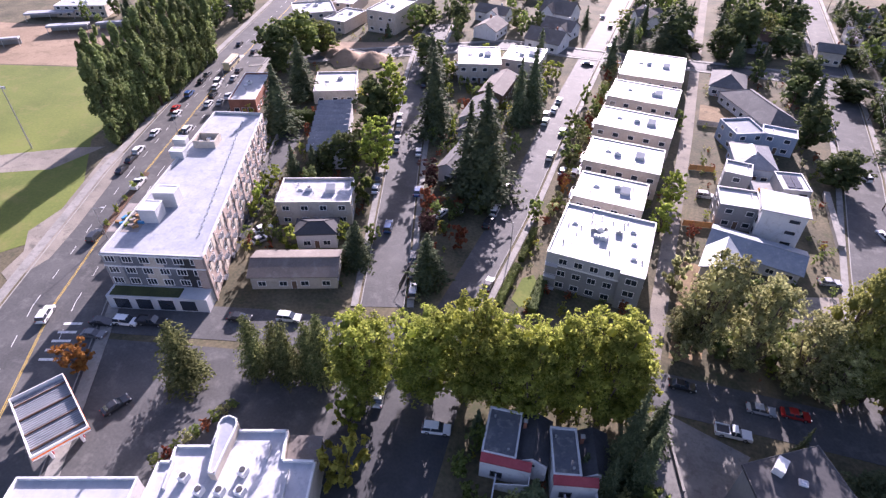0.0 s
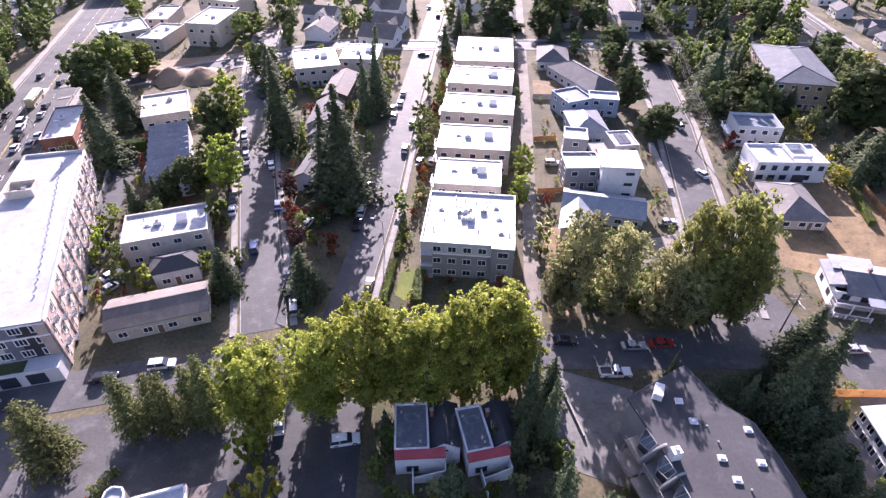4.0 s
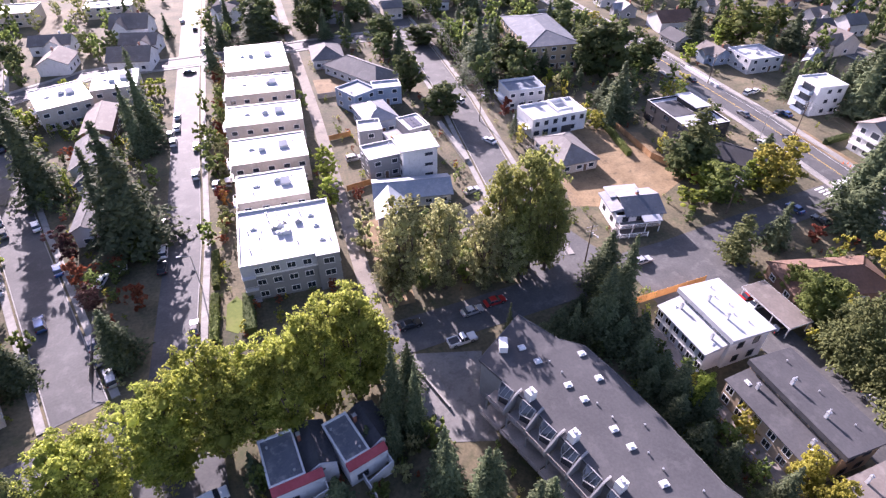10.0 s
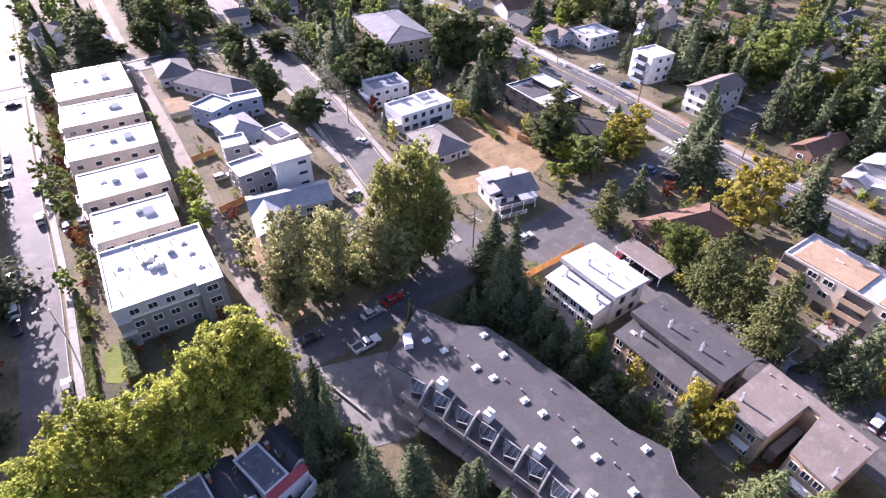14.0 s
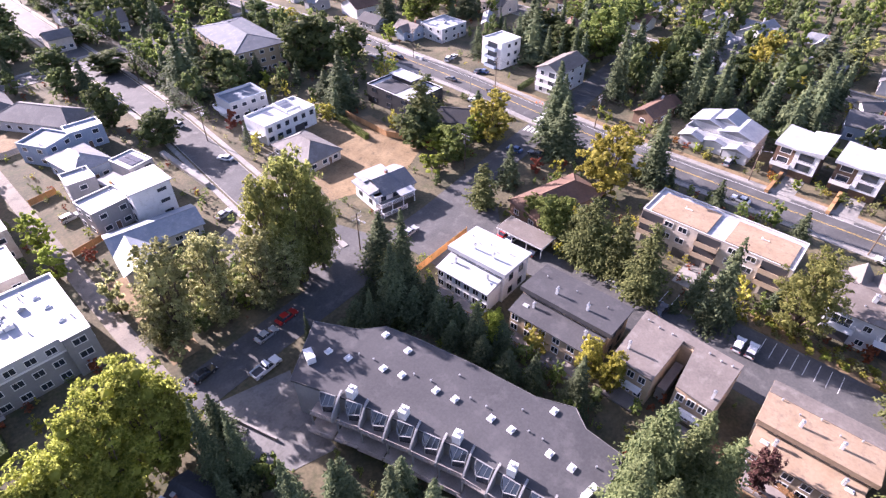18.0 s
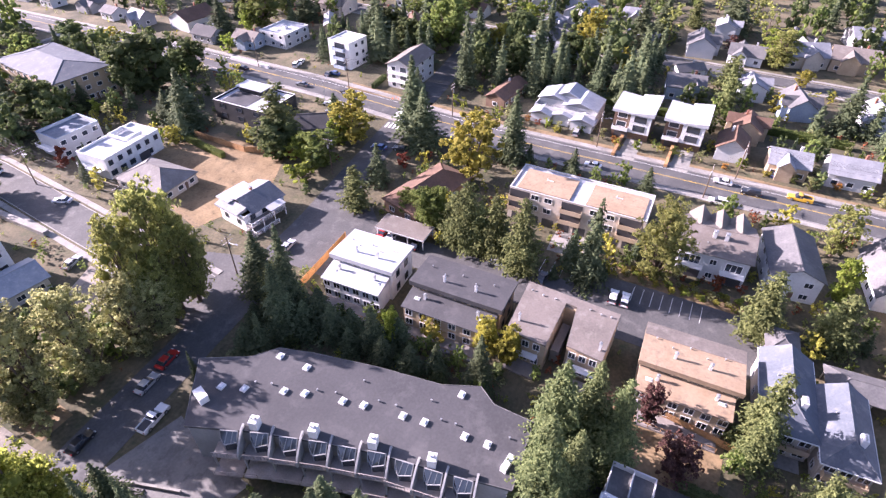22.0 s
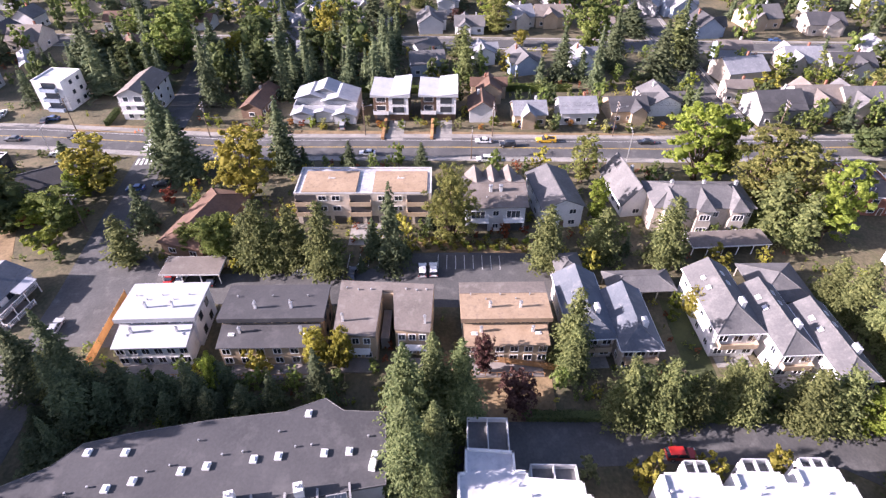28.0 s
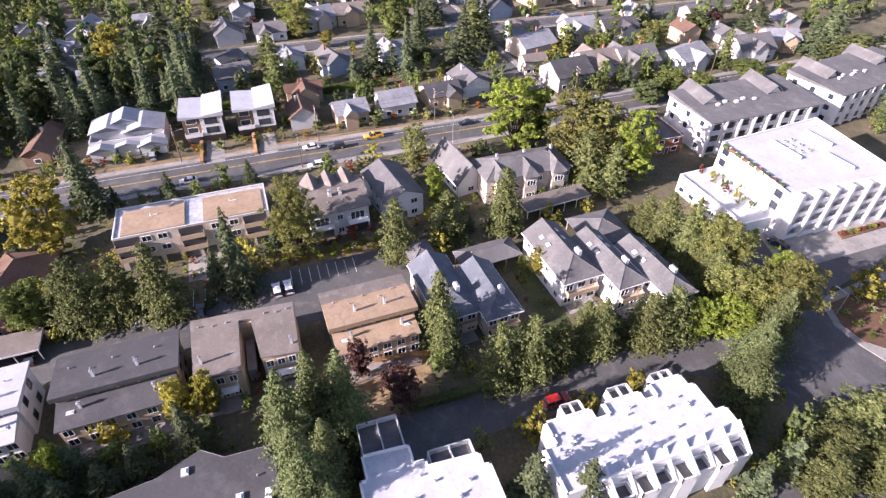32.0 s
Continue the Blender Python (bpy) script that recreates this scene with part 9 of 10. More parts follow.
scatter(["fir", "fir", "maple_dark", "olive_green", "maple_yel"], 225, 330, -240, 300, 110, 8, 18, 0.3, 0.7, 44)
scatter(["fir", "maple_dark", "maple_green"], -20, 136, 240, 330, 50, 7, 15, 0.36, 0.7, 45)
scatter(["maple_lime", "maple_green", "fir_small", "olive_green", "maple_dark"], 150, 190, -150, -72, 34, 5, 12, 0.34, 0.6, 46)
# shrubs along the fronts of the white flats, before the twin houses and along the eastern gardens
for _i in range(30):
    tree(("shrub_red", "shrub_olive", "shrub", "shrub_olive", "maple_orange")[_i % 5], -16.2 + 1.6 * (_i * 7 % 5) / 5, 110 + _i * 3.7, 2.4 + (_i * 5 % 7) * 0.35, 1.4 + (_i % 3) * 0.3)
for _x, _y, _h in ((-11, 39.5, 3.4), (-8, 38.6, 2.6), (-4.5, 40.5, 3.6), (-1.5, 39.6, 3.0), (1.5, 38.8, 2.8), (4.5, 41, 3.4), (8, 42.5, 3.8), (-13.5, 43, 3.0), (10.5, 46, 4.6), (-2.6, 49.5, 3.0)):
    tree("shrub" if _h < 3.5 else "shrub_olive", _x, _y, _h, 1.7)
for _i in range(26):
    tree(("shrub_yel", "maple_orange", "shrub", "shrub_lime", "shrub_olive")[_i * 3 % 5], 150.2 + (_i * 5 % 4), -76 + _i * 5.6 + (_i % 3), 1.6 + (_i * 3 % 5) * 0.5, 1.2 + (_i % 3) * 0.25)
for _i in range(9):
    tree(("shrub", "shrub_olive", "shrub", "shrub_red")[_i % 4], -52.6 - 0.5 * _i, 39.5 - 1.6 * _i, 1.8 + (_i % 3) * 0.4, 1.2)
# undergrowth between houses, in yards and along walls
LOW = ["shrub", "shrub", "shrub_olive", "shrub_yel", "shrub_red", "shrub_lime"]
for _i, (_a, _b, _c, _d, _n) in enumerate(((-80, -28, 72, 225, 230), (-22, 48, 76, 230, 230), (62, 138, 86, 230, 230), (46, 100, -80, 66, 210), (96, 136, -90, 70, 200), (148, 216, -190, 90, 380), (-14, 30, 10, 66, 110), (10, 36, -100, -20, 60), (-130, -80, 60, 240, 100), (46, 90, -130, -80, 60), (148, 216, 90, 330, 200))):
    scatter(LOW, _a, _b, _c, _d, _n, 0.7, 2.3, 0.55, 0.5, 60 + _i)
raise_woods()

# ---- cars ----
car(87.5, 5.7, 3, "hatch", "white")
car(87.7, 3.4, 3, "hatch", "white")
car(86.5, 30.6, -88, "sedan", "silver")
car(86.0, 20.4, 0, "sedan", "black")
car(25.3, 65.2, 6, "pickup", "white")
car(29.7, 71.7, 6, "sedan", "silver")
car(35.0, 72.8, 6, "sedan", "red")
car(17.1, 71.9, 6, "sedan", "black")
car(70.2, 74.3, 5, "sedan", "silver")
car(117.1, 79.6, 96, "sedan", "blue")
car(119.2, 73.7, 96, "sedan", "black")
car(135.4, 83.3, 5, "sedan", "white")
car(129.5, 75.7, 6, "sedan", "grey")
car(142.9, -9.2, 91, "sedan", "white")
car(140.8, -16.1, 91, "suv", "black")
car(143.6, -27.2, 91, "pickup", "yellow")
car(132.8, -9.3, 91, "suv", "white")
car(141.5, 125.8, 91, "sedan", "grey")
car(143.4, 108.6, 91, "sedan", "black")
car(133.3, 108.6, 91, "sedan", "white")
car(135.5, 23.1, 91, "sedan", "white")
car(134.0, 103.2, 91, "sedan", "silver")
car(151.3, 32.4, 3, "suv", "silver")
car(153.5, -21.0, 3, "sedan", "blue")
car(156.3, -42.7, 3, "suv", "white")
car(152.8, -48.2, 3, "sedan", "black")
car(153.3, 123.1, 5, "sedan", "grey")
car(143.1, -55.6, 91, "sedan", "black")
car(-29.0, 110.2, 92, "suv", "white")
car(-28.9, 104.4, 92, "suv", "black")
car(-28.3, 179.3, 92, "sedan", "silver")
car(-28.2, 171.5, 92, "sedan", "white")
car(-28.9, 162.3, 92, "suv", "white")
car(-29.9, 167.6, 92, "sedan", "silver")
car(-37.1, 107.8, 100, "sedan", "white")
car(-40.8, 104.0, 75, "sedan", "white")
car(-22.2, 83.9, 90, "sedan", "black")
car(-29.0, 120.6, 90, "suv", "black")
car(-22.5, 141.6, 90, "suv", "white")
car(-22.5, 157.7, 90, "sedan", "white")
car(-17.5, 134.8, 90, "sedan", "silver")
car(-14.4, 135.4, 90, "suv", "white")
car(-25.5, 216.5, 0, "sedan", "black")
car(-24.1, 265.3, 90, "sedan", "black")
car(-20.5, 238.0, 90, "suv", "grey")
car(-29.5, 277.8, 90, "sedan", "silver")
car(-72.4, 147.9, 111, "sedan", "silver")
car(-70.6, 143.5, 111, "sedan", "white")
car(-68.5, 138.2, 111, "sedan", "black")
car(-66.8, 134.2, 111, "sedan", "silver")
car(-64.5, 128.5, 111, "sedan", "grey")
car(-62.4, 112.9, 111, "sedan", "grey")
car(-60.6, 107.6, 111, "sedan", "white")
car(-57.9, 129.4, 111, "sedan", "white")
car(-75.2, 173.3, 111, "sedan", "black")
car(-50.3, 94.1, 108, "suv", "blue")
car(-40.2, 85.9, 108, "sedan", "grey")
car(-38.4, 81.5, 108, "sedan", "black")
car(-35.9, 76.2, 108, "suv", "silver")
car(-30.7, 50.2, 105, "sedan", "white")
car(-19.3, 48.0, 15, "suv", "white")
car(-50.1, 110.6, 108, "sedan", "blue")
car(-87.7, 45.7, 14, "sedan", "black")
car(-83.5, 47.5, 14, "suv", "white")
car(-79.0, 49.3, 14, "pickup", "black")
car(-64.0, 56.5, 14, "sedan", "black")
car(-55.2, 60.1, 14, "suv", "white")
car(-86.8, 42.7, 14, "sedan", "grey")
car(-99.4, 43.0, 117, "suv", "white")
car(-70.4, 32.2, 70, "sedan", "black")
car(-40.3, 30.7, 25, "sedan", "grey")
car(-36.8, 29.5, 25, "sedan", "black")
car(-110.8, 65.3, 108, "suv", "black")
car(-118.5, 86.3, 108, "pickup", "white")
car(-128.0, 90.0, 108, "sedan", "black")
car(-129.9, 95.1, 108, "sedan", "black")
car(-131.6, 99.7, 108, "suv", "white")
car(-135.3, 109.9, 108, "sedan", "white")
car(-138.5, 122.6, 108, "sedan", "white")
car(-141.4, 125.3, 108, "sedan", "red")
car(-145.1, 135.9, 108, "suv", "blue")
car(-127.5, 112.7, 108, "sedan", "black")
car(-127.9, 115.2, 108, "suv", "white")
car(-148.9, 146.5, 108, "sedan", "black")
car(-151.0, 152.1, 108, "sedan", "grey")
car(-140.6, 144.3, 108, "suv", "white")
car(-132.1, 139.7, 108, "sedan", "white")
car(-131.3, 134.8, 108, "sedan", "silver")
car(-134.2, 132.3, 108, "sedan", "white")
car(-140.0, 152.9, 108, "sedan", "silver")
car(-142.9, 159.4, 108, "sedan", "black")
car(-149.7, 177.8, 108, "sedan", "black")
car(-160.3, 182.7, 108, "sedan", "black")
car(-137.2, 138.2, 108, "sedan", "black")
car(-142.8, 148.1, 108, "van", "white")
car(-148.7, 163.0, 108, "bus", "cream")
car(19.2, 137.0, 5, "suv", "silver")
car(44.6, 111.8, 15, "sedan", "silver")
car(58.8, 134.8, 115, "sedan", "white")
car(59.1, 163.1, 112, "suv", "white")
car(72.8, 217.4, 112, "sedan", "black")
car(154.3, 121.8, 95, "sedan", "blue")
car(154.5, 138.6, 20, "suv", "white")
car(142.9, 153.7, 92, "sedan", "black")
car(142.3, 107.3, 92, "sedan", "grey")
car(157.6, 138.8, 20, "sedan", "white")
car(96.4, -58.4, 0, "sedan", "silver")
car(84.6, 57.9, 0, "sedan", "red")
car(84.6, 55.5, 0, "sedan", "white")
car(84.0, 49.0, 0, "sedan", "black")
car(46.1, -35.8, -88, "suv", "red")
car(67.1, -101.5, 5, "suv", "black")
car(219.2, -144.2, 88, "sedan", "black")
car(226.0, -128.0, 88, "sedan", "blue")
car(-77.2, 82.3, 60, "sedan", "white")
car(-75.2, 78.7, 60, "sedan", "silver")
car(-200.6, 215.9, 20, "sedan", "white")
car(-141.5, 223.0, 20, "sedan", "white")
car(-198.3, 218.9, 20, "sedan", "black")
car(-142.6, 228.0, 20, "sedan", "silver")
car(-195.8, 222.0, 20, "sedan", "silver")
car(-143.7, 233.1, 20, "sedan", "grey")
car(-193.4, 225.0, 20, "sedan", "blue")
car(-144.9, 238.3, 20, "sedan", "black")
car(-190.9, 228.2, 20, "sedan", "grey")
car(-146.1, 243.7, 20, "sedan", "red")



# ---- poles, wires, fences, hedges and small things ----
def utility_pole(x, y, h=10.5, rot=0, lamp=False):
    root = thing("utility_pole", "weathered wooden utility pole with cross arms", "utility pole", x, y, 0, rot, "poles along the street")
    part("pole", Shape().tube((0, 0, -0.1), (0, 0, h), 0.17, 0.11, 8), "bark", root)
    for i in range(2):
        arm = part("cross_arm", Shape().box(-1.3, 1.3, -0.06, 0.06, h - 0.55 - i * 1.0, h - 0.43 - i * 1.0), "wood_grey", root)
        for k in range(4):
            u = -1.15 + k * 0.77
            part("insulator", Shape().tube((u, 0, h - 0.43 - i), (u, 0, h - 0.25 - i), 0.06, 0.05, 6), "plastic_white", arm)
    part("transformer", Shape().tube((0.35, 0, h - 3.0), (0.35, 0, h - 2.0), 0.24, 0.24, 10), "metal_grey", root)
    if lamp:
        part("lamp_arm", Shape().tube((0, 0, h - 1.8), (0, -2.2, h - 1.3), 0.05, 0.04, 6).box(-0.16, 0.16, -2.7, -2.1, h - 1.36, h - 1.22), "metal_grey", root)
    return root


def wires(points, h=10.2, offs=(-1.15, -0.38, 0.38, 1.15), sag=0.6, across=(1, 0)):
    s = Shape()
    for (ax, ay), (bx, by) in zip(points, points[1:]):
        for o in offs:
            for dz in (0.0, -1.0) if abs(o) > 1 else (0.0,):
                prev = None
                for i in range(9):
                    f = i / 8
                    p = (ax + (bx - ax) * f + o * across[0], ay + (by - ay) * f + o * across[1], h + dz - sag * 4 * f * (1 - f))
                    if prev:
                        s.tube(prev, p, 0.014, 0.014, 3)
                    prev = p
    tagged(part("overhead_wire", s, "wire"), "thin black overhead wires between utility poles", "wires", kind="stuff")


POLES_A = [(57.9, 77.5), (60.3, 112.0), (60.8, 148.0), (66.5, 204.0), (67.5, 262.0), (69.0, 330.0)]
POLES_B = [(147.2, 150.0), (146.5, 110.0), (144.5, 70.0), (146.5, 25.0), (146.5, -12.0), (147.0, -47.0), (148.5, -95.0), (150.5, -150.0)]
for i, (x, y) in enumerate(POLES_A):
    utility_pole(x, y, 10.8, 0, i % 2 == 0)
for i, (x, y) in enumerate(POLES_B):
    utility_pole(x, y, 10.8, 0, i % 2 == 1)
wires(POLES_A, 10.6)
wires(POLES_B, 10.6)
wires([POLES_A[0], (100, 83.5), POLES_B[2]], 10.2, (-0.4, 0.4), 0.8, (0, 1))
utility_pole(100, 83.5, 10.6, 90)
utility_pole(133.6, -5.6, 9.5, 0)
wires([(133.6, -5.6), POLES_B[4]], 9.2, (-0.3, 0.3), 0.3, (0, 1))


def street_lamp(x, y, rot=0, h=8.5):
    root = thing("street_lamp", "slim grey metal street lamp with one arm", "street lamp", x, y, 0, rot)
    part("post", Shape().tube((0, 0, 0), (0, 0, h), 0.11, 0.07, 8), "metal_grey", root)
    part("arm", Shape().tube((0, 0, h), (1.9, 0, h + 0.35), 0.05, 0.04, 6), "metal_grey", root)
    part("lamp_head", Shape().box(1.7, 2.5, -0.15, 0.15, h + 0.28, h + 0.42), "wall_palegrey", root)


for x, y, r in ((132.4, 109.3, 0), (133.4, 45.0, 0), (133.4, -48.0, 0), (-108, 66, 20), (-124, 108, 20), (-138, 146, 20), (-95, 62, 200), (-21.0, 96.0, 180)):
    street_lamp(x, y, r)
mast = thing("floodlight_mast", "tall thin floodlight mast beside the playing field", "floodlight mast", -161.4, 89.7)
part("mast", Shape().tube((0, 0, 0), (0, 0, 18.5), 0.22, 0.12, 8), "metal_grey", mast)
part("lamp_bar", Shape().box(-1.4, 1.4, -0.08, 0.08, 17.9, 18.1).box(-1.3, -0.5, -0.2, 0.2, 18.1, 18.6).box(0.5, 1.3, -0.2, 0.2, 18.1, 18.6), "wall_palegrey", mast)


def fence(a, b, h=1.8, material="wood", label="tall timber board fence", gap=2.4):
    """Posts, two rails and boards between two places."""
    ax, ay = a
    bx, by = b
    run, ang = math.hypot(bx - ax, by - ay), math.degrees(math.atan2(by - ay, bx - ax))
    root = thing("fence", label, "fence", ax, ay, 0, ang)
    n = max(1, round(run / gap))
    for i in range(n + 1):
        u = run * i / n
        part("post", Shape().box(u - 0.06, u + 0.06, -0.06, 0.06, 0, h + 0.1), material, root)
    for i in range(n):
        u0, u1 = run * i / n + 0.06, run * (i + 1) / n - 0.06
        k = max(2, int((u1 - u0) / 0.2))
        s = Shape().box(u0, u1, 0.02, 0.06, 0.3, 0.4).box(u0, u1, 0.02, 0.06, h - 0.4, h - 0.3)
        for j in range(k):
            x0 = u0 + (u1 - u0) * j / k
            s.box(x0, x0 + (u1 - u0) / k - 0.02, -0.02, 0.02, 0.05, h - 0.03 * ((i + j) % 2))
        tagged(part("fence_panel", s, material, root), kind="stuff")
    return root


fence((61.5, 63.6), (78.8, 64.6), 2.0, "wood_orange", "bright orange-brown timber board fence")
fence((98.8, 138), (98.0, 112), 1.9, "wood", "brown timber board fence beside dry grass")
fence((98.0, 112), (104, 98), 1.9, "wood", "brown timber board fence beside dry grass")
fence((14.4, 122), (21.0, 123.4), 1.7, "wood_orange", "orange timber fence beside the alley")
fence((14.5, 150), (21.0, 151.0), 1.7, "wood_orange", "orange timber fence beside the alley")
fence((15.5, 180), (28.0, 180.5), 1.7, "wood_grey", "grey weathered timber fence round a garden")
fence((85.2, -23.5), (94.8, -22.0), 1.8, "wood_grey", "grey timber fence at the lot's end")
fence((-40.5, 92), (-39.0, 76), 1.6, "wood_grey", "low grey timber fence beside the street")
fence((62.0, -20.0), (64.5, -2.5), 1.8, "wood", "brown timber fence behind the yard")


def low_wall(a, b, h, t, material, label, z=0.0):
    ax, ay = a
    bx, by = b
    run, ang = math.hypot(bx - ax, by - ay), math.degrees(math.atan2(by - ay, bx - ax))
    ob = part("garden_wall", Shape().box(0, run, -t / 2, t / 2, 0, h).box(-0.03, run + 0.03, -t / 2 - 0.04, t / 2 + 0.04, h, h + 0.07), material, m=pose(ax, ay, z, 0, 0, ang))
    return tagged(ob, label, "wall")


low_wall((-80.8, 73), (-99.4, 121), 2.0, 0.3, "concrete", "long pale concrete wall beside a yard drive")
low_wall((48.6, 126), (48.2, 150), 1.1, 1.4, "concrete", "broad white concrete wall along the street")
low_wall((147.9, 146), (148.4, 164), 1.0, 1.0, "plastic_white", "white plastic water barriers along the kerb")
low_wall((96, -23), (84.5, -25.0), 0.9, 0.25, "concrete", "low concrete wall at a parking lot")
low_wall((14.0, 66.5), (18.5, 52), 0.6, 0.3, "concrete", "low pale concrete wall beside a drive")
low_wall((20.0, 84), (21.5, 106), 0.5, 0.25, "concrete", "low concrete edging beside dry grass")

island = sheet("island", "planted centre strip with red mulch in the arterial", "traffic island", [(-111.5, 66.5), (-110.0, 67.0), (-120.5, 92.0), (-122.0, 91.5)], 0.18, "mulch", 0.2)
for i in range(5):
    f = (i + 0.5) / 5
    tree("shrub_lime", -111 - 10 * f, 67.5 + 24 * f, 1.8 + 0.8 * (i % 2), 0.8)


def hedge(a, b, h, w, leaf, label):
    """A clipped hedge: a dense core under many small leaves."""
    ax, ay = a
    bx, by = b
    run, ang = math.hypot(bx - ax, by - ay), math.atan2(by - ay, bx - ax)
    rng = np.random.default_rng(int(abs(ax * 7 + ay * 13)))
    n = int(run * (h + w) * 22)
    u = rng.uniform(0, run, n)
    side = rng.integers(0, 4, n)
    v = np.where(side == 0, -w / 2, np.where(side == 1, w / 2, rng.uniform(-w / 2, w / 2, n)))
    z = np.where(side > 1, h, rng.uniform(0.1, h, n))
    p = np.stack([u, v + rng.normal(0, 0.1, n), z + rng.normal(0, 0.1, n)], 1)
    nn = np.stack([rng.normal(0, 0.3, n), np.where(side == 0, -1, np.where(side == 1, 1, 0)), np.where(side > 1, 1, 0.2)], 1)
    me = quads_mesh("hedge", leaf_quads(p, nn, 0.34, n), Shape().box(0.1, run - 0.1, -w / 2 + 0.12, w / 2 - 0.12, 0, h - 0.12))
    return tagged(part("hedge", me, leaf, m=pose(ax, ay, 0, 0, 0, math.degrees(ang))), label, "hedge")


for a, b, h, w, leaf in (((-18.6, 79), (-18.2, 92), 1.3, 1.6, "leaf_green"), ((-18.0, 94), (-17.8, 106), 1.5, 1.4, "leaf_green"), ((-12.0, 79.5), (-11.8, 90), 1.6, 2.2, "leaf_dark"),
                         ((-104, 133), (-86, 139), 3.2, 2.6, "leaf_dark"), ((8.8, 190), (8.8, 218), 1.6, 1.0, "leaf_green"), ((93.0, 115), (96, 134), 1.6, 1.6, "leaf_green"),
                         ((150.5, 88), (158, 89), 2.2, 1.6, "leaf_green"), ((150.5, 103), (160, 104), 1.6, 1.4, "leaf_dark"), ((176, 10), (176, 32), 2.0, 2.0, "leaf_green"),
                         ((-76.5, 61), (-99.5, 112), 1.4, 1.8, "leaf_dark"), ((178, -40), (178, -12), 2.2, 2.0, "leaf_green"), ((52.5, -12), (52.8, -56), 1.2, 1.6, "leaf_dark")):
    hedge(a, b, h, w, leaf, "clipped green hedge along a garden edge" if leaf == "leaf_green" else "dense dark green hedge along a boundary")


def traffic_cone(x, y):
    root = thing("traffic_cone", "bright orange traffic cone beside the kerb", "traffic cone", x, y, top_of(x, y), 0, "cones at the crossing")
    part("cone", Shape().tube((0, 0, 0.05), (0, 0, 0.75), 0.19, 0.04, 8), "cone_orange", root)
    part("base", Shape().box(-0.25, 0.25, -0.25, 0.25, 0, 0.05), "cone_orange", root)


for x, y in ((147.3, 91.0), (147.6, 92.2), (146.9, 93.0), (-33.5, 98.0), (-34.2, 99.0)):
    traffic_cone(x, y)

mound_rng = np.random.default_rng(3)
for mx, my, mr, mh in ((-113, 186, 8, 4.5), (-103, 188, 9, 4.0), (-120, 189, 6, 2.5)):
    s = Shape()
    rings, seg = 5, 16
    v = [(mx, my, mh)]
    for i in range(1, rings + 1):
        for j in range(seg):
            rr = mr * i / rings * (1 + 0.12 * mound_rng.normal())
            v.append((mx + math.cos(6.2832 * j / seg) * rr, my + math.sin(6.2832 * j / seg) * rr, mh * (1 - i / rings) ** 1.2 if i < rings else -0.05))
    f = [(0, 1 + j, 1 + (j + 1) % seg) for j in range(seg)]
    for i in range(rings - 1):
        f += [(1 + i * seg + j, 1 + (i + 1) * seg + j, 1 + (i + 1) * seg + (j + 1) % seg, 1 + i * seg + (j + 1) % seg) for j in range(seg)]
    tagged(part("soil_mound", s.add(v, f), "bare_soil", smooth=True), "heap of tan dug soil on a building site", "soil mound")

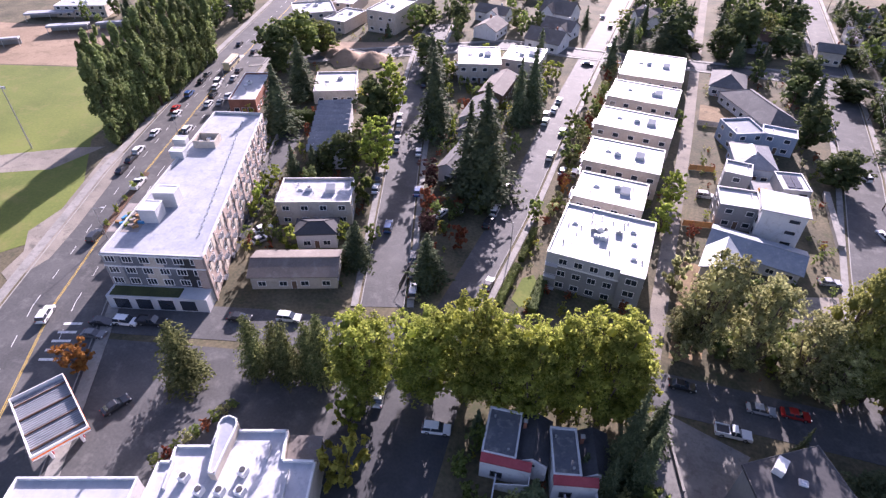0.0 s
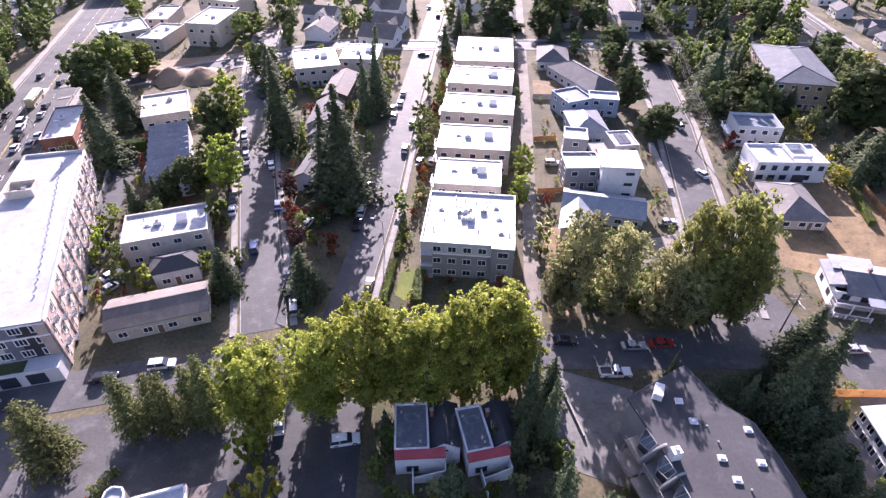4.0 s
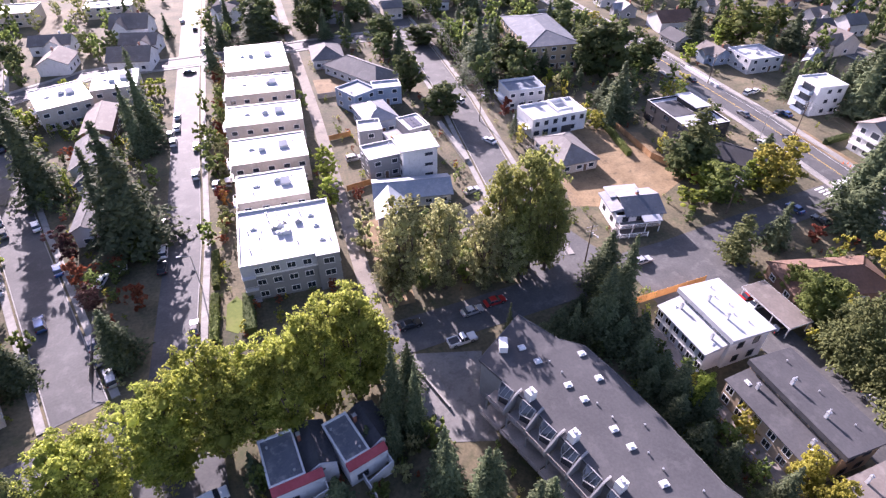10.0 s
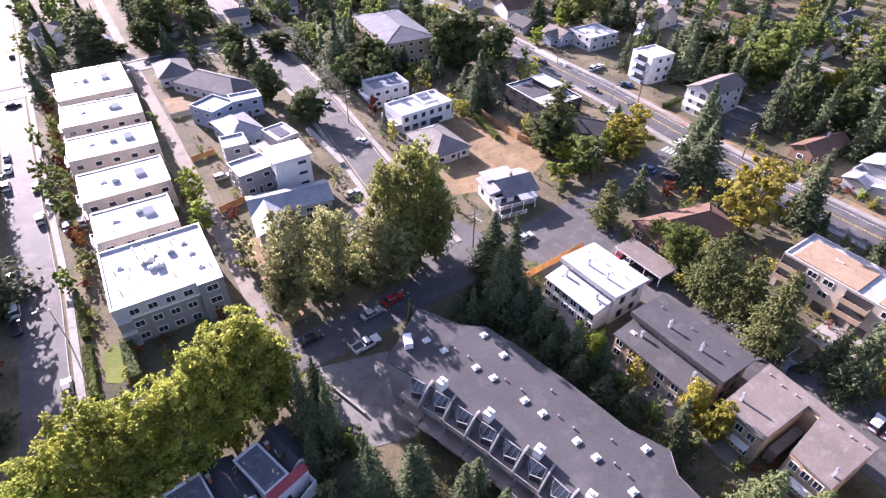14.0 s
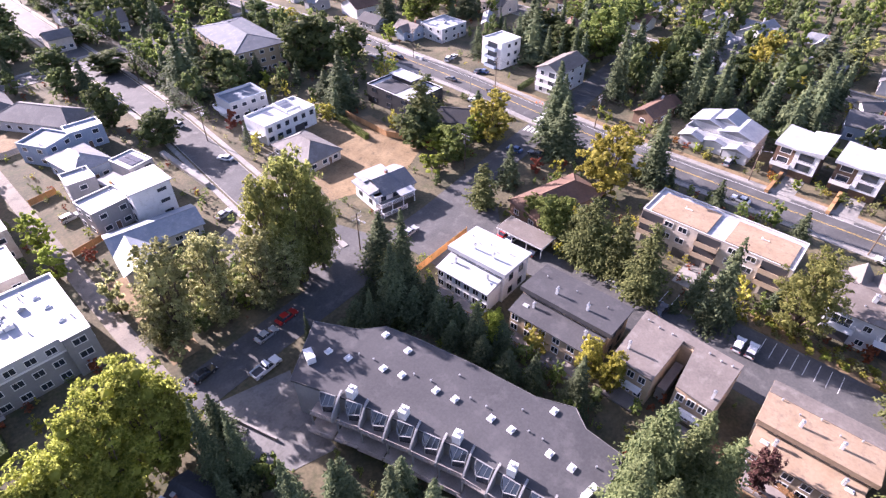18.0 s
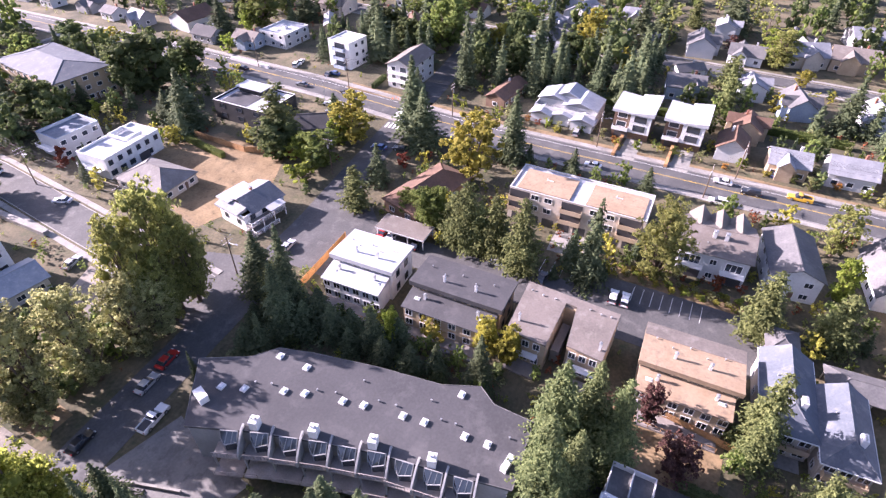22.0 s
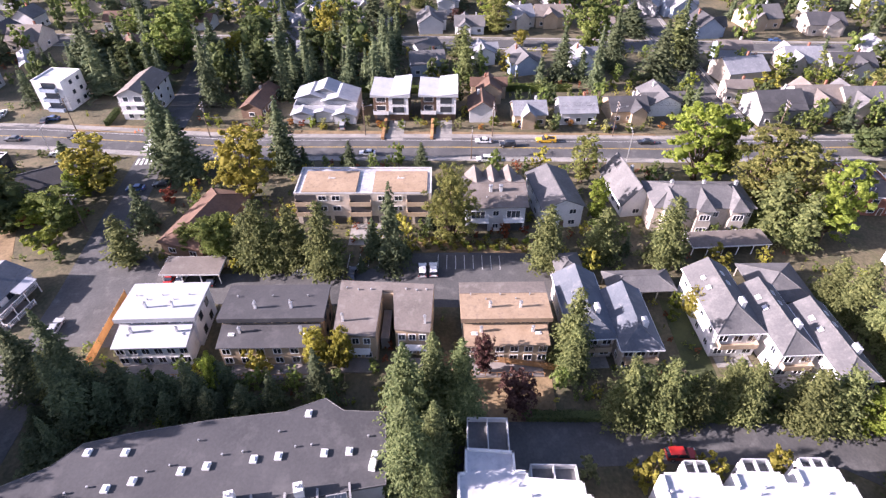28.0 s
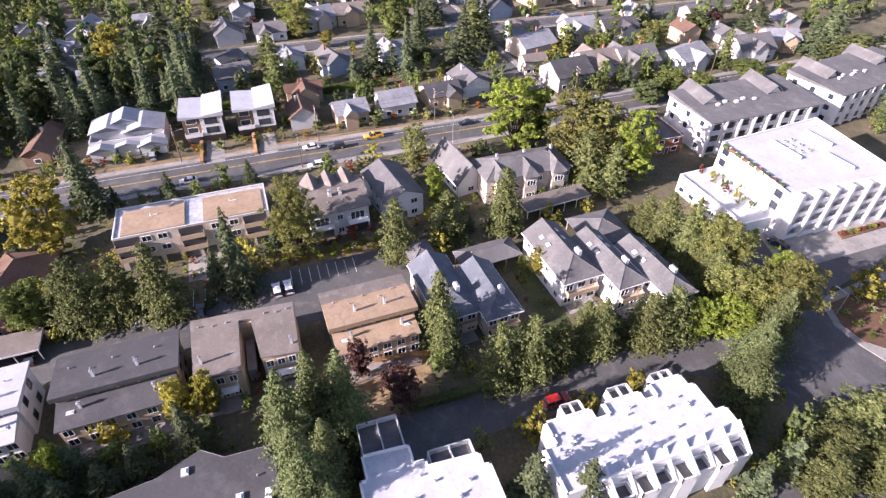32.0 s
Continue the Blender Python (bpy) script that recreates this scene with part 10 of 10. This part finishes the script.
zebra(bpy.data.objects["court_road"], 53.6, -95.6, -14, 4, 2.6, 0.6, 1.3)
for x, y, r in ((56.5, -98.0, 60), (47.0, -97.0, 20)):
    street_lamp(x, y, r, 5.5)
for k in range(7):
    tree(("shrub_red", "shrub", "shrub_yel")[k % 3], 65.7, -118.8 - k * 1.9, 1.3, 0.9)
for k in range(9):
    tree(("shrub", "shrub_olive", "shrub_lime")[k % 3], 40.5 + (k * 5 % 9), -98.5 - (k * 3 % 9) * 1.7, 1.6 + (k % 3) * 0.4, 1.1)
for k in range(8):
    tree(("shrub", "shrub_olive", "shrub_yel", "shrub_red")[k % 4], 77.0 + k * 2.3, -101.0 + (k % 2) * 1.2, 6.2 + (k % 3) * 0.5, 1.3)
# yellowing weeds on the bank above the parking lot
for k in range(34):
    tree(("shrub_yel", "shrub_lime", "shrub_yel", "shrub_olive")[k % 4], 94.8 + (k * 5 % 7) * 0.55, 7.2 - k * 0.84, 0.8 + (k * 3 % 5) * 0.22, 0.9 + (k % 3) * 0.2)
# parking bays
for k in range(14):
    yy = 4.5 - k * 1.9 if k < 8 else 26 - (k - 8) * 2.2
    part("bay_line", Shape().box(-2.3, 2.3, -0.05, 0.05, 0, 0.01), "paint_white", bpy.data.objects["parking_lot"], m=pose(90.8, yy - 2.0, 0.052))

# seats, shelters and screens of the ball field
for x, y, w, d, rot in ((-236, 168, 16, 5, 35), (-222, 178, 12, 4, 35), (-258, 178, 20, 6, 35), (-245, 145, 12, 3.5, 40)):
    claim(x, y, w, d, rot)
    root = thing("dugout", "open field shelter with a pale metal roof", "shelter", x, y, 0, rot)
    part("roof", Shape().prism([(-w / 2, -d / 2), (w / 2, -d / 2), (w / 2, d / 2), (-w / 2, d / 2)], 2.6, [3.4, 3.4, 2.9, 2.9]), "roof_pale", root)
    part("back_wall", Shape().box(-w / 2 + 0.2, w / 2 - 0.2, d / 2 - 0.4, d / 2 - 0.2, 0, 2.6), "wall_grey", root)
    for sx in (-1, 0, 1):
        part("post", Shape().box(sx * (w / 2 - 0.3) - 0.08, sx * (w / 2 - 0.3) + 0.08, -d / 2 + 0.2, -d / 2 + 0.36, 0, 2.6), "metal_grey", root)


# a crowded car park beside the arterial
_rng = random.Random(12)
sheet("far_car_park", "sunlit asphalt car park full of cars", "parking lot", [(-268, 215), (-196, 246), (-212, 300), (-290, 270)], 0.05, "asphalt")
for _r in range(4):
    for _k in range(8):
        if _rng.random() < 0.8:
            _x, _y = -258 + _k * 6.2 + _r * -4.5, 226 + _k * 2.7 + _r * 12.5
            car(_x, _y, 114 + _rng.uniform(-3, 3), _rng.choice(["sedan", "hatch", "suv"]), _rng.choice(["white", "silver", "grey", "black"]))
